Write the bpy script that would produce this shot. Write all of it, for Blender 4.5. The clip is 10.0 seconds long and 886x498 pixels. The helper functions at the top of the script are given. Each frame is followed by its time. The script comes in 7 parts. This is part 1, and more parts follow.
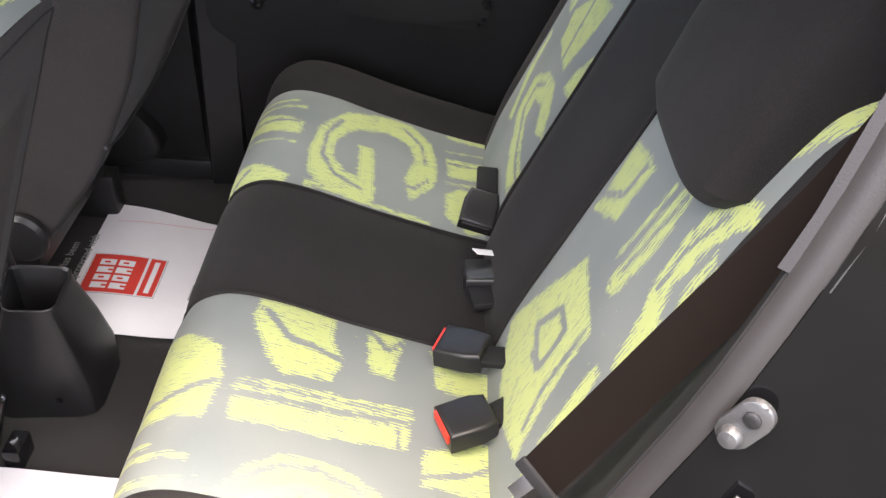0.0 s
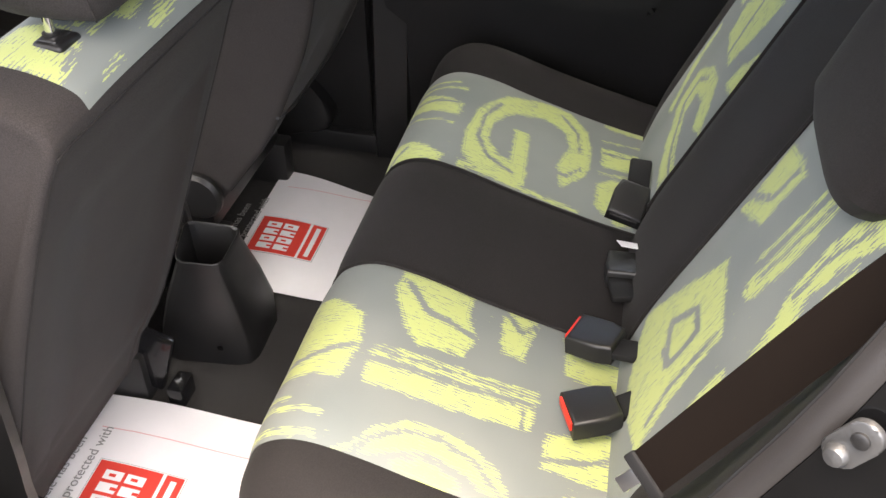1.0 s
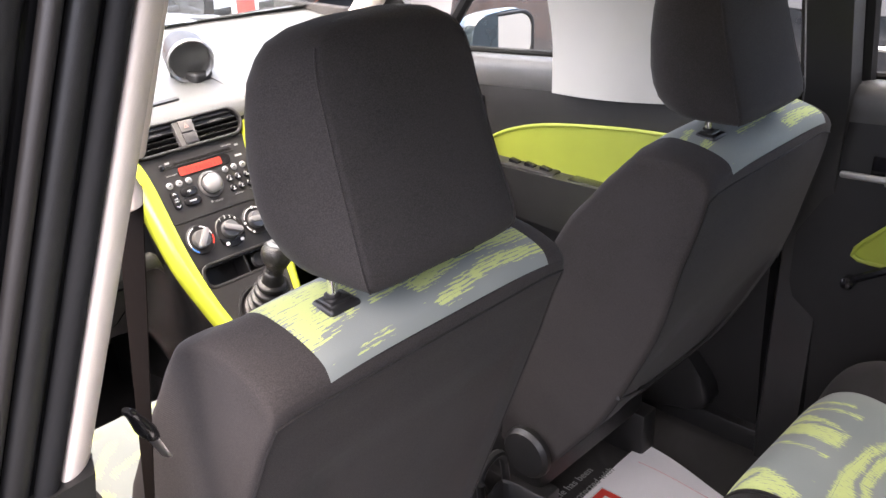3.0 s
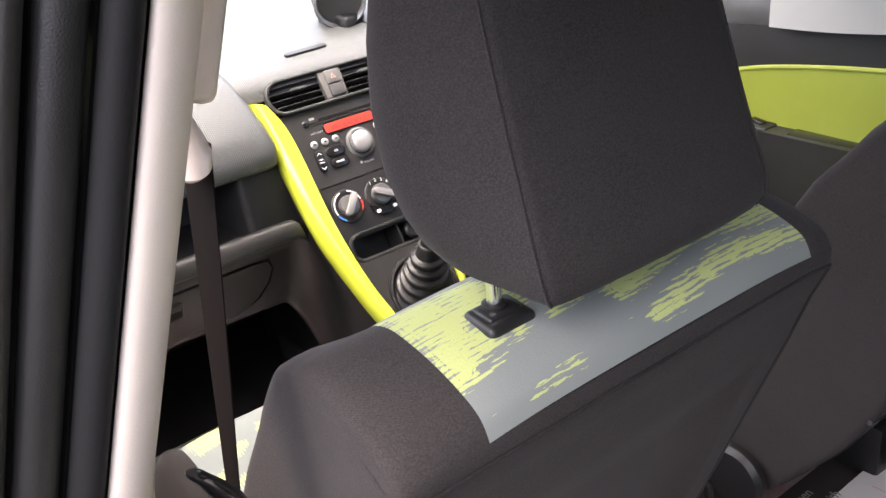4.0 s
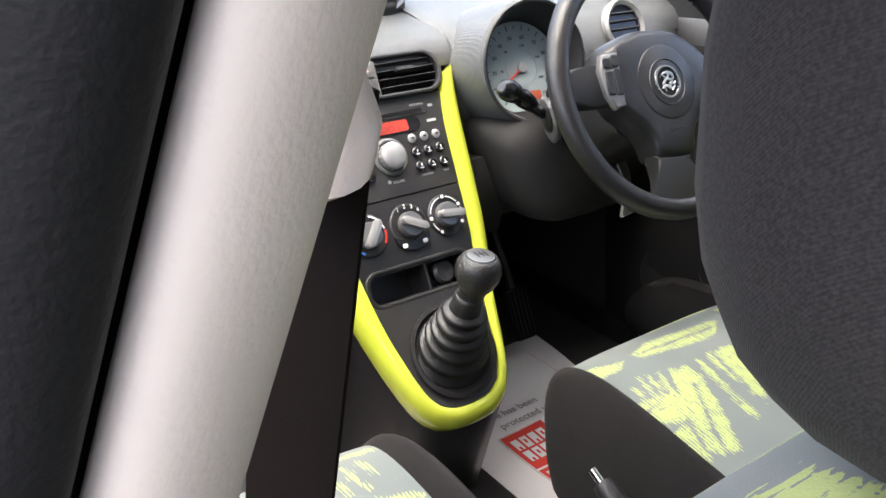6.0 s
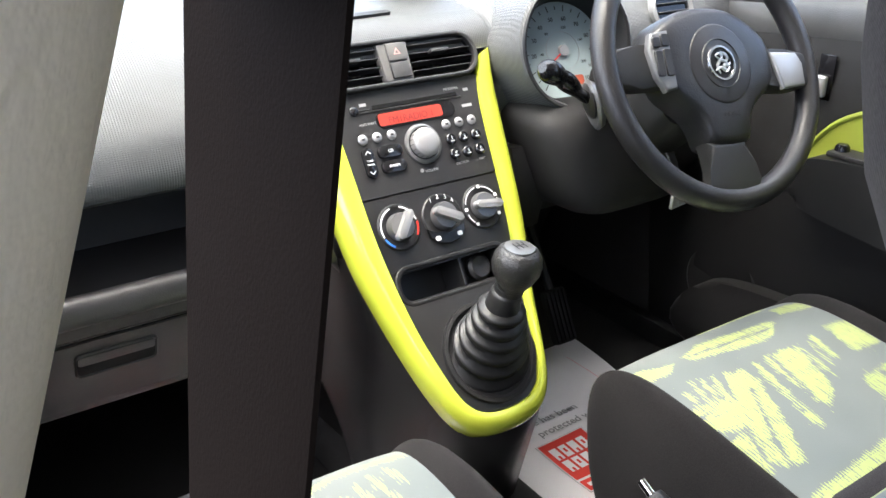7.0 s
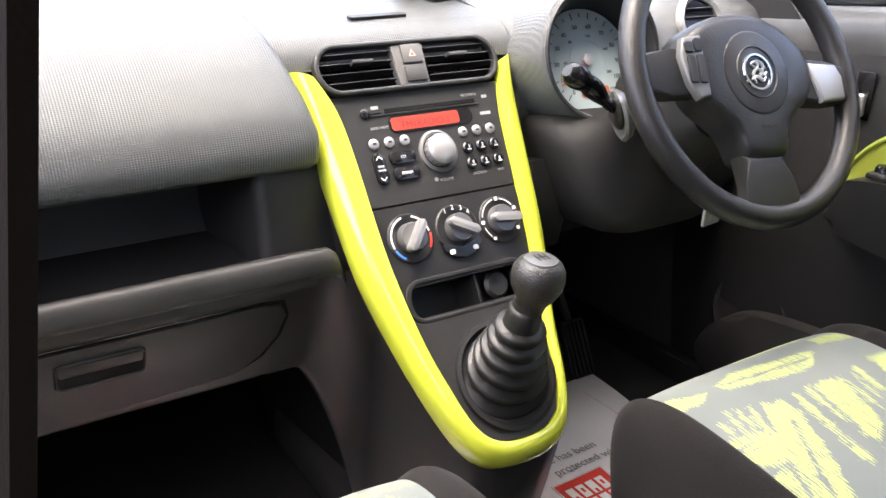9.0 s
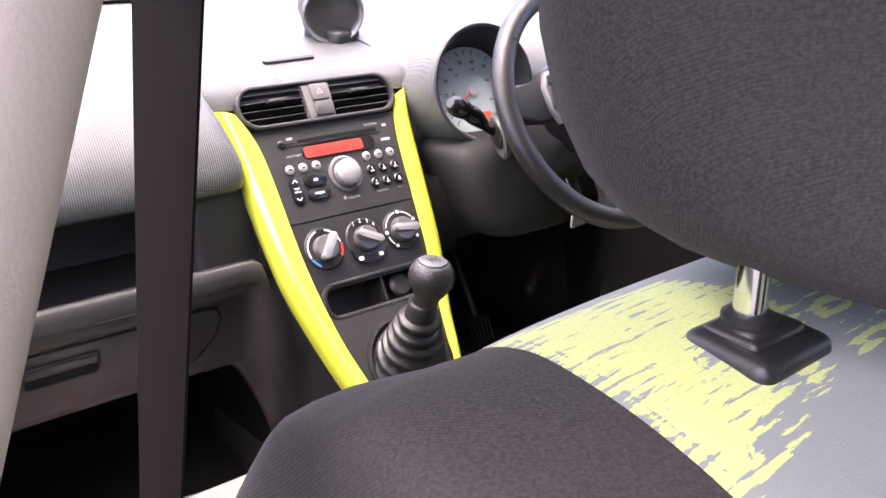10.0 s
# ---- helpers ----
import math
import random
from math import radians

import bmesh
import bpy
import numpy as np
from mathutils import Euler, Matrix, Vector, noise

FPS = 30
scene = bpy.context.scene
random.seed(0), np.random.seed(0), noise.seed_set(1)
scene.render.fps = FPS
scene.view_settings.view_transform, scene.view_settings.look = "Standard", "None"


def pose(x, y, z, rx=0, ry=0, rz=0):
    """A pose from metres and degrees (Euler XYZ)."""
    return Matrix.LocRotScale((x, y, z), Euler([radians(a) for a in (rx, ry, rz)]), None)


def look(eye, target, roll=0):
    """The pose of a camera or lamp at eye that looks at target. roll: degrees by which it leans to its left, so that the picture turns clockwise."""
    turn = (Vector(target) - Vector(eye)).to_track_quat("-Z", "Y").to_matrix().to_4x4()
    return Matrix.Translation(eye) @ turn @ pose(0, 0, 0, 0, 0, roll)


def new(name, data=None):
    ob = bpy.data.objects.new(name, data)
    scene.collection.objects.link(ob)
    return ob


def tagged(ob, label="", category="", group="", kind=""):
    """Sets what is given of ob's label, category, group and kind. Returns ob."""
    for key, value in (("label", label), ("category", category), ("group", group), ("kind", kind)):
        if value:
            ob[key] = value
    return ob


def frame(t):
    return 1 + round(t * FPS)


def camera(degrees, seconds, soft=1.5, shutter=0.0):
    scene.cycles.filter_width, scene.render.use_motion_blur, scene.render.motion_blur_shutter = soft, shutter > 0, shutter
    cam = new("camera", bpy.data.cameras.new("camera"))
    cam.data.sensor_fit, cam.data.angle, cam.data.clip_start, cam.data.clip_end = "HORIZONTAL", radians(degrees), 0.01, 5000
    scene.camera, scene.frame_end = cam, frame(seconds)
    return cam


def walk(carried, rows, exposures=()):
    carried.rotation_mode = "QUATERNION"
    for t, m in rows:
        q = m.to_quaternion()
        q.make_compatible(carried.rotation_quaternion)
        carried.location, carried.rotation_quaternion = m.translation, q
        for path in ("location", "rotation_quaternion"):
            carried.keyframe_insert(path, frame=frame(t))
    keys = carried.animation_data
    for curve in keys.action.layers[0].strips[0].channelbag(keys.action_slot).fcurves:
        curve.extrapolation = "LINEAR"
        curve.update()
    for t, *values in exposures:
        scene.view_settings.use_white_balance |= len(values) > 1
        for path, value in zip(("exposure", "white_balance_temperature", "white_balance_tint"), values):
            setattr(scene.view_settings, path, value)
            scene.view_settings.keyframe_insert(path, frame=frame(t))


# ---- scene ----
cam = camera(53.3, 10.0)
PATH = [
    (0, (-1.091, 0.172, 1.184), (0.5, 0.129, -0.027), 4.9),
    (0.5, (-1.108, 0.162, 1.187), (0.376, 0.222, -0.153), 4.4),
    (0.7, (-1.108, 0.164, 1.192), (0.391, 0.318, -0.123), 3.5),
    (1, (-1.106, 0.141, 1.204), (0.414, 0.458, -0.056), 1.4),
    (1.5, (-1.082, 0.101, 1.229), (0.466, 0.724, 0.127), -1.3),
    (2, (-1.036, 0.045, 1.241), (0.49, 0.886, 0.259), -1.3),
    (2.2, (-1.008, 0.026, 1.249), (0.497, 0.935, 0.295), -1.1),
    (2.5, (-0.9508, 0.0296, 1.2351), (0.2851, 0.9069, 0.4652), -0.87),
    (2.8, (-0.894, 0.059, 1.212), (0.503, 1.204, 0.354), -0.9),
    (3, (-0.8754, 0.0800, 1.2085), (0.2276, 1.1610, 0.4979), -2.04),
    (3.2, (-0.844, 0.126, 1.18), (0.422, 1.426, 0.339), -3.0),
    (4.3, (-0.68, 0.334, 1.097), (0.232, 1.869, 0.195), -6.5),
    (4.5, (-0.6635, 0.3759, 1.0814), (0.1219, 1.6759, 0.3176), -5.30),
    (5, (-0.6480, 0.4933, 1.0427), (0.2028, 1.7519, 0.2797), -2.43),
    (5.5, (-0.6435, 0.5657, 1.0224), (0.2923, 1.7744, 0.2786), 0.10),
    (5.7, (-0.6448, 0.5812, 1.0147), (0.2910, 1.7992, 0.2863), 0.6),
    (7, (-0.6053, 0.6545, 0.9480), (0.2692, 1.9341, 0.2496), 0.11),
    (7.5, (-0.5886, 0.6736, 0.9153), (0.2653, 2.0041, 0.2905), -0.31),
    (8, (-0.5815, 0.6895, 0.8909), (0.2926, 2.0044, 0.2608), 0.46),
    (8.5, (-0.5764, 0.7047, 0.8780), (0.2940, 2.0250, 0.2542), 0.76),
    (9, (-0.5767, 0.7050, 0.8769), (0.3009, 2.0255, 0.2638), 0.89),
    (9.5, (-0.5823, 0.6737, 0.8899), (0.3334, 1.9691, 0.2787), 1.14),
    (9.8, (-0.6083, 0.5864, 0.9319), (0.3360, 1.8579, 0.3142), -0.00),
    (10, (-0.6517, 0.5325, 0.9424), (0.3337, 1.7833, 0.3469), -0.00),
]
walk(cam, [(t, look(eye, target, roll)) for t, eye, target, roll in PATH], [(0, 3.42, 7100, 13), (1, 3.22, 7450, 10), (1.5, 3.4, 7100, 13), (2, 3.6, 6900, 16), (2.5, 3.5, 7000, 17), (3, 3.4, 7100, 17), (4.5, 2.95, 7000, 15), (5.5, 2.75, 6800, 12), (7, 3.1, 6450, 8), (7.5, 3.1, 6800, 12), (9.5, 3.2, 6800, 15), (10, 3.35, 6700, 27)])

# ---- light ----
world = bpy.data.worlds.new("world")
scene.world = world
world.use_nodes = True
wn = world.node_tree
wn.nodes.clear()
sky = wn.nodes.new("ShaderNodeTexSky")
sky.sky_type, sky.sun_disc = "NISHITA", False
SUN_ELEV, SUN_ROT = radians(78), radians(275)
sky.sun_elevation, sky.sun_rotation = SUN_ELEV, SUN_ROT
sky.air_density, sky.dust_density, sky.ozone_density = 0.6, 4.0, 0.4
wbg = wn.nodes.new("ShaderNodeBackground")
wbg.inputs["Strength"].default_value = 0.15
wout = wn.nodes.new("ShaderNodeOutputWorld")
wn.links.new(sky.outputs[0], wbg.inputs[0])
wn.links.new(wbg.outputs[0], wout.inputs[0])
sun_data = bpy.data.lights.new("sun", "SUN")
sun_data.energy, sun_data.angle, sun_data.color = 1.25, radians(120), (1.0, 0.97, 0.93)
sun = new("sun", sun_data)
sd = Vector((math.sin(SUN_ROT) * math.cos(SUN_ELEV), math.cos(SUN_ROT) * math.cos(SUN_ELEV), math.sin(SUN_ELEV)))
sun.matrix_world = look(sd * 20, (0, 0, 0))

# ---- materials ----


def nodes_of(name):
    m = bpy.data.materials.new(name)
    m.use_nodes = True
    t = m.node_tree
    return m, t, t.nodes["Principled BSDF"]


def add(t, kind, **values):
    n = t.nodes.new(kind)
    for k, v in values.items():
        if k in n.inputs:
            n.inputs[k].default_value = v
    return n


def mixed(t, fac, a, b):
    """A colour mix of a and b (colours or sockets) by fac (socket)."""
    n = t.nodes.new("ShaderNodeMix")
    n.data_type = "RGBA"
    t.links.new(fac, n.inputs[0])
    for v, s in ((a, n.inputs[6]), (b, n.inputs[7])):
        if isinstance(v, tuple):
            s.default_value = (*v, 1)
        else:
            t.links.new(v, s)
    return n.outputs[2]


def ramp(t, sock, lo, hi):
    n = t.nodes.new("ShaderNodeMapRange")
    n.inputs[1].default_value, n.inputs[2].default_value = lo, hi
    t.links.new(sock, n.inputs[0])
    return n.outputs[0]


def bumped(t, bs, sock, strength, dist):
    b = t.nodes.new("ShaderNodeBump")
    b.inputs["Strength"].default_value, b.inputs["Distance"].default_value = strength, dist
    t.links.new(sock, b.inputs["Height"])
    t.links.new(b.outputs[0], bs.inputs["Normal"])


def coords(t):
    return t.nodes.new("ShaderNodeTexCoord").outputs["Object"]


def plastic(name, col, rough=0.5, grain=900.0, bump=0.25, vary=0.25, spec=0.5, metal=0.0, coat=0.0):
    """Moulded plastic or paint: fine grain relief, faint large blotches."""
    m, t, bs = nodes_of(name)
    c = coords(t)
    big = add(t, "ShaderNodeTexNoise", Scale=9.0, Detail=4.0, Roughness=0.6)
    fine = add(t, "ShaderNodeTexNoise", Scale=grain, Detail=2.0)
    t.links.new(c, big.inputs["Vector"])
    t.links.new(c, fine.inputs["Vector"])
    a = tuple(v * (1 - vary) for v in col)
    b = tuple(min(1, v * (1 + vary)) for v in col)
    t.links.new(mixed(t, ramp(t, big.outputs[0], 0.3, 0.7), a, b), bs.inputs["Base Color"])
    r = t.nodes.new("ShaderNodeMapRange")
    r.inputs[1].default_value, r.inputs[2].default_value = 0.3, 0.7
    r.inputs[3].default_value, r.inputs[4].default_value = rough * 0.88, min(1, rough * 1.15)
    t.links.new(big.outputs[0], r.inputs[0])
    t.links.new(r.outputs[0], bs.inputs["Roughness"])
    bs.inputs["Metallic"].default_value = metal
    bs.inputs["Specular IOR Level"].default_value = spec
    bs.inputs["Coat Weight"].default_value = coat
    bs.inputs["Coat Roughness"].default_value = 0.06
    if bump:
        bumped(t, bs, fine.outputs[0], bump, 0.0006)
    return m


def dimpled(name, col, rough, cell=1050.0):
    """Plastic with a regular grid of small dimples."""
    m, t, bs = nodes_of(name)
    c = coords(t)
    sep = t.nodes.new("ShaderNodeSeparateXYZ")
    t.links.new(c, sep.inputs[0])

    def calc(op, x, y):
        n = t.nodes.new("ShaderNodeMath")
        n.operation = op
        for k, v in enumerate((x, y)):
            if isinstance(v, (int, float)):
                n.inputs[k].default_value = v
            else:
                t.links.new(v, n.inputs[k])
        return n.outputs[0]

    # the grid follows x and the run of the section, which falls in y and z together
    run = calc("ADD", sep.outputs[1], sep.outputs[2])
    one = calc("SINE", calc("MULTIPLY", calc("ADD", sep.outputs[0], run), cell), 0.0)
    two = calc("SINE", calc("MULTIPLY", calc("SUBTRACT", sep.outputs[0], run), cell), 0.0)
    dimple = calc("MULTIPLY", one, two)
    big = add(t, "ShaderNodeTexNoise", Scale=6.0, Detail=3.0)
    t.links.new(c, big.inputs["Vector"])
    t.links.new(mixed(t, big.outputs[0], tuple(x * 0.9 for x in col), tuple(x * 1.1 for x in col)), bs.inputs["Base Color"])
    bs.inputs["Roughness"].default_value = rough
    bumped(t, bs, dimple, 0.5, 0.0007)
    return m


def weave(name, col, scale=520.0, rough=0.95, bump=0.6, grain=800.0):
    """Woven black upholstery."""
    m, t, bs = nodes_of(name)
    c = coords(t)
    w1 = add(t, "ShaderNodeTexWave", Scale=scale, Distortion=0.8, Detail=1.0)
    w1.bands_direction = "DIAGONAL"
    t.links.new(c, w1.inputs["Vector"])
    fine = add(t, "ShaderNodeTexNoise", Scale=grain, Detail=2.0)
    t.links.new(c, fine.inputs["Vector"])
    big = add(t, "ShaderNodeTexNoise", Scale=7.0, Detail=5.0, Roughness=0.65)
    t.links.new(c, big.inputs["Vector"])
    col1 = mixed(t, ramp(t, big.outputs[0], 0.3, 0.7), tuple(x * 0.8 for x in col), tuple(x * 1.25 for x in col))
    t.links.new(mixed(t, ramp(t, fine.outputs[0], 0.35, 0.75), col1, tuple(x * 1.7 for x in col)), bs.inputs["Base Color"])
    bs.inputs["Roughness"].default_value = rough
    bs.inputs["Specular IOR Level"].default_value = 0.15
    bs.inputs["Sheen Weight"].default_value = 0.04
    h = t.nodes.new("ShaderNodeMath")
    h.operation = "ADD"
    t.links.new(w1.outputs[1], h.inputs[0])
    t.links.new(fine.outputs[0], h.inputs[1])
    bumped(t, bs, h.outputs[0], bump, 0.0007)
    return m


def printed(name, base, ink, base2=None):
    """Upholstery cloth: the mesh's own ink density broken up into dry brush streaks."""
    m, t, bs = nodes_of(name)
    at = t.nodes.new("ShaderNodeAttribute")
    at.attribute_name = "ink"
    sep = t.nodes.new("ShaderNodeSeparateColor")
    t.links.new(at.outputs["Color"], sep.inputs[0])
    comb = t.nodes.new("ShaderNodeCombineXYZ")
    t.links.new(sep.outputs[1], comb.inputs[0])
    t.links.new(sep.outputs[2], comb.inputs[1])
    mp = t.nodes.new("ShaderNodeMapping")
    mp.inputs["Scale"].default_value = (430.0, 48.0, 1.0)
    t.links.new(comb.outputs[0], mp.inputs["Vector"])
    streak = add(t, "ShaderNodeTexNoise", Scale=1.0, Detail=3.0, Roughness=0.7)
    t.links.new(mp.outputs[0], streak.inputs["Vector"])
    blot = add(t, "ShaderNodeTexNoise", Scale=26.0, Detail=2.0)
    t.links.new(comb.outputs[0], blot.inputs["Vector"])

    def calc(op, x, y, z=None):
        n = t.nodes.new("ShaderNodeMath")
        n.operation = op
        for k, v in enumerate((x, y, z)):
            if v is None:
                continue
            if isinstance(v, (int, float)):
                n.inputs[k].default_value = v
            else:
                t.links.new(v, n.inputs[k])
        return n.outputs[0]

    # solid well inside a shape, dry parallel streaks along its rim, loose dashes just outside
    dist = sep.outputs[0]
    solid = calc("MINIMUM", calc("MAXIMUM", calc("MULTIPLY", dist, 210.0), -1.35), 0.92)
    # a thin bare outline a few millimetres inside the rim of each shape
    away = calc("ABSOLUTE", calc("SUBTRACT", dist, 0.0048), 0.0)
    rim = calc("MAXIMUM", calc("MULTIPLY_ADD", away, -900.0, 1.1), 0.0)
    solid = calc("SUBTRACT", solid, calc("MULTIPLY", rim, calc("MULTIPLY", blot.outputs[0], 1.5)))
    rake = calc("COSINE", calc("MULTIPLY_ADD", sep.outputs[1], 2 * math.pi / 0.0046, calc("MULTIPLY", blot.outputs[0], 9.0)), None)
    rough_ = calc("MULTIPLY_ADD", streak.outputs[0], 5.4, -2.7)
    patch = calc("MULTIPLY_ADD", blot.outputs[0], 1.7, -0.85)
    total = calc("ADD", calc("MULTIPLY_ADD", rake, 0.46, solid), calc("ADD", rough_, patch))
    fac = ramp(t, total, 0.10, 0.28)
    c = coords(t)
    soft = add(t, "ShaderNodeTexNoise", Scale=5.0, Detail=2.0)
    t.links.new(c, soft.inputs["Vector"])
    fine = add(t, "ShaderNodeTexNoise", Scale=900.0, Detail=1.0)
    t.links.new(c, fine.inputs["Vector"])
    ground = mixed(t, ramp(t, soft.outputs[0], 0.35, 0.65), base, base2 or tuple(x * 0.8 for x in base))
    inkc = mixed(t, fine.outputs[0], tuple(x * 0.88 for x in ink), tuple(min(1, x * 1.1) for x in ink))
    t.links.new(mixed(t, fac, ground, inkc), bs.inputs["Base Color"])
    bs.inputs["Roughness"].default_value = 0.85
    bs.inputs["Specular IOR Level"].default_value = 0.25
    bs.inputs["Sheen Weight"].default_value = 0.1
    bumped(t, bs, fine.outputs[0], 0.5, 0.0005)
    return m


def glass(name, tint=(0.92, 0.96, 0.94), rough=0.0):
    m, t, bs = nodes_of(name)
    bs.inputs["Base Color"].default_value = (*tint, 1)
    bs.inputs["Transmission Weight"].default_value = 1.0
    bs.inputs["Roughness"].default_value = rough
    bs.inputs["IOR"].default_value = 1.1
    return m


def flat(name, col, rough=0.6, metal=0.0, glow=0.0):
    m, t, bs = nodes_of(name)
    bs.inputs["Base Color"].default_value = (*col, 1)
    bs.inputs["Roughness"].default_value = rough
    bs.inputs["Metallic"].default_value = metal
    if glow:
        bs.inputs["Emission Color"].default_value = (*col, 1)
        bs.inputs["Emission Strength"].default_value = glow
    return m


m_cloth = printed("printed_cloth", (0.205, 0.222, 0.208), (0.42, 0.475, 0.18), (0.160, 0.180, 0.172))
m_black = weave("black_weave", (0.0140, 0.0126, 0.0124), 300.0, 0.95, 0.2)
m_black2 = weave("black_twill", (0.0265, 0.0238, 0.0232), 430.0, 0.95, 0.16)
m_seat = weave("seat_twill", (0.0265, 0.0232, 0.0226), 340.0, 0.95, 0.18)
m_carpet = weave("carpet", (0.030, 0.0285, 0.028), 260.0, 1.0, 1.0)
m_dark = plastic("dark_plastic", (0.0125, 0.0122, 0.0124), 0.42, 800.0, 0.35)
m_panel = plastic("console_plastic", (0.0125, 0.0121, 0.0122), 0.43, 1300.0, 0.15)
m_dash = dimpled("dash_plastic", (0.074, 0.077, 0.077), 0.31)
m_dashlow = plastic("lower_dash_plastic", (0.028, 0.0275, 0.0275), 0.42, 600.0, 0.5)
m_flank = plastic("console_flank_plastic", (0.014, 0.0137, 0.0138), 0.42, 600.0, 0.5)
# paler than the door lining: sky light on the rail put into its colour
m_rail = plastic("skylit_rail_plastic", (0.060, 0.060, 0.060), 0.36, 600.0, 0.5)
m_shelf = plastic("shelf_plastic", (0.022, 0.0215, 0.022), 0.45, 700.0, 0.4)
m_gloss = plastic("gloss_black", (0.008, 0.008, 0.009), 0.15, 500.0, 0.0)
m_paint = plastic("black_paint", (0.008, 0.008, 0.009), 0.12, 500.0, 0.0, coat=1.0)
# copy of the black paint, darkened to stand for shaded surroundings it reflects
m_jamb = plastic("dimmed_black_paint", (0.003, 0.003, 0.0032), 0.08, 500.0, 0.0, spec=0.2)
m_rubber = plastic("rubber", (0.010, 0.010, 0.0105), 0.7, 900.0, 0.4, spec=0.25)
m_lime = plastic("lime_paint", (0.43, 0.49, 0.045), 0.22, 900.0, 0.02, 0.03, coat=1.0)
m_limecard = plastic("lime_door_card", (0.26, 0.30, 0.035), 0.55, 800.0, 0.3, 0.06)
m_beige = plastic("beige_trim", (0.84, 0.735, 0.645), 0.45, 700.0, 0.3, 0.04)
m_roof = weave("headlining", (0.55, 0.52, 0.47), 300.0)
m_chrome = flat("chrome", (0.75, 0.75, 0.76), 0.12, 1.0)
m_steel = plastic("zinc_steel", (0.6, 0.6, 0.6), 0.3, 600.0, 0.2, 0.15, metal=1.0)
m_alu = plastic("castings", (0.15, 0.15, 0.15), 0.4, 400.0, 0.4, 0.2, metal=0.8)
m_silver = plastic("silver_paint", (0.36, 0.36, 0.355), 0.32, 900.0, 0.05, 0.05, metal=0.7)
m_knob = plastic("knob_grey", (0.18, 0.18, 0.18), 0.32, 900.0, 0.1, 0.05, metal=0.7)
# grey plastic, its base lightened for the light it catches from above
m_block = plastic("toplit_switch_grey", (0.085, 0.083, 0.080), 0.34, 900.0, 0.1, 0.05)
m_white = flat("white_print", (0.75, 0.75, 0.75), 0.6)
m_grey = flat("grey_print", (0.30, 0.30, 0.30), 0.6)
m_red = flat("red_plastic", (0.75, 0.035, 0.02), 0.4)
m_redink = flat("red_ink", (0.72, 0.05, 0.035), 0.7)
m_blueink = flat("blue_print", (0.03, 0.18, 0.6), 0.6)
m_pink = flat("pink_line", (0.75, 0.35, 0.38), 0.7)
m_paper = plastic("paper", (0.84, 0.82, 0.84), 0.8, 300.0, 0.15, 0.03)
m_lcd = flat("lcd_red", (0.27, 0.03, 0.02), 0.35, 0.0, 0.03)
m_lcdtext = flat("lcd_segments", (0.12, 0.01, 0.01), 0.5)
m_dialface = flat("dial_face", (0.27, 0.325, 0.325), 0.35)
m_belt = plastic("belt_webbing", (0.0070, 0.0050, 0.0041), 0.9, 1500.0, 0.2, 0.1, 0.05)
m_trim = plastic("grey_trim", (0.019, 0.0172, 0.0168), 0.42, 700.0, 0.3, 0.1)
m_window = glass("window_glass")
m_mirror = flat("mirror", (0.85, 0.87, 0.88), 0.02, 1.0)

# ---- mesh tools ----


def thing(name, at, label, category, group="", kind=""):
    ob = new(name)
    ob.location = at
    bpy.context.view_layer.update()
    return tagged(ob, label, category, group, kind)


def put(name, bm, mat, angle=38):
    """A mesh object from a bmesh in world coordinates."""
    bmesh.ops.recalc_face_normals(bm, faces=bm.faces)
    me = bpy.data.meshes.new(name)
    bm.to_mesh(me)
    bm.free()
    for p in me.polygons:
        p.use_smooth = True
    me.set_sharp_from_angle(angle=radians(angle))
    for one in (mat if isinstance(mat, (list, tuple)) else [mat]):
        me.materials.append(one)
    return new(name, me)


def world_loc(ob):
    m = ob.matrix_basis.copy()
    while ob.parent:
        m = ob.parent.matrix_basis @ m
        ob = ob.parent
    return m


def part(name, bm, mat, parent, label="", angle=38):
    """Links a bmesh, given in world coordinates, as one mesh under a thing or part."""
    ob = put(name, bm, mat, angle)
    inv = world_loc(parent).inverted()
    ob.data.transform(inv)
    ob.parent = parent
    return tagged(ob, label)


def lone(name, bm, mat, label, category, group="", kind="", angle=38):
    return tagged(put(name, bm, mat, angle), label, category, group, kind)


def bevel(bm, width, segments=2, angle=30):
    edges = [e for e in bm.edges if len(e.link_faces) == 2 and e.calc_face_angle(0) > radians(angle)]
    if edges and width > 0:
        bmesh.ops.bevel(bm, geom=edges, offset=width, segments=segments, affect="EDGES", profile=0.5, clamp_overlap=True)


def join(*bms):
    out = bmesh.new()
    for b in bms:
        me = bpy.data.meshes.new("tmp")
        b.to_mesh(me)
        b.free()
        out.from_mesh(me)
        bpy.data.meshes.remove(me)
    return out


def box(size, m=None, r=0.0, seg=2):
    bm = bmesh.new()
    bmesh.ops.create_cube(bm, size=1.0)
    for v in bm.verts:
        v.co = Vector((v.co.x * size[0], v.co.y * size[1], v.co.z * size[2]))
    if r:
        bevel(bm, r, seg)
    if m is not None:
        bm.transform(m)
    return bm


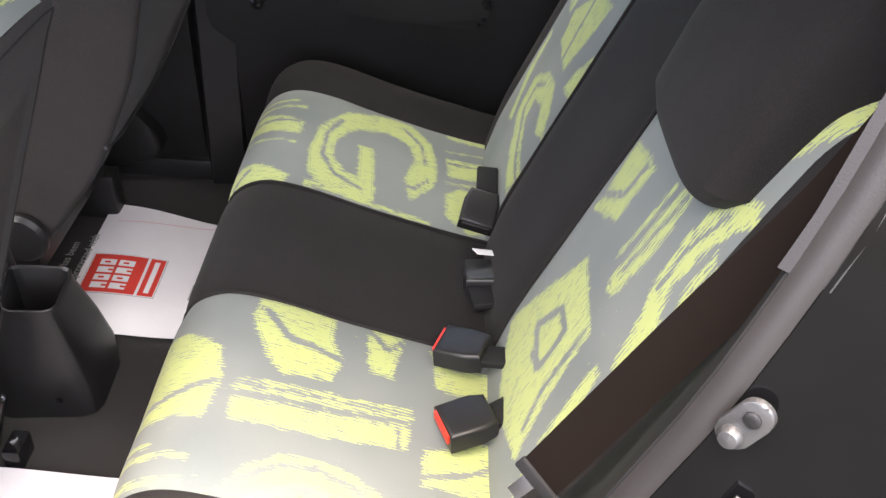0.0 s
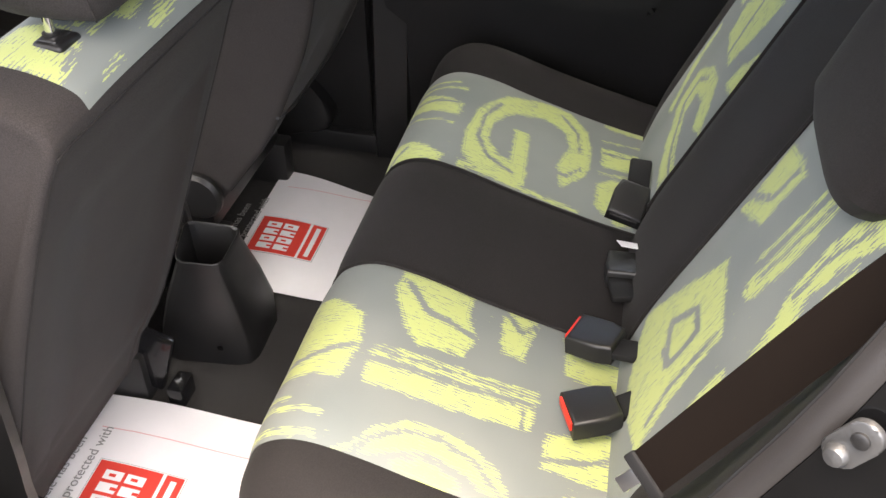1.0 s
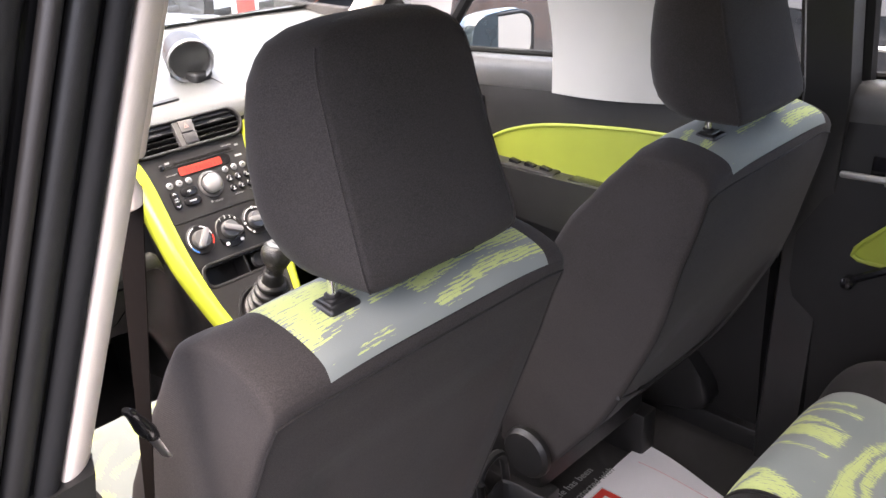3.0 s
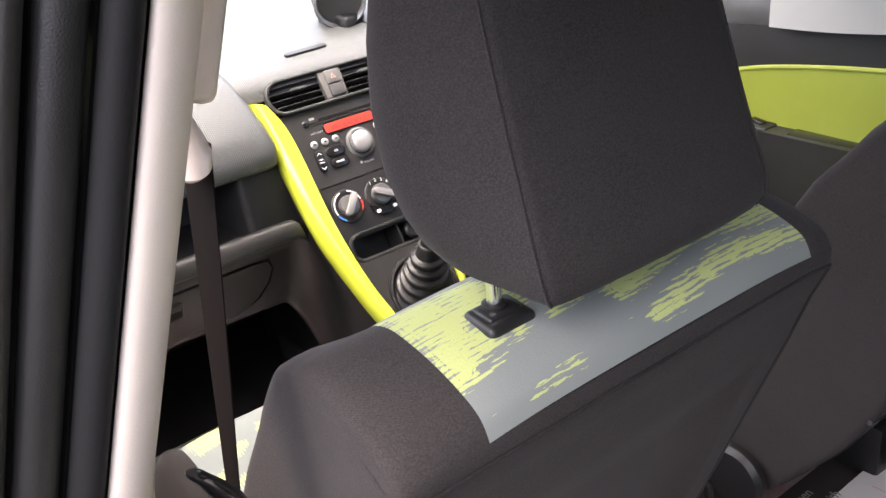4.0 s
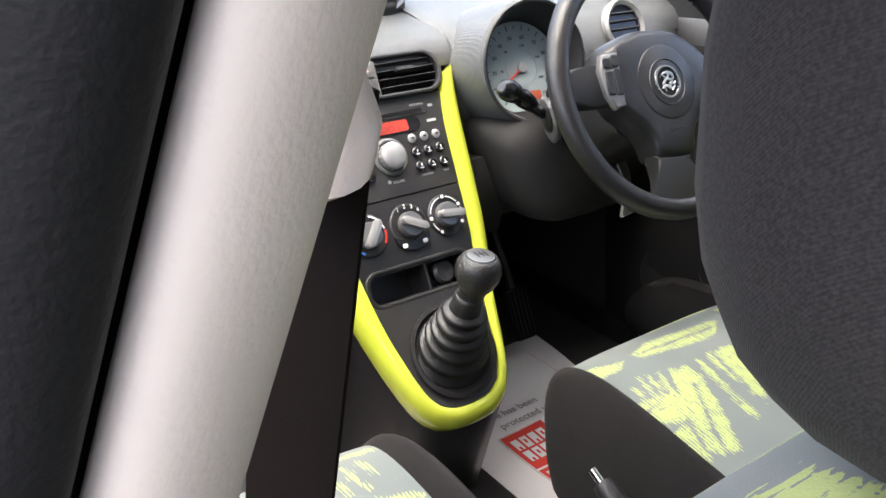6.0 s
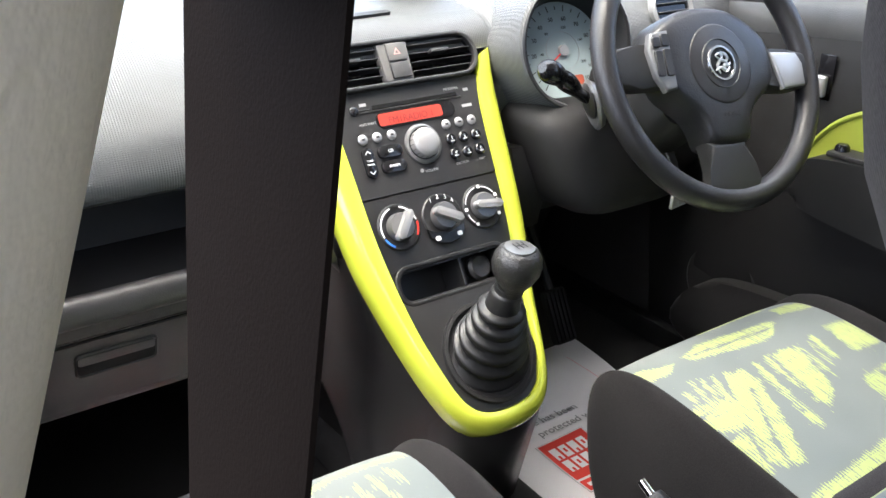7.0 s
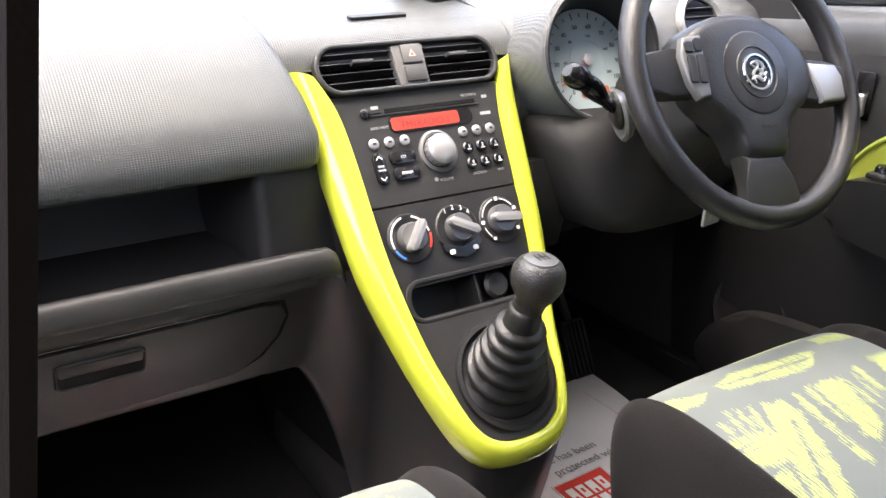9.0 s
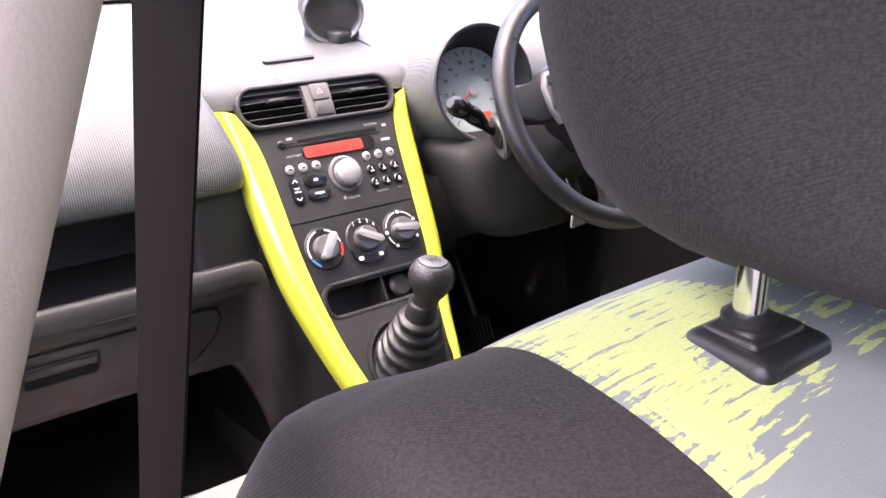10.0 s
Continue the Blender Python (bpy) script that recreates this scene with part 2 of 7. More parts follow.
def prism(outline, depth, m=None, r=0.0, seg=2, inner=None):
    """A plate: a 2D outline in the local xy plane, standing depth high along local z; inner: an outline of a hole."""
    bm = bmesh.new()
    n = len(outline)
    lo = [bm.verts.new((x, y, 0)) for x, y in outline]
    hi = [bm.verts.new((x, y, depth)) for x, y in outline]
    for i in range(n):
        bm.faces.new((lo[i], lo[(i + 1) % n], hi[(i + 1) % n], hi[i]))
    if inner is None:
        bm.faces.new(hi)
        bm.faces.new(lo[::-1])
        if r:
            top = [e for e in bm.edges if all(v in set(hi) for v in e.verts)]
            bmesh.ops.bevel(bm, geom=top, offset=r, segments=seg, affect="EDGES", profile=0.5, clamp_overlap=True)
    else:
        k = len(inner)
        li = [bm.verts.new((x, y, 0)) for x, y in inner]
        hj = [bm.verts.new((x, y, depth)) for x, y in inner]
        for i in range(k):
            bm.faces.new((li[(i + 1) % k], li[i], hj[i], hj[(i + 1) % k]))
        assert k == n
        for i in range(n):
            bm.faces.new((hi[i], hi[(i + 1) % n], hj[(i + 1) % n], hj[i]))
            bm.faces.new((lo[(i + 1) % n], lo[i], li[i], li[(i + 1) % n]))
        if r:
            top = [e for e in bm.edges if all(v in set(hi) for v in e.verts) or all(v in set(hj) for v in e.verts)]
            bmesh.ops.bevel(bm, geom=top, offset=r, segments=seg, affect="EDGES", profile=0.5, clamp_overlap=True)
    if m is not None:
        bm.transform(m)
    return bm


def rrect(w, h, r, n=5, cx=0.0, cy=0.0):
    out = []
    for qx, qy, a0 in ((1, 1, 0), (-1, 1, 90), (-1, -1, 180), (1, -1, 270)):
        for i in range(n + 1):
            a = radians(a0 + 90 * i / n)
            out.append((cx + qx * (w / 2 - r) + r * math.cos(a), cy + qy * (h / 2 - r) + r * math.sin(a)))
    return out


def disc(r, n=32, cx=0.0, cy=0.0, ry=None):
    return [(cx + r * math.cos(2 * math.pi * i / n), cy + (ry or r) * math.sin(2 * math.pi * i / n)) for i in range(n)]


def lathe(profile, m=None, n=32, wobble=None):
    """Turned shape: profile of (radius, height) round local z."""
    bm = bmesh.new()
    rings = []
    for r, h in profile:
        rings.append([bm.verts.new((max(r, 1e-5) * math.cos(2 * math.pi * i / n), max(r, 1e-5) * math.sin(2 * math.pi * i / n), h)) for i in range(n)])
    for a, b in zip(rings, rings[1:]):
        for i in range(n):
            bm.faces.new((a[i], a[(i + 1) % n], b[(i + 1) % n], b[i]))
    bm.faces.new(rings[-1])
    bm.faces.new(rings[0][::-1])
    if m is not None:
        bm.transform(m)
    return bm


def spline(points, n, closed=False):
    """Catmull-Rom through the points, n samples."""
    P = [Vector(p) for p in points]
    k = len(P)
    out = []
    for j in range(n):
        u = j / n * k if closed else j / (n - 1) * (k - 1)
        i = min(int(u), k - 1 if closed else k - 2)
        f = u - i
        if closed:
            a, b, c, d = P[(i - 1) % k], P[i % k], P[(i + 1) % k], P[(i + 2) % k]
        else:
            a, b, c, d = P[max(i - 1, 0)], P[i], P[i + 1], P[min(i + 2, k - 1)]
        out.append(0.5 * (2 * b + (c - a) * f + (2 * a - 5 * b + 4 * c - d) * f * f + (3 * b - a - 3 * c + d) * f ** 3))
    return out


def tube(path, radius, n=10, flat_y=1.0, closed=False, up=(0, 0, 1), cap=True):
    """A round bar along a path; radius: a number or one for each point; flat_y squeezes it along its second axis."""
    P = [Vector(p) for p in path]
    bm = bmesh.new()
    rings = []
    for i, p in enumerate(P):
        if closed:
            t = (P[(i + 1) % len(P)] - P[i - 1]).normalized()
        else:
            t = (P[min(i + 1, len(P) - 1)] - P[max(i - 1, 0)]).normalized()
        s = t.cross(Vector(up))
        if s.length < 1e-4:
            s = t.cross(Vector((1, 0, 0)))
        s.normalize()
        u = s.cross(t).normalized()
        r = radius if isinstance(radius, (int, float)) else radius[i]
        rings.append([bm.verts.new(p + s * (r * math.cos(2 * math.pi * j / n)) + u * (r * flat_y * math.sin(2 * math.pi * j / n))) for j in range(n)])
    pairs = list(zip(rings, rings[1:])) + ([(rings[-1], rings[0])] if closed else [])
    for a, b in pairs:
        for j in range(n):
            bm.faces.new((a[j], a[(j + 1) % n], b[(j + 1) % n], b[j]))
    if cap and not closed:
        bm.faces.new(rings[0][::-1])
        bm.faces.new(rings[-1])
    return bm


def loft(rings, caps=True, closed=True):
    """A skin over rings of equally many points."""
    bm = bmesh.new()
    vs = [[bm.verts.new(p) for p in ring] for ring in rings]
    n = len(vs[0])
    for a, b in zip(vs, vs[1:]):
        for i in range(n if closed else n - 1):
            bm.faces.new((a[i], a[(i + 1) % n], b[(i + 1) % n], b[i]))
    if caps and closed:
        bm.faces.new(vs[0][::-1])
        bm.faces.new(vs[-1])
    return bm


def extrude_x(profile, x0, x1, m=None, r=0.0):
    """A bar along x with a closed (y, z) section."""
    bm = loft([[(x0, y, z) for y, z in profile], [(x1, y, z) for y, z in profile]])
    if r:
        bevel(bm, r, 2)
    if m is not None:
        bm.transform(m)
    return bm


def thick(bm, depth):
    bmesh.ops.recalc_face_normals(bm, faces=bm.faces)
    bmesh.ops.solidify(bm, geom=bm.faces[:], thickness=depth)
    return bm


def text(body, size, m, mat, parent, name="lettering", depth=0.0003, align="CENTER"):
    """Raised lettering in the built-in font, as a mesh."""
    cu = bpy.data.curves.new("lettering", "FONT")
    cu.body, cu.size, cu.align_x, cu.align_y, cu.extrude = body, size, align, "CENTER", depth
    tmp = bpy.data.objects.new("lettering", cu)
    scene.collection.objects.link(tmp)
    bpy.context.view_layer.update()
    me = bpy.data.meshes.new_from_object(tmp.evaluated_get(bpy.context.evaluated_depsgraph_get()))
    bpy.data.objects.remove(tmp)
    bpy.data.curves.remove(cu)
    me.transform(m)
    me.transform(world_loc(parent).inverted())
    me.materials.append(mat)
    ob = new(name, me)
    ob.parent = parent
    return ob


def frame_of(o, x, y, z):
    m = Matrix.Identity(4)
    for i, v in enumerate((x, y, z, o)):
        for j in range(3):
            m[j][i] = v[j]
    return m


# ---- printed cloth ----


def poly_dist(px, py, poly):
    """Signed distance to a polygon, positive inside."""
    d = np.full(px.shape, 9.0)
    inside = np.zeros(px.shape, bool)
    n = len(poly)
    for i in range(n):
        (ax, ay), (bx, by) = poly[i], poly[(i + 1) % n]
        ex, ey = bx - ax, by - ay
        t = np.clip(((px - ax) * ex + (py - ay) * ey) / (ex * ex + ey * ey + 1e-12), 0, 1)
        d = np.minimum(d, np.hypot(px - ax - t * ex, py - ay - t * ey))
        cross = ((ay > py) != (by > py)) & (px < (bx - ax) * (py - ay) / ((by - ay) if abs(by - ay) > 1e-12 else 1e-12) + ax)
        inside ^= cross
    return np.where(inside, d, -d)


def stroke_dist(px, py, pts):
    """Distance to an open line of points."""
    d = np.full(px.shape, 9.0)
    for (ax, ay), (bx, by) in zip(pts, pts[1:]):
        ex, ey = bx - ax, by - ay
        t = np.clip(((px - ax) * ex + (py - ay) * ey) / (ex * ex + ey * ey + 1e-12), 0, 1)
        d = np.minimum(d, np.hypot(px - ax - t * ex, py - ay - t * ey))
    return d


def density(px, py, shapes):
    """Signed distance to the nearest printed shape, positive inside."""
    ink = np.full(px.shape, -0.05)
    for s in shapes:
        if isinstance(s, list):
            ink = np.maximum(ink, np.clip(poly_dist(px, py, s), -0.05, 0.05))
        elif s[0] == "mark":
            ink = np.maximum(ink, np.clip(s[2] / 2 - stroke_dist(px, py, s[1]), -0.05, 0.05))
    for s in shapes:
        if isinstance(s, tuple) and s[0] == "line":
            ink = np.minimum(ink, np.clip(stroke_dist(px, py, s[1]) * 1.6 - s[2] * 0.8 - 0.002, -0.05, 0.05))
    return ink


def sheet(name, rows, ab, shapes, parent, label, mat=None, turn=False):
    """A cloth panel from a grid of points, with its print laid out in the panel's own plan coordinates ab."""
    R, C = len(rows), len(rows[0])
    me = bpy.data.meshes.new(name)
    verts = [tuple(p) for row in rows for p in row]
    faces = [(i * C + j, i * C + j + 1, (i + 1) * C + j + 1, (i + 1) * C + j) for i in range(R - 1) for j in range(C - 1)]
    me.from_pydata(verts, [], faces)
    a = np.array([q[0] for row in ab for q in row])
    b = np.array([q[1] for row in ab for q in row])
    ink = density(a, b, shapes)
    col = np.stack([ink, (b if turn else a) + 1, (a if turn else b) + 1, np.ones_like(a)], 1).astype(np.float32)
    lay = me.color_attributes.new("ink", "FLOAT_COLOR", "POINT")
    lay.data.foreach_set("color", col.ravel())
    for p in me.polygons:
        p.use_smooth = True
    me.materials.append(mat or m_cloth)
    me.transform(world_loc(parent).inverted())
    ob = new(name, me)
    ob.parent = parent
    return tagged(ob, label)

# ---- cabin shell ----
lone("floor", join(box((1.42, 2.5, 0.03), pose(0, 0.95, -0.015)), box((0.20, 1.0, 0.10), pose(0.0, 1.45, 0.05), 0.03, 3), box((1.42, 0.03, 0.45), pose(0, 2.12, 0.2, 24, 0, 0))), m_carpet, "black needle-felt carpet on the cabin floor", "floor", kind="structure")
lone("sill_trim", join(box((0.05, 2.6, 0.14), pose(-0.70, 0.9, -0.02), 0.012), box((0.05, 2.6, 0.14), pose(0.70, 0.9, -0.02), 0.012)), m_dark, "dark plastic sill trims beside the carpet", "trim", kind="structure")
# headlining and roof are out of view; they close the cabin and shade it
lone("ceiling", loft([[(x, y, 1.27 - 0.10 * (x / 0.60) ** 4 - 0.12 * max(0, (y - 1.0)) ** 2 + dz) for x in [-0.60 + 1.2 * i / 16 for i in range(17)]] for y, dz in ((-0.7, -0.05), (-0.3, 0), (0.2, 0), (0.7, 0), (1.1, 0), (1.35, 0))], caps=False, closed=False), m_roof, "pale fabric headlining, unseen, under the roof", "ceiling", kind="structure")
lone("roof", loft([[(x, y, 1.33 - 0.10 * (x / 0.66) ** 4 - 0.12 * max(0, (y - 1.0)) ** 2 + dz) for x in [-0.66 + 1.32 * i / 16 for i in range(17)]] for y, dz in ((-0.75, -0.05), (-0.3, 0), (0.2, 0), (0.7, 0), (1.1, 0), (1.4, 0))], caps=False, closed=False), m_paint, "black painted steel car roof, unseen, shading the cabin", "roof", kind="structure")
# the third box is an unseen panel added to keep out light from behind
lone("wall_rear", join(box((1.3, 0.04, 0.95), pose(0, -0.62, 0.40)), box((1.3, 0.45, 0.03), pose(0, -0.42, 0.80)), box((1.3, 0.04, 0.44), pose(0, -0.62, 1.06))), m_dark, "dark plastic luggage bay trim, parcel shelf and added panel blocking rear light", "trim", kind="structure")

# ---- rear bench ----
bench = thing("rear_bench_seat", (-0.035, 0.25, 0.0), "rear bench seat in lime-printed grey cloth with black centre strip", "car seat")
CUSH = spline([(0, 0.02, 0.283), (0, 0.10, 0.298), (0, 0.17, 0.315), (0, 0.27, 0.343), (0, 0.36, 0.372), (0, 0.42, 0.384), (0, 0.46, 0.376), (0, 0.49, 0.350), (0, 0.506, 0.30), (0, 0.505, 0.22), (0, 0.49, 0.12), (0, 0.47, 0.08)], 150)
BACK = spline([(0, 0.07, 0.28), (0, 0.045, 0.375), (0, 0.008, 0.47), (0, -0.031, 0.567), (0, -0.085, 0.70), (0, -0.122, 0.79), (0, -0.148, 0.842), (0, -0.175, 0.865), (0, -0.21, 0.868), (0, -0.25, 0.85), (0, -0.26, 0.70), (0, -0.20, 0.40)], 170)


def bench_panel(name, prof, x0, x1, shapes, label, axis, puff=0.006, mat=None, step=0.004, lift=0.0):
    nx = max(6, int((x1 - x0) / step))
    acc = [0.0]
    for p, q in zip(prof, prof[1:]):
        acc.append(acc[-1] + (q - p).length)
    rows, ab = [], []
    start = prof[0][1] if axis == 1 else prof[0][2]
    for i in range(nx + 1):
        x = x0 + (x1 - x0) * i / nx
        e = abs(2 * i / nx - 1)
        up = puff * (1 - e ** 6) + lift
        row, abr = [], []
        for k, p in enumerate(prof):
            t = prof[min(k + 1, len(prof) - 1)] - prof[max(k - 1, 0)]
            nrm = Vector((0, -t.z, t.y)).normalized()
            if axis == 2:
                nrm = -nrm
            sag = 0.0016 * noise.noise(Vector((x * 9, p.y * 9, p.z * 9)))
            row.append(Vector((x, p.y, p.z)) + nrm * (up + sag))
            abr.append((x, start + acc[k] * (0.97 if axis == 1 else 0.93)))
        rows.append(row)
        ab.append(abr)
    return sheet(name, rows, ab, shapes, bench, label, mat)


# the print: closed outlines are inked areas, "mark" an inked stroke, "line" a bare stroke across the ink
CUSHION_LEFT = [
    [(-0.232, 0.530), (-0.255, 0.462), (-0.283, 0.419), (-0.330, 0.410), (-0.399, 0.417), (-0.402, 0.486), (-0.410, 0.530), (-0.320, 0.560)],
    ("line", [(-0.385, 0.530), (-0.362, 0.456), (-0.340, 0.415)], 0.006),
    ("mark", [(-0.452, 0.530), (-0.457, 0.423)], 0.008),
    ("mark", [(-0.432, 0.520), (-0.436, 0.468)], 0.006),
    ("mark", [(-0.487, 0.520), (-0.490, 0.423)], 0.009),
]
CUSHION_LEFT += [
    [(-0.212, 0.395), (-0.172, 0.388), (-0.172, 0.287), (-0.217, 0.288), (-0.253, 0.269), (-0.295, 0.280), (-0.305, 0.342), (-0.294, 0.360), (-0.249, 0.382)],
    ("line", [(-0.198, 0.378), (-0.241, 0.343), (-0.244, 0.308), (-0.254, 0.271)], 0.007),
    [(-0.172, 0.240), (-0.172, 0.185), (-0.213, 0.195), (-0.263, 0.203), (-0.261, 0.232), (-0.225, 0.241)],
    ("line", [(-0.180, 0.236), (-0.210, 0.212), (-0.176, 0.187)], 0.006),
]
CUSHION_LEFT += [
    [(-0.362, 0.394), (-0.336, 0.175), (-0.375, 0.177), (-0.396, 0.391)],
    ("mark", [(-0.331, 0.388), (-0.310, 0.175)], 0.006),
    ("mark", [(-0.346, 0.391), (-0.322, 0.175)], 0.007),
    ("line", [(-0.343, 0.187), (-0.374, 0.188)], 0.004),
    [(-0.500, 0.395), (-0.483, 0.377), (-0.456, 0.360), (-0.429, 0.324), (-0.421, 0.283), (-0.430, 0.237), (-0.450, 0.205), (-0.475, 0.187), (-0.486, 0.214), (-0.474, 0.235), (-0.464, 0.258), (-0.461, 0.287), (-0.475, 0.325), (-0.492, 0.354)],
    ("line", [(-0.492, 0.372), (-0.468, 0.355), (-0.442, 0.321), (-0.435, 0.279), (-0.448, 0.234), (-0.474, 0.205)], 0.005),
    [(-0.490, 0.330), (-0.471, 0.285), (-0.480, 0.250), (-0.491, 0.237), (-0.500, 0.257), (-0.500, 0.320)],
]
CUSHION_LEFT += [
    [(-0.365, 0.155), (-0.362, 0.132), (-0.326, 0.053), (-0.354, 0.030), (-0.424, 0.040), (-0.423, 0.153), (-0.399, 0.157)],
    ("line", [(-0.409, 0.156), (-0.396, 0.106), (-0.365, 0.040)], 0.006),
    [(-0.186, 0.152), (-0.215, 0.107), (-0.207, 0.030), (-0.254, 0.030), (-0.264, 0.096), (-0.259, 0.143)],
    [(-0.450, 0.120), (-0.480, 0.150), (-0.490, 0.040), (-0.452, 0.035)],
    [(-0.220, 0.640), (-0.410, 0.630), (-0.410, 0.575), (-0.220, 0.585)],
]
CUSHION_RIGHT = [
    ("mark", [(0.376, 0.510), (0.380, 0.425)], 0.007),
    ("mark", [(0.352, 0.510), (0.357, 0.410)], 0.008),
    [(0.330, 0.520), (0.336, 0.480), (0.303, 0.405), (0.257, 0.404), (0.275, 0.489), (0.272, 0.520)],
    ("line", [(0.312, 0.500), (0.302, 0.410)], 0.004),
    ("mark", [(0.250, 0.500), (0.232, 0.411)], 0.006),
    [(0.180, 0.540), (0.165, 0.462), (0.130, 0.405), (0.106, 0.412), (0.106, 0.540)],
    ("line", [(0.118, 0.500), (0.150, 0.470)], 0.005),
]
CUSHION_RIGHT += [
    [(0.159, 0.203), (0.222, 0.164), (0.287, 0.157), (0.370, 0.173), (0.420, 0.211), (0.420, 0.269), (0.387, 0.334), (0.308, 0.376), (0.220, 0.386), (0.150, 0.378), (0.120, 0.348), (0.105, 0.314), (0.129, 0.262), (0.289, 0.275), (0.282, 0.303), (0.180, 0.296), (0.187, 0.319), (0.221, 0.343), (0.279, 0.343), (0.333, 0.309), (0.357, 0.256), (0.339, 0.212), (0.287, 0.202), (0.225, 0.217)],
    ("line", [(0.151, 0.288), (0.168, 0.336), (0.219, 0.362), (0.286, 0.362), (0.349, 0.340)], 0.005),
    ("line", [(0.290, 0.180), (0.350, 0.190), (0.395, 0.225)], 0.004),
    ("line", [(0.206, 0.225), (0.201, 0.197), (0.239, 0.174)], 0.005),
]
CUSHION_RIGHT += [
    [(0.130, 0.380), (0.104, 0.376), (0.104, 0.160), (0.122, 0.165)],
    ("line", [(0.114, 0.370), (0.110, 0.170)], 0.004),
    [(0.432, 0.140), (0.412, 0.142), (0.410, 0.030), (0.432, 0.028)],
    [(0.333, 0.142), (0.346, 0.028), (0.289, 0.028), (0.269, 0.139)],
    ("line", [(0.318, 0.135), (0.330, 0.035)], 0.004),
    ("mark", [(0.360, 0.141), (0.376, 0.028)], 0.007),
    ("mark", [(0.250, 0.139), (0.265, 0.032)], 0.006),
    [(0.213, 0.142), (0.242, 0.114), (0.225, 0.060), (0.197, 0.050), (0.134, 0.050), (0.114, 0.097), (0.146, 0.140)],
]
BACK_LEFT = [
    [(-0.181, 0.375), (-0.268, 0.555), (-0.379, 0.535), (-0.383, 0.496), (-0.399, 0.436), (-0.425, 0.369), (-0.300, 0.330)],
    ("line", [(-0.329, 0.430), (-0.266, 0.441), (-0.293, 0.494), (-0.331, 0.493), (-0.336, 0.437), (-0.300, 0.425)], 0.008),
    ("line", [(-0.396, 0.393), (-0.374, 0.438), (-0.366, 0.530)], 0.005),
    [(-0.459, 0.350), (-0.436, 0.430), (-0.425, 0.536), (-0.444, 0.540), (-0.462, 0.442)],
    [(-0.190, 0.615), (-0.174, 0.666), (-0.231, 0.680), (-0.270, 0.681), (-0.265, 0.641), (-0.269, 0.608), (-0.194, 0.574)],
    ("line", [(-0.180, 0.587), (-0.243, 0.630), (-0.246, 0.672)], 0.007),
    [(-0.338, 0.572), (-0.346, 0.712), (-0.372, 0.717), (-0.378, 0.643), (-0.368, 0.578)],
    ("line", [(-0.350, 0.600), (-0.362, 0.708)], 0.004),
    ("mark", [(-0.322, 0.600), (-0.330, 0.700)], 0.007),
]
BACK_LEFT += [
    [(-0.430, 0.612), (-0.411, 0.641), (-0.405, 0.694), (-0.420, 0.750), (-0.462, 0.775), (-0.472, 0.756), (-0.447, 0.715), (-0.440, 0.660), (-0.472, 0.610), (-0.472, 0.560), (-0.450, 0.555)],
    ("line", [(-0.424, 0.640), (-0.420, 0.690), (-0.436, 0.740)], 0.004),
    [(-0.466, 0.646), (-0.455, 0.692), (-0.458, 0.714), (-0.472, 0.706), (-0.472, 0.650)],
    [(-0.435, 0.795), (-0.415, 0.830), (-0.430, 0.870), (-0.460, 0.890), (-0.472, 0.860), (-0.455, 0.820)],
    ("mark", [(-0.410, 0.800), (-0.395, 0.840), (-0.400, 0.880)], 0.008),
    [(-0.200, 0.735), (-0.320, 0.745), (-0.320, 0.800), (-0.200, 0.800)],
]
BACK_RIGHT = [
    [(0.120, 0.380), (0.212, 0.405), (0.299, 0.442), (0.309, 0.503), (0.258, 0.537), (0.191, 0.548), (0.135, 0.517), (0.113, 0.491), (0.149, 0.481), (0.193, 0.503), (0.243, 0.492), (0.233, 0.459), (0.155, 0.438), (0.110, 0.425)],
    ("line", [(0.114, 0.410), (0.182, 0.428), (0.270, 0.458), (0.278, 0.500), (0.240, 0.522)], 0.005),
    [(0.322, 0.411), (0.372, 0.480), (0.380, 0.560), (0.362, 0.560), (0.339, 0.478), (0.300, 0.418)],
    [(0.293, 0.577), (0.314, 0.621), (0.240, 0.690), (0.155, 0.694), (0.174, 0.635), (0.194, 0.569)],
    ("line", [(0.232, 0.575), (0.247, 0.670)], 0.006),
    [(0.150, 0.560), (0.140, 0.600), (0.111, 0.640), (0.108, 0.565)],
    [(0.330, 0.610), (0.395, 0.620), (0.390, 0.740), (0.335, 0.700)],
    ("line", [(0.350, 0.620), (0.360, 0.710)], 0.005),
    [(0.130, 0.730), (0.270, 0.715), (0.270, 0.770), (0.130, 0.790)],
    [(0.140, 0.820), (0.380, 0.800), (0.380, 0.860), (0.140, 0.860)],
]
bench_panel("cushion_cover", CUSH, -0.50, -0.172, CUSHION_LEFT, "grey cloth with lime brushed shapes", 1)
bench_panel("cushion_cover", CUSH, 0.104, 0.432, CUSHION_RIGHT, "grey cloth with lime brushed shapes", 1)
bench_panel("centre_cover", CUSH, -0.172, 0.104, [], "plain black cloth strip", 1, mat=m_black, step=0.02)
bench_panel("backrest_cover", BACK, -0.472, -0.172, BACK_LEFT, "grey cloth with lime brushed shapes", 2)
bench_panel("backrest_cover", BACK, 0.104, 0.404, BACK_RIGHT, "grey cloth with lime brushed shapes", 2)
bench_panel("backrest_centre_cover", BACK, -0.172, 0.104, [], "plain black cloth strip", 2, mat=m_black, step=0.02, puff=0.008)


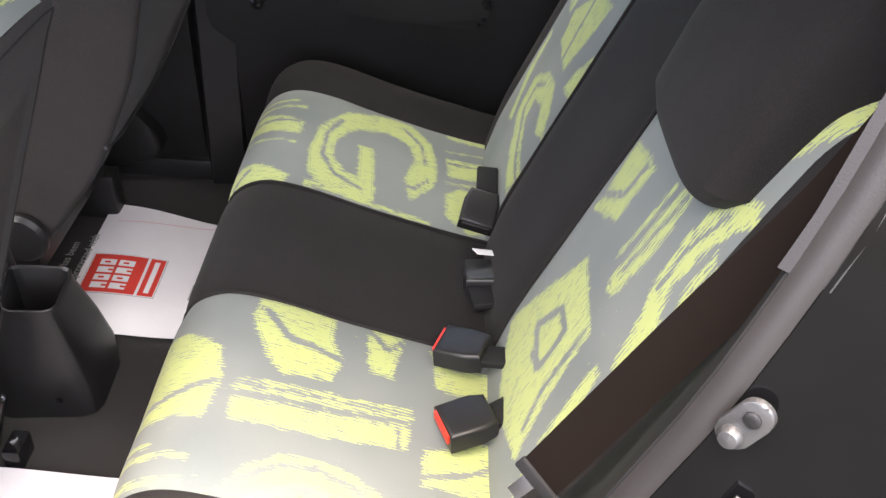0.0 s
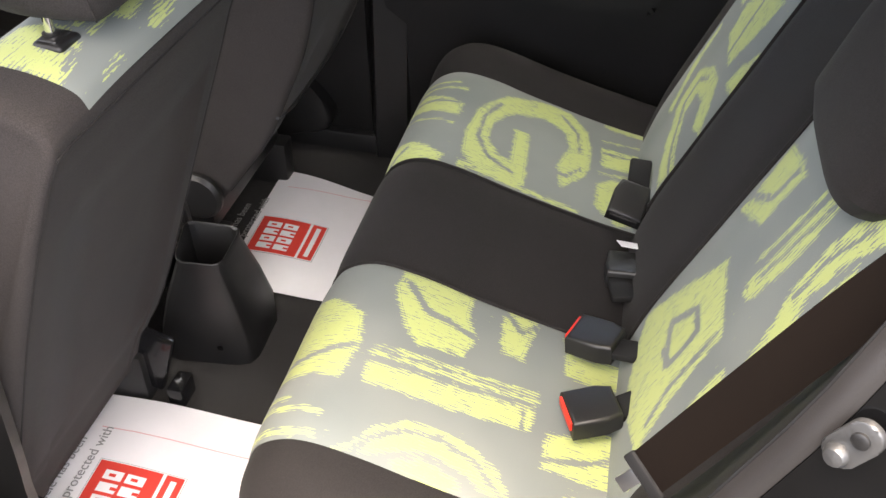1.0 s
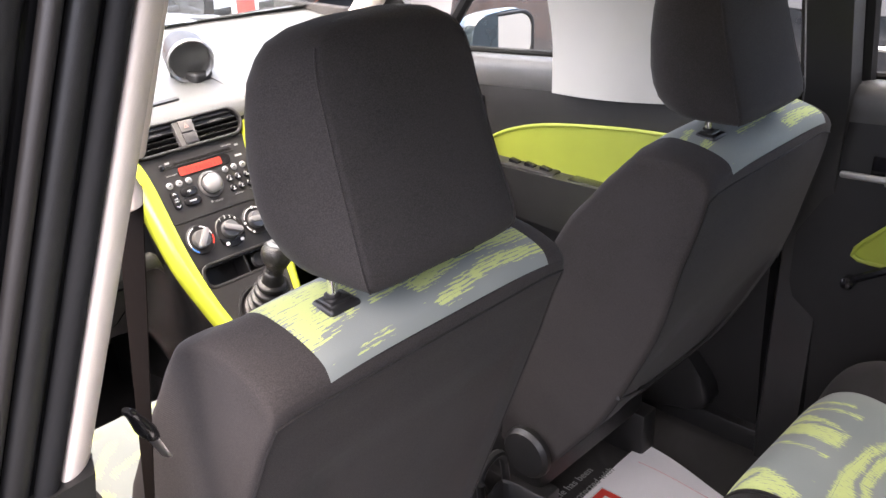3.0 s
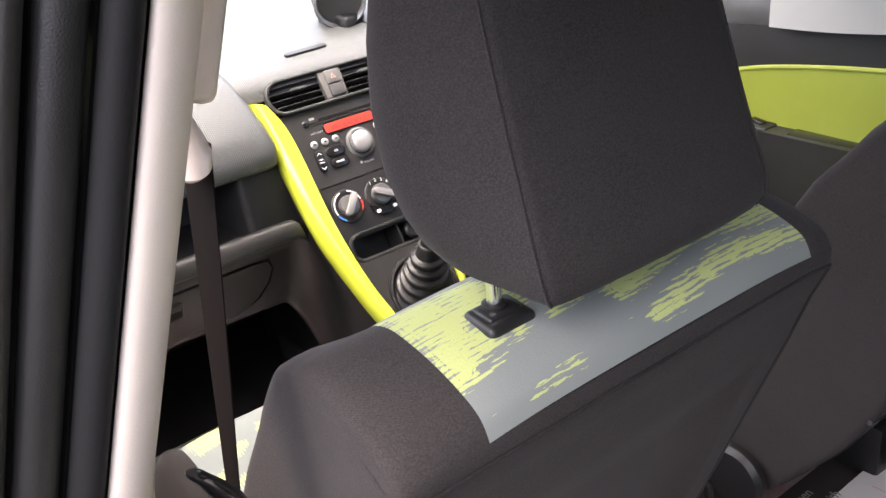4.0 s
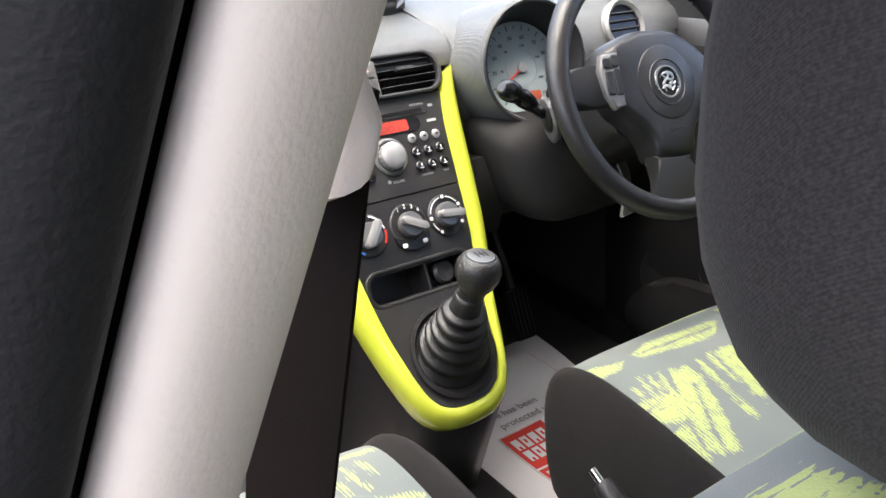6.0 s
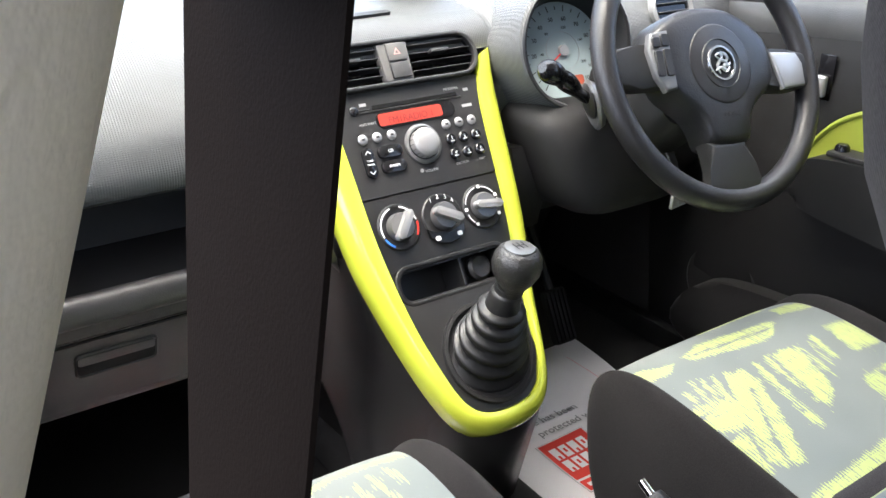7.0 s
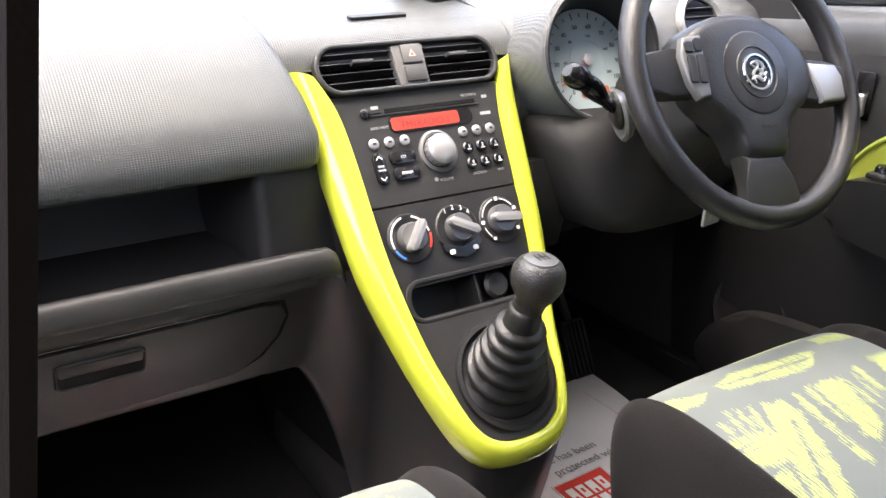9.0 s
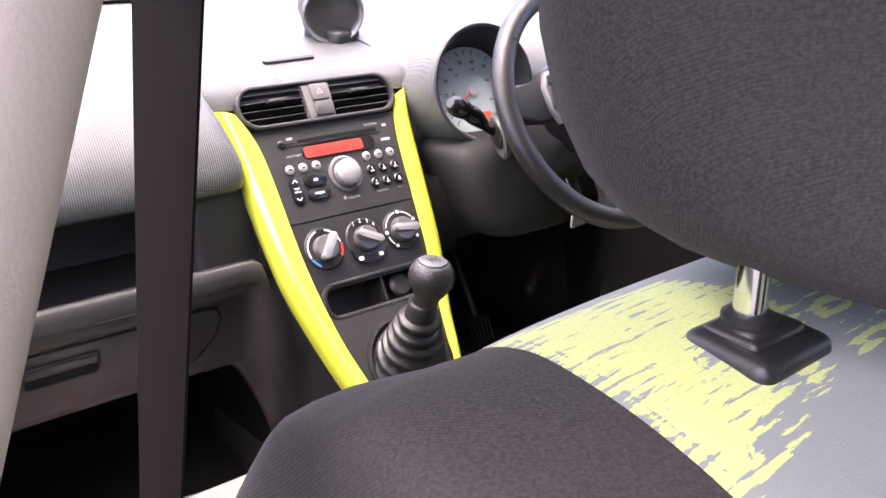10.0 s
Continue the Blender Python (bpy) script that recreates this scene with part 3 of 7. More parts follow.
def end_bolster(name, prof, x0, x1, cy, cz, hump=0.0):
    rings = []
    for i in range(15):
        u = i / 14
        f = max(0.03, (1 - u ** 2.6)) ** 0.45
        x = x0 + (x1 - x0) * u
        up = hump * math.sin(math.pi * min(1.0, u * 1.15) ** 0.8)
        rings.append([(x, cy + (p.y - cy) * f, cz + (p.z - cz) * f + up * max(0.0, min(1.0, (p.z - 0.22) / 0.08))) for p in prof[::3]] + [(x, cy, cz - 0.06)])
    part(name, loft(rings), m_black, bench)


end_bolster("cushion_bolster", CUSH, -0.499, -0.645, 0.24, 0.18)
end_bolster("cushion_bolster", CUSH, 0.431, 0.66, 0.24, 0.18, 0.027)
end_bolster("backrest_bolster", BACK, -0.471, -0.605, -0.16, 0.55)
end_bolster("backrest_bolster", BACK, 0.403, 0.56, -0.16, 0.55)
for xs in (-0.172, 0.104):
    part("piping", join(tube([(xs, p.y + 0.0, p.z + 0.003) for p in CUSH[:110:4]], 0.003, 6), tube([(xs, p.y + 0.002, p.z + 0.001) for p in BACK[6:120:4]], 0.003, 6)), m_black, bench)
part("cushion_base", box((1.12, 0.40, 0.24), pose(-0.03, 0.24, 0.14), 0.02), m_carpet, bench)

# rear head restraint: a low saddle pad resting on the backrest
hr = thing("rear_head_restraint", (-0.315, -0.12, 0.74), "black cloth rear head restraint pushed down on the backrest", "headrest")
rings = []
for h, sx, sy, oy in ((0.0, 0.55, 0.55, 0.0), (0.008, 0.82, 0.8, 0.0), (0.03, 0.97, 0.97, 0.0), (0.10, 1.0, 1.0, -0.006), (0.18, 0.97, 0.97, -0.014), (0.235, 0.88, 0.88, -0.022), (0.262, 0.6, 0.6, -0.028), (0.268, 0.25, 0.25, -0.03)):
    rings.append([(-0.315 + 0.137 * sx * math.copysign(abs(math.cos(a)) ** 0.5, math.cos(a)), -0.108 + oy - 0.26 * h + 0.058 * sy * math.copysign(abs(math.sin(a)) ** 0.55, math.sin(a)), 0.738 + h) for a in [2 * math.pi * i / 40 for i in range(40)]])
part("pad", loft(rings), m_black, hr)
part("sleeve", box((0.05, 0.045, 0.03), pose(-0.42, -0.19, 0.878, 10, 0, 0), 0.008, 3), m_dark, hr)

# seat belt buckles


def buckle(x, y, z, yaw, pitch, label, red=True, roll=0.0):
    b = thing("seat_belt_buckle", (x, y, z), label, "seat belt buckle", "rear seat belt buckles")
    m = pose(x, y, z, 0, 0, yaw) @ pose(0, 0, 0, pitch, roll, 0)
    shell = [(-0.029, 0.0), (-0.030, 0.045), (-0.024, 0.066), (0.024, 0.066), (0.030, 0.045), (0.029, 0.0)]
    bm = prism(shell, 0.030, m @ pose(0, -0.03, -0.015), 0.006, 3)
    part("housing", bm, m_dark, b)
    part("release_button", box((0.046, 0.004, 0.014), m @ pose(0, -0.031, 0.004), 0.001), m_red if red else m_dark, b)
    part("stalk", box((0.036, 0.06, 0.012), m @ pose(0, 0.058, -0.002, 0, 0, 12), 0.004, 2), m_rubber, b)
    return b


buckle(-0.342, 0.106, 0.345, 203, 5, "black seat belt buckle with red button lying on the printed cushion")
buckle(-0.215, 0.112, 0.350, 160, 8, "black seat belt buckle lying on the seam beside its twin", True)
buckle(0.112, 0.085, 0.350, 262, 28, "black seat belt buckle standing up from the cushion gap", False, 10)
bk = buckle(-0.020, 0.078, 0.322, 88, 8, "black seat belt buckle with pale paper tag", False, 6)
part("paper_tag", box((0.02, 0.052, 0.001), pose(0.010, 0.070, 0.345, 18, 10, 25)), m_paper, bk, "creased white paper tag")

# ---- front seats ----


def front_seat(cx, pocket, cushion_ink, top_ink, label, head_label):
    s = thing("driver_seat" if pocket else "passenger_seat", (cx, 1.0, 0.0), label, "car seat", "front seats")
    # shoulders in black twill, and the printed centre panel over the top
    top = spline([(0, 0.606, 0.786), (0, 0.615, 0.801), (0, 0.640, 0.812), (0, 0.675, 0.819), (0, 0.708, 0.819), (0, 0.735, 0.804), (0, 0.747, 0.768), (0, 0.757, 0.70), (0, 0.795, 0.56), (0, 0.845, 0.42), (0, 0.865, 0.33)], 120)
    if pocket:
        top = [Vector((p.x, p.y - 0.20 * max(0.0, min(0.765 - p.z, 0.25)), p.z)) for p in top]
    rows, ab = [], []

    def lean(z):
        """The driver backrest stands a little further back towards its top."""
        return -0.022 * max(0.0, min(1.0, (z - 0.45) / 0.3)) if pocket else 0.0

    for i in range(86):
        x = -0.138 + 0.308 * i / 85
        e = abs(2 * i / 85 - 1)
        rows.append([Vector((cx + x, p.y + lean(p.z), p.z + 0.004 * (1 - e ** 4))) for p in top])
        a, row = 0.0, []
        for k, p in enumerate(top):
            a += (p - top[k - 1]).length if k else 0
            row.append((x, a))
        ab.append(row)
    sheet("backrest_cover", rows, ab, top_ink, s, "grey cloth with lime brushed shapes", None, True)
    # backrest body: one section swept across, edges rounded, shoulders falling a little to the sides
    back = [(0.935, 0.07), (0.85, 0.18), (0.799, 0.248), (0.722, 0.36), (0.651, 0.523), (0.624, 0.66), (0.611, 0.742)] if pocket else [(0.87, 0.08), (0.842, 0.16), (0.806, 0.24), (0.706, 0.515), (0.655, 0.65), (0.622, 0.738)]
    front = [(0.96, 0.22), (1.0, 0.08)] if pocket else [(0.90, 0.20), (0.90, 0.09)]
    sec = [(p.y, p.z) for p in spline([(0, y, z) for y, z in back], 26)] + [(0.6075, 0.770)] + [(p.y, p.z) for p in top[::2]] + front
    n = len(sec)
    nrm = []
    for k in range(n):
        a, b = Vector(sec[k - 1]), Vector(sec[(k + 1) % n])
        d = (b - a).normalized()
        nrm.append((-d.y, d.x))
    rings = []
    for xs, inset in ((-0.2200, 0.013), (-0.2198, 0.0085), (-0.2188, 0.0045), (-0.2165, 0.0016), (-0.2125, 0.0003), (-0.2010, 0.0), (-0.186, 0.0), (-0.1400, 0.0), (-0.1365, 0.004), (-0.08, 0.004), (0.08, 0.004), (0.1690, 0.004), (0.1725, 0.0), (0.186, 0.0), (0.2010, 0.0), (0.2125, 0.0003), (0.2165, 0.0016), (0.2188, 0.0045), (0.2198, 0.0085), (0.2200, 0.013)):
        e = max(0.0, (abs(xs) - 0.172) / 0.048)
        ring = []
        for k, ((y, z), (ny, nz)) in enumerate(zip(sec, nrm)):
            w = float(np.interp(z, [0.08, 0.19, 0.26, 0.37, 0.53, 0.67, 0.75, 0.80], [0.77, 0.91, 0.968, 0.99, 1.0, 0.985, 0.945, 0.918]))
            if pocket and xs < 0:
                w *= 0.90 + 0.10 * min(1.0, max(0.0, (z - 0.26) / 0.385))
            ins = inset if not (0.0035 < inset < 0.0045 and z < 0.79 and y < 0.65) else 0.0
            side = min(1.0, max(0.0, (abs(xs) - 0.15) / 0.045))
            if k > 30 and y > 0.725 and z > 0.25:
                y += (1.3 if pocket else 1.0) * side * side * (3 - 2 * side) * float(np.interp(z, [0.25, 0.40, 0.57, 0.70, 0.775, 0.80, 0.81], [0.11, 0.10, 0.095, 0.055, 0.012 if pocket else 0.026, 0.0 if pocket else 0.016, 0.0]))
            drop = (0.012 if pocket else 0.005) * e ** 1.6 * max(0.0, min(1.0, (z - 0.66) / 0.12))
            ring.append((cx + xs * w, y - ny * ins + lean(z), z - nz * ins - drop))
        rings.append(ring)
    part("backrest", loft(rings), m_seat, s, "black cloth sides and grained back panel", 50)
    for sx in (-1, 1):
        edge = [Vector(rings[4 if sx < 0 else -5][k]) for k in range(27)]
        part("seam", tube(edge[6:], 0.0016, 6), m_black, s)
    part("seam", tube([Vector(r[26]) + Vector((0, -0.0006, 0.001)) for r in rings[4:-4]], 0.0016, 6), m_black, s)
    # cushion
    cush = spline([(0, 0.80, 0.275), (0, 0.90, 0.285), (0, 1.05, 0.308), (0, 1.20, 0.333), (0, 1.29, 0.338), (0, 1.345, 0.322), (0, 1.375, 0.285), (0, 1.382, 0.23), (0, 1.37, 0.15), (0, 1.35, 0.10)], 120)
    cush = [p for p in cush if p.y > 0.955] if pocket else [Vector((p.x, p.y, p.z + 0.018)) for p in cush]
    rows, ab = [], []
    for i in range(76):
        x = (-0.205 + 0.355 * i / 75) if pocket else (-0.15 + 0.30 * i / 75)
        e = abs(2 * i / 75 - 1)
        rows.append([Vector((cx + x, p.y, p.z + 0.006 * (1 - e ** 4))) for p in cush])
        a, row = cush[0].y, []
        for k, p in enumerate(cush):
            a += (p - cush[k - 1]).length if k else 0
            row.append((x, a))
        ab.append(row)
    sheet("cushion_cover", rows, ab, cushion_ink, s, "grey cloth with lime brushed shapes")
    for sx in (-1, 1):
        rr = []
        for i in range(13):
            u = i / 12
            f = max(0.04, 1 - u ** 2.5) ** 0.45
            hump = 0.016 * math.sin(math.pi * min(1, u * 1.25)) 
            xb = sx * (0.2045 + 0.045 * u if pocket and sx < 0 else 0.1495 + 0.085 * u)
            rr.append([(cx + xb, 1.08 + (p.y - 1.08) * f, 0.17 + (p.z + hump - 0.17) * f) for p in cush[::3]] + [(cx + xb, 1.08, 0.10)])
        part("cushion_bolster", loft(rr), m_black, s)
    part("seat_base", box((0.36, 0.42, 0.10), pose(cx, 1.08, 0.15), 0.02), m_dark, s)
    for sx in (-1, 1):
        part("seat_rail", box((0.05, 0.46, 0.11), pose(cx + sx * 0.17, 1.08, 0.055), 0.006), m_dark, s)
    for sx in () if pocket else (-1, 1):
        part("runner_end", join(box((0.05, 0.03, 0.045), pose(cx + sx * 0.17, 0.80, 0.022), 0.006), box((0.02, 0.06, 0.13), pose(cx + sx * 0.17, 0.84, 0.09, 18, 0, 0), 0.005)), m_gloss, s)
    cover = [(p.x, p.y) for p in spline([(0.755, 0.30, 0), (0.742, 0.42, 0), (0.735, 0.53, 0), (0.748, 0.566, 0), (0.79, 0.575, 0), (0.86, 0.56, 0), (0.93, 0.42, 0), (1.10, 0.30, 0), (1.28, 0.26, 0), (1.30, 0.17, 0), (1.0, 0.14, 0), (0.78, 0.16, 0)], 60, True)]
    if pocket:
        part("recliner_cover", lathe([(0.050, 0.0), (0.050, 0.010), (0.043, 0.018), (0.0, 0.020)], frame_of((cx - 0.195, 0.885, 0.205), (0, 1, 0), (0, 0, 1), (-1, 0, 0)), 28), m_dark, s, "round black recliner cover")
    else:
        part("side_cover", prism(cover, 0.014, frame_of((cx - 0.228, 0, 0), (0, 1, 0), (0, 0, 1), (-1, 0, 0)), 0.006, 3), m_dark, s, "black plastic hinge and recliner cover")
    if pocket:
        arc = []
        for p in spline([(-0.205, 0.405, 0), (-0.14, 0.380, 0), (-0.05, 0.352, 0), (0.06, 0.340, 0), (0.14, 0.368, 0), (0.19, 0.425, 0)], 40):
            y = float(np.interp(p.y, [b[1] for b in back], [b[0] for b in back]))
            arc.append((cx + p.x, y - 0.001, p.y))
        part("pocket_hem", tube(arc, 0.0032, 8), m_flank, s, "curved hem across the back")
    # head restraint
    hx, hy, px0 = (0.340, -0.020, 0.3315) if pocket else (-0.322, 0.0, -0.3435)
    h = thing("head_restraint", (hx, 0.67 + hy, 0.80), head_label, "headrest", "front head restraints")
    # each level: height, seam half width, seam y, widest half width, front y
    LEVELS = [(0.838, 0.084, 0.626, 0.090, 0.728), (0.842, 0.096, 0.620, 0.103, 0.741), (0.850, 0.102, 0.6165, 0.115, 0.752), (0.864, 0.104, 0.619, 0.125, 0.762), (0.885, 0.103, 0.626, 0.134, 0.768), (0.91, 0.101, 0.635, 0.139, 0.771), (0.95, 0.099, 0.648, 0.140, 0.772), (0.99, 0.097, 0.660, 0.135, 0.771), (1.02, 0.096, 0.668, 0.128, 0.768), (1.04, 0.093, 0.674, 0.117, 0.763), (1.053, 0.086, 0.681, 0.106, 0.756), (1.062, 0.071, 0.690, 0.086, 0.747), (1.067, 0.046, 0.700, 0.056, 0.737), (1.069, 0.010, 0.713, 0.013, 0.727)]
    rings = []
    for z, ws, ys, wb, yf in LEVELS:
        yb = ys + 0.48 * (yf - ys)
        half = [(0.0, ys - 0.004), (ws * 0.35, ys - 0.0038), (ws * 0.7, ys - 0.003), (ws * 0.92, ys - 0.0012), (ws * 0.985, ys + 0.0004), (ws * 1.005, ys + 0.004), (ws + (wb - ws) * 0.30, ys + (yb - ys) * 0.22), (ws + (wb - ws) * 0.62, ys + (yb - ys) * 0.48), (ws + (wb - ws) * 0.9, ys + (yb - ys) * 0.78), (wb, yb), (wb * 0.985, yb + (yf - yb) * 0.28), (wb * 0.92, yb + (yf - yb) * 0.55), (wb * 0.80, yb + (yf - yb) * 0.78), (wb * 0.62, yb + (yf - yb) * 0.91), (wb * 0.35, yf - 0.0006), (0.0, yf)]
        ring = [(hx + x, y + hy, z) for x, y in half] + [(hx - x, y + hy, z) for x, y in half[-2:0:-1]]
        rings.append(ring)
    part("pad", loft(rings), m_black2, h, "", 60)
    for sx in (-1, 1):
        seam = [(hx + sx * ws * 1.002, ys + hy + 0.0012, z) for z, ws, ys, wb, yf in LEVELS[1:-3]]
        part("stitching", tube(spline(seam, 30), 0.0011, 6), m_black2, h)
    for sx in (-1, 1):
        px = px0 + sx * 0.0805
        part("post", tube([(px, 0.669 + hy, 0.80), (px, 0.669 + hy, 0.87)], 0.0052, 16), m_chrome, h, "chromed steel post")
        part("sleeve", join(box((0.039, 0.032, 0.015), pose(px, 0.665 + hy, 0.8170, 4, 0, 0), 0.0055, 5), box((0.028, 0.021, 0.008), pose(px, 0.667 + hy, 0.8225), 0.003, 3), lathe([(0.0085, 0.0), (0.0085, 0.0025), (0.006, 0.004), (0.0, 0.004)], pose(px, 0.669 + hy, 0.8258), 20)), m_panel, h, "black plastic guide sleeve")
    return s


TOP_INK = [
    [(-0.138, 0.034), (-0.108, 0.036), (-0.070, 0.052), (-0.052, 0.080), (-0.066, 0.120), (-0.138, 0.130)],
    ("line", [(-0.118, 0.040), (-0.085, 0.050)], 0.003),
    ("line", [(-0.100, 0.072), (-0.066, 0.084)], 0.003),
    ("mark", [(-0.098, 0.010), (-0.062, 0.014)], 0.005),
    ("mark", [(-0.048, 0.052), (-0.010, 0.056)], 0.005),
    ("mark", [(-0.045, 0.070), (0.004, 0.078)], 0.008),
    ("mark", [(-0.040, 0.092), (0.012, 0.100)], 0.008),
    ("mark", [(0.012, 0.016), (0.090, 0.030), (0.170, 0.022)], 0.015),
    ("mark", [(0.004, 0.046), (0.085, 0.064), (0.170, 0.050)], 0.022),
    ("mark", [(0.030, 0.084), (0.095, 0.100), (0.170, 0.084)], 0.018),
    ("mark", [(0.060, 0.118), (0.170, 0.112)], 0.010),
    [(-0.130, 0.150), (-0.020, 0.140), (-0.020, 0.180), (-0.130, 0.190)],
]
DRIVER_TOP_INK = [
    ("mark", [(0.060, 0.026), (0.110, 0.032), (0.170, 0.028)], 0.020),
    ("mark", [(0.080, 0.062), (0.125, 0.070), (0.170, 0.064)], 0.024),
    ("mark", [(0.095, 0.102), (0.170, 0.098)], 0.016),
    ("mark", [(-0.050, 0.050), (0.060, 0.058)], 0.004),
    ("mark", [(-0.030, 0.072), (0.070, 0.082)], 0.004),
    ("mark", [(-0.010, 0.094), (0.085, 0.104)], 0.005),
    ("mark", [(-0.138, 0.060), (-0.104, 0.066), (-0.080, 0.082)], 0.014),
    ("mark", [(-0.138, 0.090), (-0.100, 0.100)], 0.010),
    [(-0.110, 0.160), (0.010, 0.150), (0.010, 0.190), (-0.110, 0.200)],
]
DRIVER_INK = [
    [(-0.129, 1.306), (-0.082, 1.318), (-0.036, 1.314), (0.014, 1.306), (0.046, 1.304), (0.054, 1.297), (0.020, 1.274), (-0.014, 1.270), (-0.050, 1.276), (-0.093, 1.284), (-0.123, 1.292)],
    ("line", [(-0.110, 1.300), (-0.041, 1.293), (0.030, 1.288)], 0.003),
    [(-0.205, 1.325), (-0.180, 1.312), (-0.150, 1.300), (-0.165, 1.285), (-0.205, 1.290)],
    [(-0.205, 1.224), (-0.142, 1.211), (-0.118, 1.251), (-0.085, 1.241), (-0.087, 1.215), (-0.108, 1.170), (-0.130, 1.131), (-0.154, 1.094), (-0.180, 1.100), (-0.189, 1.121), (-0.166, 1.166), (-0.205, 1.178)],
    ("line", [(-0.118, 1.251), (-0.142, 1.207)], 0.003),
    ("line", [(-0.109, 1.209), (-0.155, 1.136), (-0.170, 1.105)], 0.003),
    ("line", [(-0.205, 1.204), (-0.155, 1.201)], 0.003),
    ("mark", [(-0.164, 1.257), (-0.174, 1.217)], 0.006),
    ("mark", [(-0.150, 1.253), (-0.159, 1.217)], 0.006),
    ("mark", [(-0.132, 1.252), (-0.148, 1.215)], 0.006),
]
DRIVER_INK += [
    ("mark", [(-0.185, 1.246), (-0.189, 1.218)], 0.006),
    [(-0.175, 1.164), (-0.195, 1.110), (-0.205, 1.095), (-0.205, 1.160)],
    [(-0.043, 1.245), (-0.002, 1.245), (0.019, 1.237), (-0.009, 1.158), (-0.042, 1.139), (-0.056, 1.155)],
    ("line", [(-0.030, 1.240), (-0.050, 1.160)], 0.003),
    ("mark", [(-0.062, 1.239), (-0.084, 1.122)], 0.007),
    ("mark", [(-0.072, 1.222), (-0.090, 1.130)], 0.004),
    ("mark", [(0.025, 1.241), (0.011, 1.172)], 0.005),
    ("mark", [(0.061, 1.241), (0.048, 1.196)], 0.010),
    ("mark", [(0.044, 1.236), (0.032, 1.190)], 0.004),
]
DRIVER_INK += [
    [(0.100, 1.252), (0.148, 1.250), (0.148, 1.190), (0.085, 1.192)],
    [(0.080, 1.308), (0.148, 1.300), (0.148, 1.330), (0.090, 1.335)],
    [(0.040, 1.150), (0.145, 1.160), (0.145, 1.060), (0.020, 1.040)],
    ("line", [(0.080, 1.150), (0.070, 1.050)], 0.006),
    [(-0.190, 1.060), (-0.020, 1.070), (-0.030, 0.960), (-0.180, 0.950)],
    ("line", [(-0.170, 1.000), (-0.040, 1.020)], 0.006),
    [(-0.040, 1.350), (0.100, 1.345), (0.100, 1.400), (-0.040, 1.410)],
]
PASS_INK = [
    ("mark", [(-0.115, 1.205), (-0.020, 1.228), (0.070, 1.222), (0.140, 1.190)], 0.011),
    ("mark", [(-0.135, 1.225), (-0.085, 1.268)], 0.016),
    ("mark", [(0.085, 1.240), (0.140, 1.225)], 0.012),
    ("mark", [(-0.145, 1.180), (-0.135, 1.090)], 0.014),
    ("mark", [(0.010, 1.320), (0.060, 1.335), (0.140, 1.330)], 0.012),
    [(-0.060, 1.250), (0.040, 1.240), (0.060, 1.290), (-0.050, 1.300)],
    ("mark", [(0.070, 1.300), (0.075, 1.260)], 0.006),
    ("mark", [(0.090, 1.310), (0.096, 1.262)], 0.006),
    ("mark", [(0.112, 1.312), (0.118, 1.280)], 0.006),
    [(-0.140, 1.290), (-0.085, 1.300), (-0.085, 1.370), (-0.140, 1.380)],
    [(-0.130, 1.130), (-0.060, 1.190), (0.040, 1.200), (0.120, 1.150), (0.130, 1.110), (0.100, 1.110), (0.030, 1.160), (-0.050, 1.150), (-0.110, 1.080)],
    ("line", [(-0.110, 1.120), (-0.040, 1.172), (0.040, 1.178), (0.110, 1.130)], 0.005),
    [(-0.060, 1.050), (0.020, 1.110), (0.090, 1.080), (0.060, 0.990), (-0.050, 0.980)],
    ("line", [(-0.020, 1.000), (0.060, 1.080)], 0.006),
]
front_seat(-0.345, False, PASS_INK, TOP_INK, "passenger seat, black cloth with lime-printed grey centre panels", "black cloth head restraint raised on chrome posts over the passenger seat")
front_seat(0.345, True, DRIVER_INK, DRIVER_TOP_INK, "driver seat, black cloth with lime-printed panels and map pocket", "black cloth head restraint raised on chrome posts over the driver seat")

# ---- paper floor mats ----


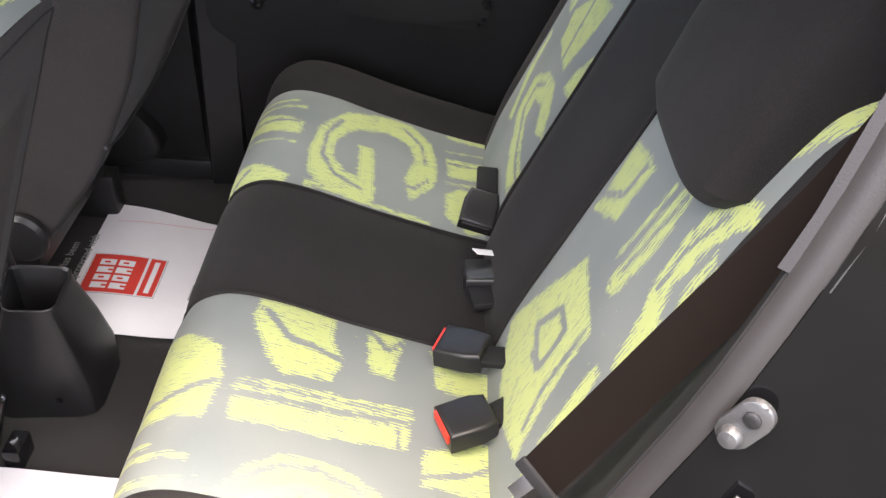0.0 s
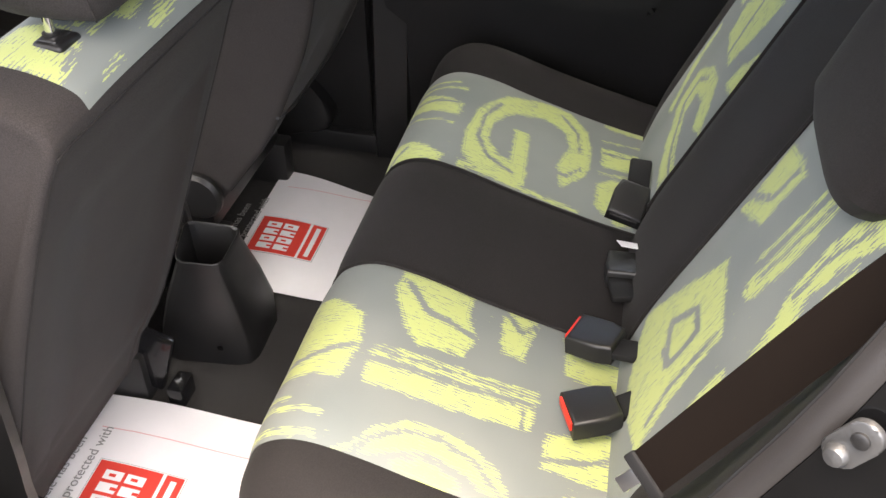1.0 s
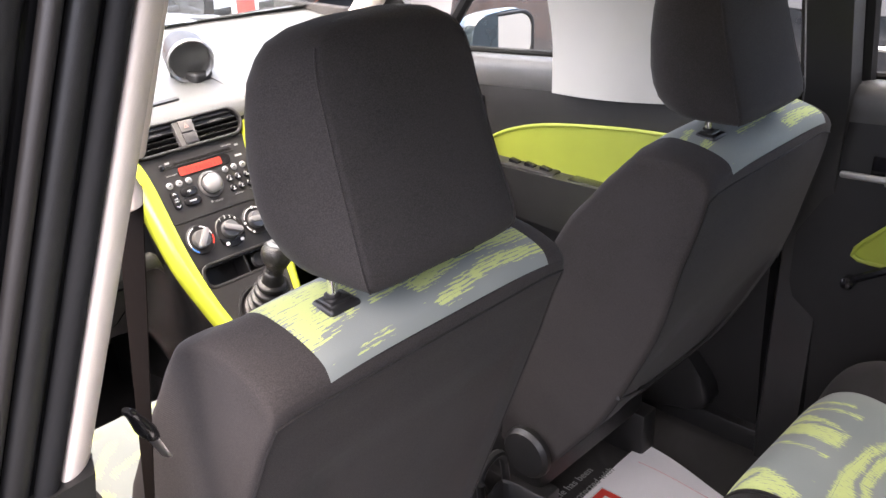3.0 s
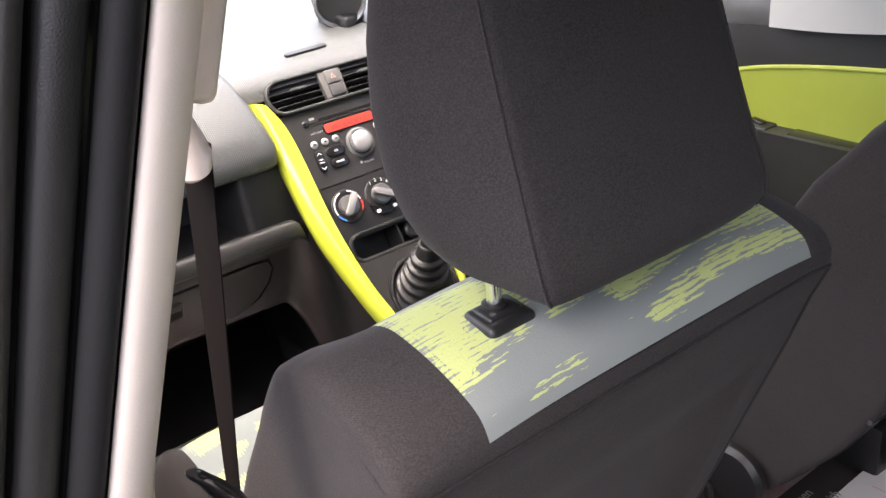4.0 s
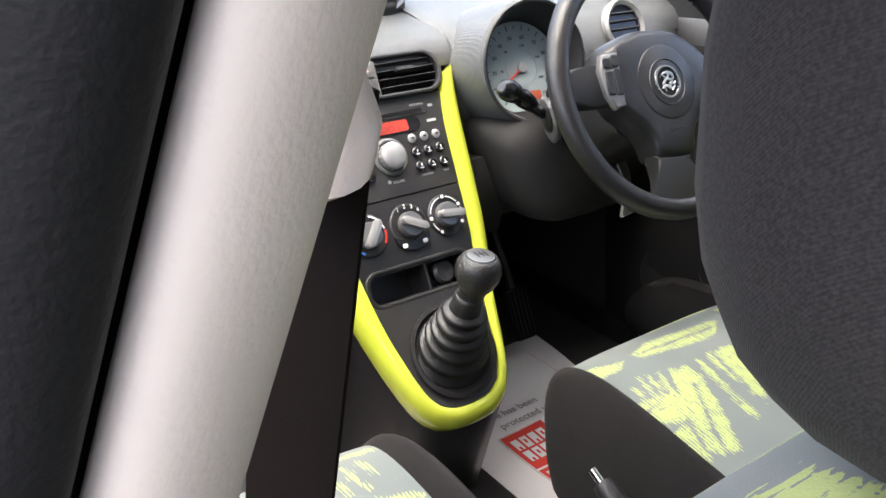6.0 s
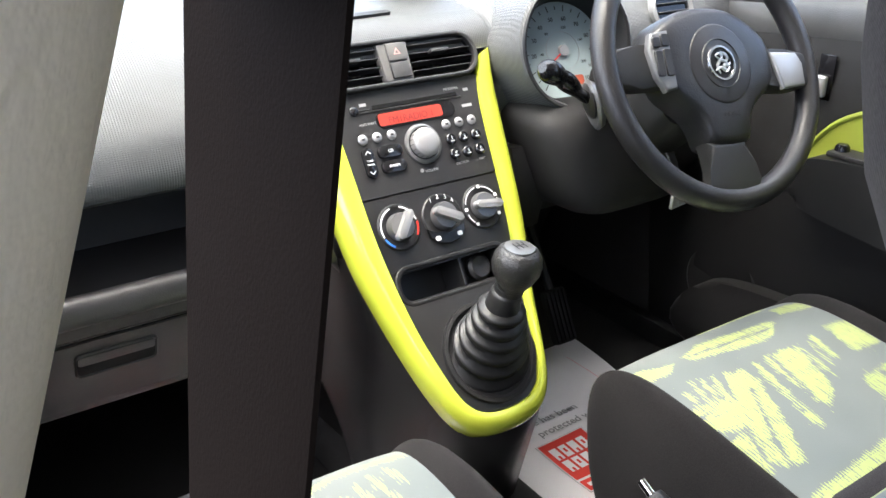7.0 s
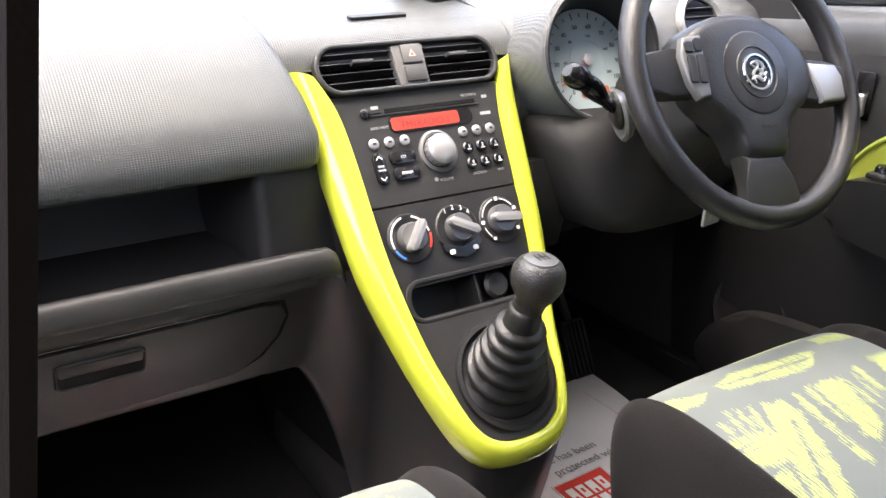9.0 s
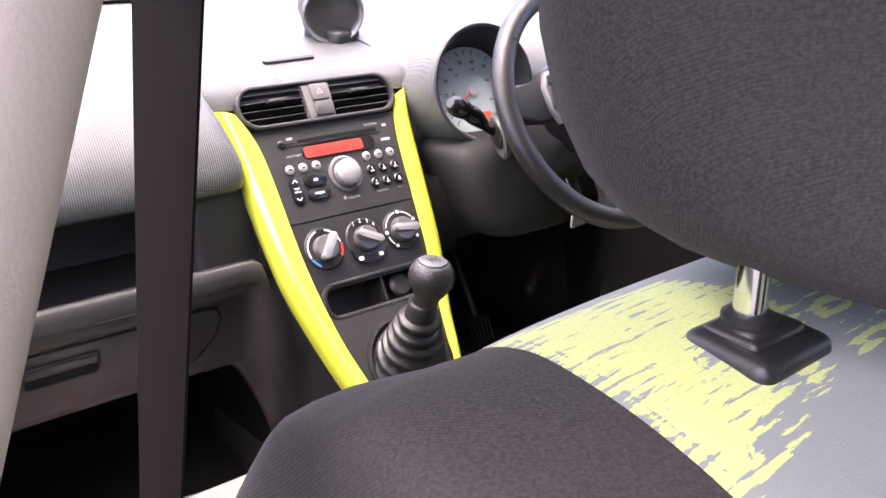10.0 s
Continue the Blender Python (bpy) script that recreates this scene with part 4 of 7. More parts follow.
def paper_mat(quad, logo, label, words=True):
    """quad: four corners, counter-clockwise from the far right; logo: origin, width along x, length along y."""
    c = [Vector((x, y, 0)) for x, y in quad]
    ob = thing("paper_mat", tuple(sum(c, Vector()) / 4 + Vector((0, 0, 0.004))), label, "floor mat", "paper floor mats")
    def at(u, v, lift=0.0):
        p = c[0].lerp(c[1], v).lerp(c[3].lerp(c[2], v), u)
        return Vector((p.x, p.y, 0.010 + 0.005 * math.sin(u * 5 + v * 3) + 0.004 * math.sin(v * 7) + lift))
    bm = loft([[at(i / 20, j / 20) for j in range(21)] for i in range(21)], False, False)
    part("sheet", thick(bm, 0.0006), m_paper, ob, "white glossy paper sheet")
    def flatquad(x0, x1, y0, y1, lift):
        b = bmesh.new()
        n = 6
        g = [[b.verts.new((x0 + (x1 - x0) * i / n, y0 + (y1 - y0) * j / n, zat(x0 + (x1 - x0) * i / n, y0 + (y1 - y0) * j / n) + lift)) for j in range(n + 1)] for i in range(n + 1)]
        for i in range(n):
            for j in range(n):
                b.faces.new((g[i][j], g[i + 1][j], g[i + 1][j + 1], g[i][j + 1]))
        return b
    A = np.array([[q.x, q.y, q.x * q.y, 1] for q in c])
    cu = np.linalg.solve(A, np.array([0, 0, 1, 1.0]))
    cv = np.linalg.solve(A, np.array([0, 1.0, 1, 0]))
    def zat(x, y):
        b = np.array([x, y, x * y, 1])
        return at(float(b @ cu), float(b @ cv)).z
    x0, y0, w, l = logo
    part("border", flatquad(x0 - 0.003, x0 + w + 0.003, y0 - 0.003, y0 + l + 0.003, 0.0016), m_grey, ob)
    part("border", flatquad(x0 - 0.002, x0 + w + 0.002, y0 - 0.002, y0 + l + 0.002, 0.0020), m_paper, ob)
    part("emblem", flatquad(x0, x0 + w, y0 + l * 0.25, y0 + l, 0.0025), m_redink, ob, "red printed block")
    part("emblem", flatquad(x0, x0 + w, y0, y0 + l * 0.21, 0.0025), m_redink, ob, "red printed strip")
    # white block shapes stand for the emblem's mark
    k = w / 4.9
    for row in range(2):
        for i in range(4):
            xa = x0 + w * 0.10 + i * k
            ya = y0 + l * (0.66 if row == 0 else 0.40)
            part("emblem_bar", flatquad(xa, xa + k * 0.74, ya, ya + l * 0.22, 0.0030), m_paper, ob)
            part("emblem_gap", flatquad(xa + k * 0.24, xa + k * 0.48, ya + l * (0.08 if i % 2 else 0.0), ya + l * (0.16 if i % 2 else 0.07), 0.0034), m_redink, ob)
    part("small_bar", flatquad(x0 + w * 0.08, x0 + w * 0.92, y0 + l * 0.07, y0 + l * 0.14, 0.0030), m_paper, ob)
    y1 = y0 + l
    xe = x0 + w
    if words:
        zz = max(zat(xe, y1 + 0.03), zat(x0, y1 + 0.05)) + 0.004
        text("protected with", 0.024, pose(xe + 0.065, y1 + 0.020, zz), m_grey, ob, align="RIGHT")
        text("vehicle has been", 0.024, pose(xe + 0.035, y1 + 0.052, zz), m_grey, ob, align="RIGHT")
        for j, yy in enumerate((y0 - 0.08, y0 - 0.105)):
            part("printed_bar", flatquad(x0 + 0.0, x0 + (0.05 if j == 0 else 0.12), yy, yy + 0.010, 0.0022), m_grey, ob)
    part("edge_line", flatquad(max(c[0].x, c[1].x) - 0.075, max(c[0].x, c[1].x) - 0.0735, min(c[1].y, c[2].y) + 0.02, min(c[0].y, c[3].y) - 0.02, 0.0018), m_pink, ob)
    return ob


paper_mat([(0.535, 0.875), (0.46, 0.54), (0.115, 0.54), (0.118, 0.86)], (0.232, 0.705, 0.112, 0.145), "crumpled white paper mat with red emblem on rear carpet")
paper_mat([(-0.205, 0.922), (-0.21, 0.50), (-0.57, 0.50), (-0.57, 0.915)], (-0.455, 0.715, 0.112, 0.145), "flat white paper mat with red emblem on rear carpet")
paper_mat([(0.54, 1.84), (0.46, 1.36), (0.105, 1.38), (0.12, 1.80)], (0.236, 1.46, 0.10, 0.135), "soiled white paper mat with red emblem in driver footwell")
paper_mat([(-0.15, 1.80), (-0.14, 1.38), (-0.52, 1.38), (-0.51, 1.82)], (-0.40, 1.50, 0.112, 0.145), "white paper mat with red emblem in passenger footwell", False)

# rear end of the centre console: an open-topped cup holder
cup = thing("cup_holder", (-0.01, 0.80, 0.0), "black plastic cup holder at the end of the tunnel", "cup holder")
TOPR = [(0.045, 0.862), (0.050, 0.752), (-0.064, 0.746), (-0.070, 0.83)]
BOTR = [(0.075, 0.90), (0.080, 0.712), (-0.075, 0.706), (-0.095, 0.88)]
def ring4(q, z, k=1.0):
    cxx, cyy = sum(p[0] for p in q) / 4, sum(p[1] for p in q) / 4
    pts = []
    for i in range(4):
        a, b, d = q[i - 1], q[i], q[(i + 1) % 4]
        for f in (0.82, 0.91, 0.97, 1.0, 1.03, 1.09, 1.18):
            if f <= 1:
                p = (a[0] + (b[0] - a[0]) * f, a[1] + (b[1] - a[1]) * f)
            else:
                p = (b[0] + (d[0] - b[0]) * (f - 1), b[1] + (d[1] - b[1]) * (f - 1))
            r = 0.10 * (1 - abs(f - 1) / 0.18)
            p = (p[0] + (cxx - p[0]) * r, p[1] + (cyy - p[1]) * r)
            pts.append((cxx + (p[0] - cxx) * k, cyy + (p[1] - cyy) * k, z))
    return pts
part("holder_body", loft([ring4(BOTR, 0.0), ring4(BOTR, 0.06), ring4([(a[0] * 0.6 + b[0] * 0.4, a[1] * 0.6 + b[1] * 0.4) for a, b in zip(BOTR, TOPR)], 0.13), ring4(TOPR, 0.21), ring4(TOPR, 0.224), ring4(TOPR, 0.226, 0.97), ring4(TOPR, 0.222, 0.91), ring4(TOPR, 0.16, 0.82), ring4(TOPR, 0.12, 0.78)]), m_dark, cup)
part("screw", lathe([(0.004, 0), (0.006, 0.002), (0.0, 0.003)], frame_of((-0.088, 0.76, 0.05), (0, 1, 0), (0, 0, 1), (-1, 0, 0)), 12), m_gloss, cup)
part("rear_handle", tube(spline([(0.0, 0.868, 0.20), (0.0, 0.868, 0.25), (0.03, 0.868, 0.27), (0.055, 0.868, 0.258), (0.065, 0.868, 0.20)], 20), 0.008, 8), m_dark, cup)
part("tunnel_cover", box((0.10, 0.20, 0.10), pose(0.0, 0.98, 0.15), 0.03, 3), m_dark, cup)
brake = thing("handbrake", (0.01, 1.05, 0.15), "black handbrake lever with silver release button", "handbrake")
part("lever", tube(spline([(0.012, 0.92, 0.20), (0.012, 1.0, 0.235), (0.012, 1.10, 0.285), (0.012, 1.155, 0.312)], 14), [0.013] * 6 + [0.014, 0.015, 0.016, 0.0165, 0.016, 0.015, 0.014, 0.012], 12), m_dark, brake)
part("release_button", tube([(0.012, 1.155, 0.312), (0.012, 1.172, 0.321)], 0.006, 12), m_chrome, brake)
part("gaiter", lathe([(0.05, 0), (0.042, 0.02), (0.03, 0.05), (0.018, 0.08)], pose(0.012, 0.93, 0.14, -30, 0, 0), 20), m_rubber, brake)

# ---- dashboard ----
dash = thing("dashboard", (0, 1.75, 0.5), "grey dimpled dashboard with passenger shelf and instrument hood", "dashboard")
TOPSEC = [(2.20, 0.80), (2.0, 0.778), (1.85, 0.762), (1.74, 0.750), (1.70, 0.742), (1.677, 0.730), (1.664, 0.714), (1.660, 0.695), (1.9, 0.68), (2.2, 0.70)]
part("dash_top", extrude_x(TOPSEC, -0.72, 0.72, r=0.004), m_dash, dash)
bul = [(2.02, 0.790), (1.86, 0.778), (1.76, 0.764), (1.69, 0.744), (1.642, 0.712), (1.605, 0.670), (1.588, 0.632), (1.586, 0.610), (1.594, 0.596), (1.62, 0.590), (1.70, 0.585), (1.80, 0.60)]
rings = []
for x, k in ((-0.72, 1.0), (-0.5, 1.0), (-0.3, 1.0), (-0.20, 1.0), (-0.166, 0.995), (-0.158, 0.97), (-0.152, 0.90), (-0.148, 0.75)):
    rings.append([(x - 0.24 * max(0.0, min(p.z, 0.76) - 0.63) * min(1, max(0, (x + 0.3) / 0.1)), 1.76 + (p.y - 1.76) * k, 0.67 + (p.z - 0.67) * k + 0.004) for p in spline([(0, y, z) for y, z in bul], 50)])
part("passenger_fascia", loft(rings), m_dash, dash, "grey dimpled padded fascia")
part("shelf", extrude_x([(1.80, 0.62), (1.76, 0.60), (1.745, 0.52), (1.735, 0.495), (1.60, 0.484), (1.582, 0.492), (1.57, 0.504), (1.562, 0.498), (1.560, 0.484), (1.566, 0.466), (1.585, 0.460), (1.80, 0.44)], -0.72, -0.178, r=0.003), m_shelf, dash)
LIPSEC = [(1.61, 0.492), (1.585, 0.505), (1.568, 0.511), (1.560, 0.506), (1.557, 0.492), (1.562, 0.478), (1.60, 0.468)]
lipsec = [(p.y, p.z) for p in spline([(0, y, z) for y, z in LIPSEC], 20, True)]
rings = []
for x, oy, oz, k in ((-0.72, 0, 0, 1), (-0.30, 0, 0, 1), (-0.185, 0, 0, 1), (-0.160, 0.0, -0.001, 0.98), (-0.150, 0.001, -0.008, 0.92), (-0.142, 0.004, -0.024, 0.78), (-0.136, 0.010, -0.044, 0.6), (-0.132, 0.018, -0.066, 0.35)):
    rings.append([(x + 0.10 * (0.49 - z) * (x > -0.17), 1.585 + (y - 1.585) * k + oy, 0.49 + (z - 0.49) * k + oz) for y, z in lipsec])
part("shelf_lip", loft(rings), m_dashlow, dash, "rounded grey shelf lip", 60)
part("shelf_end", box((0.115, 0.17, 0.14), pose(-0.185, 1.69, 0.535, -6, 0, 8), 0.014, 4), m_shelf, dash)
def panel_y(z):
    return float(np.interp(z, [0.0, 0.325, 0.414, 0.462, 0.48], [1.70, 1.645, 1.606, 1.585, 1.580]))


def flank_x(z):
    return -float(np.interp(z, [0.0, 0.1, 0.2, 0.30, 0.35, 0.39, 0.425, 0.48], [0.104, 0.104, 0.103, 0.099, 0.101, 0.110, 0.122, 0.134]))


# the lower panel sweeps round into the console's flank and drops to the carpet
rings = []
for i in range(25):
    f = i / 24
    zb = 0.325 if f < 0.22 else 0.325 - 0.30 * ((f - 0.22) / 0.78) ** 1.35
    ring = []
    for k in range(15):
        z = 0.478 + (zb - 0.478) * k / 14
        R = float(np.interp(z, [0.1, 0.33, 0.478], [0.085, 0.075, 0.042]))
        xe, yp = flank_x(z), panel_y(z)
        a = max(0.0, (f - 0.22) / 0.78) * math.pi / 2
        x = -0.216 + (xe - R + 0.216) * min(1.0, f / 0.22) + R * math.sin(a)
        ring.append(Vector((x, yp - R * (1 - math.cos(a)), z)))
    a = max(0.0, (f - 0.22) / 0.78) * math.pi / 2
    back = Vector((0.03 * math.sin(a), 0.10 * math.cos(a) + 0.004, -0.006))
    ring += [ring[-1] + back * 0.04 + Vector((0, 0, -0.004)), ring[-1] + back]
    rings.append(ring)
for g in (0.4, 0.8, 1.0):
    ring = []
    for k in range(15):
        z = 0.478 + (0.02 - 0.478) * k / 14
        R = float(np.interp(z, [0.1, 0.33, 0.478], [0.085, 0.075, 0.042]))
        y0, y1 = panel_y(z) - R, float(np.interp(z, [0.0, 0.2, 0.262, 0.30, 0.35, 0.425, 0.48], [1.49, 1.45, 1.43, 1.43, 1.465, 1.53, 1.552]))
        ring.append(Vector((flank_x(z) + 0.045 * max(0, g - 0.4), y0 + (min(y0, y1) - y0) * g, z)))
    rings.append(ring + [ring[-1] + Vector((0.004, 0, -0.004)), ring[-1] + Vector((0.03, 0, -0.01))])
part("knee_corner", loft(rings, False, False), m_flank, dash, "", 60)
part("lower_panel", extrude_x([(1.585, 0.462), (1.80, 0.47), (1.80, 0.31), (1.645, 0.325), (1.606, 0.414)], -0.72, -0.215, r=0.004), m_dashlow, dash)
LP = frame_of((0, 1.5855, 0.462), (1, 0, 0), (0, 0.401, -0.916), (0, -0.916, -0.401))
LID = [(-0.70, 0.016), (-0.45, 0.017), (-0.24, 0.018), (-0.214, 0.022), (-0.205, 0.042), (-0.212, 0.075), (-0.232, 0.108), (-0.262, 0.130), (-0.45, 0.138), (-0.70, 0.138)]
part("lid_gap", prism([(x + (0.005 if x > -0.24 else 0), v + (-0.0045 if v < 0.03 else 0.003)) for x, v in LID], 0.0015, LP), m_gloss, dash)
glove = part("glovebox_lid", prism(LID, 0.004, LP, 0.0015, 2), m_dashlow, dash, "dark grey glovebox lid")
gm = LP @ pose(-0.418, 0.056, 0.004)
part("glovebox_handle", join(prism(rrect(0.096, 0.042, 0.008, 4), 0.003, gm, 0.0012, 1, rrect(0.090, 0.036, 0.006, 4)), prism(rrect(0.088, 0.016, 0.003, 3, 0, -0.0095), 0.0032, gm, 0.001)), m_dashlow, glove)
part("handle_recess", prism(rrect(0.092, 0.038, 0.006, 4), 0.0012, gm), m_rubber, glove)
part("footwell_panel", box((0.50, 0.30, 0.02), pose(-0.46, 1.87, 0.31, 4, 0, 0), 0.004), m_carpet, dash)
part("demister_slot", prism(rrect(0.085, 0.012, 0.004, 3), 0.004, frame_of((-0.012, 1.715, 0.745), (1, 0.05, 0), (-0.05, 1, 0.15), (0, -0.15, 1))), m_dark, dash)

# rev counter pod
pod = thing("rev_counter", (0.125, 1.79, 0.755), "dark round rev counter pod with silver bezel on the dash top", "gauge")
pm = frame_of((0.125, 1.83, 0.812), (0.95, -0.312, 0), (-0.07, -0.21, 0.975), (-0.305, -0.926, -0.222))
part("pod_shell", lathe([(0.012, -0.05), (0.036, -0.035), (0.047, 0.0), (0.050, 0.05), (0.048, 0.052), (0.044, 0.03), (0.0, 0.028)], pm, 40), m_panel, pod)
part("bezel", lathe([(0.043, 0.046), (0.0505, 0.048), (0.0515, 0.053), (0.048, 0.057), (0.0435, 0.053), (0.043, 0.046)], pm, 40), m_knob, pod)
part("lens", lathe([(0.043, 0.044), (0.0, 0.0455)], pm, 32), m_panel, pod)
part("foot", box((0.055, 0.08, 0.03), pose(0.125, 1.815, 0.765, 10, 0, 18), 0.008, 3), m_dark, pod)

# driver side
DRV = [(2.0, 0.77), (1.85, 0.765), (1.74, 0.752), (1.68, 0.735), (1.645, 0.70), (1.632, 0.65), (1.64, 0.60), (1.66, 0.58), (1.80, 0.58)]
part("driver_fascia", loft([[(x, p.y + oy, p.z + 0.005) for p in spline([(0, y, z) for y, z in DRV], 40)] for x, oy in ((0.152, 0.03), (0.165, 0.006), (0.20, 0.0), (0.40, 0.0), (0.60, 0.01), (0.72, 0.03))]), m_dash, dash, "grey dimpled driver side fascia")
part("under_dash", extrude_x([(1.66, 0.59), (1.64, 0.55), (1.65, 0.46), (1.70, 0.40), (1.9, 0.38), (2.0, 0.6)], 0.148, 0.72, r=0.01), m_dark, dash)
part("knee_bolster", extrude_x([(1.60, 0.56), (1.585, 0.50), (1.60, 0.43), (1.66, 0.40), (1.68, 0.55)], 0.16, 0.215, r=0.012), m_rubber, dash)

# instrument cluster in its hood
clus = thing("instrument_cluster", (0.262, 1.62, 0.68), "round speedometer with pale dial under a dark hood", "gauge")
cn = Vector((-0.10, -0.90, 0.42)).normalized()
cxv = Vector((1, -0.1, 0)).normalized()
cxv = (cxv - cn * cxv.dot(cn)).normalized()
cyv = cn.cross(cxv).normalized()
cm = frame_of((0.262, 1.618, 0.684), cxv, cyv, cn)
part("dial", prism(disc(0.072, 48), 0.003, cm @ pose(0, 0, -0.002)), m_dialface, clus, "pale blue-grey dial face")
for i in range(23):
    a = radians(232 - 284 * i / 22)
    L = 0.009 if i % 2 == 0 else 0.005
    part("tick", box((L, 0.0012, 0.0006), cm @ pose(0.063 * math.cos(a), 0.063 * math.sin(a), 0.0015, 0, 0, math.degrees(a))), m_panel, clus)
for i in range(12):
    a = radians(232 - 284 * i / 11)
    text(str(i * 10), 0.0085, cm @ pose(0.0505 * math.cos(a), 0.0505 * math.sin(a) - 0.003, 0.0015), m_panel, clus, depth=0.0002)
    if i % 2 == 0:
        text(str(i * 20), 0.0058, cm @ pose(0.0365 * math.cos(a), 0.0365 * math.sin(a) - 0.002, 0.0015), m_panel, clus, depth=0.0002)
part("inner_ring", prism(disc(0.0285, 40), 0.0006, cm @ pose(0, 0, 0.001), 0, 1, disc(0.0279, 40)), m_grey, clus)
part("needle", box((0.056, 0.0020, 0.001), cm @ pose(-0.026, -0.017, 0.004, 0, 0, 33)), m_red, clus, "red needle")
part("needle_hub", lathe([(0.009, 0), (0.008, 0.004), (0, 0.005)], cm @ pose(0, 0, 0.002), 20), m_grey, clus)
part("trip_display", prism(rrect(0.046, 0.014, 0.004, 3, 0.004, -0.044), 0.001, cm @ pose(0, 0, 0.0012)), flat("trip_orange", (0.34, 0.07, 0.035), 0.4), clus, "orange trip display")
def hood_rings(table):
    out = []
    for rr, hh in table:
        ring = []
        for i in range(56):
            a = 2 * math.pi * i / 56
            top = 0.5 + 0.5 * math.sin(a)
            h2 = hh * (0.35 + 0.65 * top) if hh > 0 else hh
            r1 = rr if math.sin(a) > 0 or rr < 0.091 else 0.091 + (rr - 0.091) * (1 + math.sin(a)) ** 1.5
            ring.append(cm @ Vector((r1 * math.cos(a) * 1.02, r1 * math.sin(a), h2)))
        out.append(ring)
    return out
part("hood", loft(hood_rings(((0.073, -0.002), (0.075, 0.012), (0.081, 0.045), (0.085, 0.062), (0.089, 0.064), (0.091, 0.061))), False), m_dark, clus)
part("cowl", loft(hood_rings(((0.091, 0.061), (0.095, 0.058), (0.101, 0.035), (0.107, 0.0), (0.114, -0.04), (0.118, -0.08))), False), m_dash, clus, "grey dimpled cowl")
vent_s = thing("side_vent", (0.52, 1.645, 0.715), "round side air vent with silver ring and dark slats", "air vent")
sm_ = frame_of((0.52, 1.652, 0.716), (1, 0, 0), (0, 0.42, 0.908), (0, -0.908, 0.42))
part("bezel", lathe([(0.036, -0.01), (0.046, -0.004), (0.047, 0.006), (0.043, 0.010), (0.037, 0.006), (0.036, -0.01)], sm_, 36), m_silver, vent_s)
part("duct", lathe([(0.037, 0.002), (0.034, -0.02), (0, -0.022)], sm_, 32), m_gloss, vent_s)
for i in range(4):
    v = -0.020 + 0.0135 * i
    part("slat", box((2 * math.sqrt(0.036 ** 2 - v * v), 0.0025, 0.012), sm_ @ pose(0, v, 0.002, -20, 0, 0), 0.0008, 1), m_dark, vent_s)

# ---- centre console ----
CU, CV, CN = (1, 0, 0), (0, 0.505, 0.863), (0, -0.863, 0.505)
CM = frame_of((0, 1.543, 0.511), CU, CV, CN)
KN = (0, -0.753, 0.658)
KM = frame_of((0, 1.4925, 0.4247), (1, 0, 0), (0, 0.658, 0.753), KN)
cons = thing("centre_console", (0, 1.48, 0.40), "dark plastic centre console framed by a gloss lime surround", "console")
OUT = [(0.163, 0.220, 0), (0.154, 0.170, 0), (0.150, 0.114, 0), (0.145, 0.055, 0), (0.140, -0.004, 0), (0.133, -0.055, 0), (0.124, -0.095, 0), (0.112, 0.03, 1), (0.100, 0.085, 1), (0.085, 0.135, 1), (0.068, 0.168, 1), (0.040, 0.187, 1), (0.0, 0.191, 1)]
INN = [(0.134, 0.206, 0), (0.120, 0.178, 0), (0.112, 0.145, 0), (0.108, 0.095, 0), (0.105, 0.03, 0), (0.101, -0.03, 0), (0.094, -0.085, 0), (0.086, 0.028, 1), (0.076, 0.076, 1), (0.067, 0.118, 1), (0.054, 0.146, 1), (0.032, 0.160, 1), (0.0, 0.163, 1)]


def on_console(s, u, v, low, h):
    return (KM @ Vector((s * u - 0.004, -v, h))) if low else (CM @ Vector((s * u - 0.002, v, h)))


def trim_path(table, h):
    table = [p for p in table if p[2] or p[1] > -0.07]
    left = [on_console(-1, *p, h) for p in table]
    right = [on_console(1, *p, h) for p in table[:-1]][::-1]
    pts = spline(left + right, 120)
    for _ in range(10):
        pts = [pts[0]] + [pts[k] * 0.5 + (pts[k - 1] + pts[k + 1]) * 0.25 for k in range(1, 119)] + [pts[-1]]
    return pts


o0, o1, i1, i0 = (trim_path([(p[0] * 0.985, *p[1:]) for p in OUT], -0.030), trim_path(OUT, -0.012), trim_path(INN, 0.004), trim_path(INN, -0.008))
rings = []
for k in range(120):
    a, b, c, d = o0[k], o1[k], i1[k], i0[k]
    up = ((b - a).normalized() + (c - d).normalized()).normalized()
    rings.append([a, a.lerp(b, 0.6), b.lerp(c, 0.06) + up * 0.003, b.lerp(c, 0.25) + up * 0.0075, b.lerp(c, 0.5) + up * 0.009, b.lerp(c, 0.78) + up * 0.0065, b.lerp(c, 0.96) + up * 0.002, c.lerp(d, 0.5), d])
part("surround", loft(rings), m_lime, cons, "gloss lime green surround", 60)
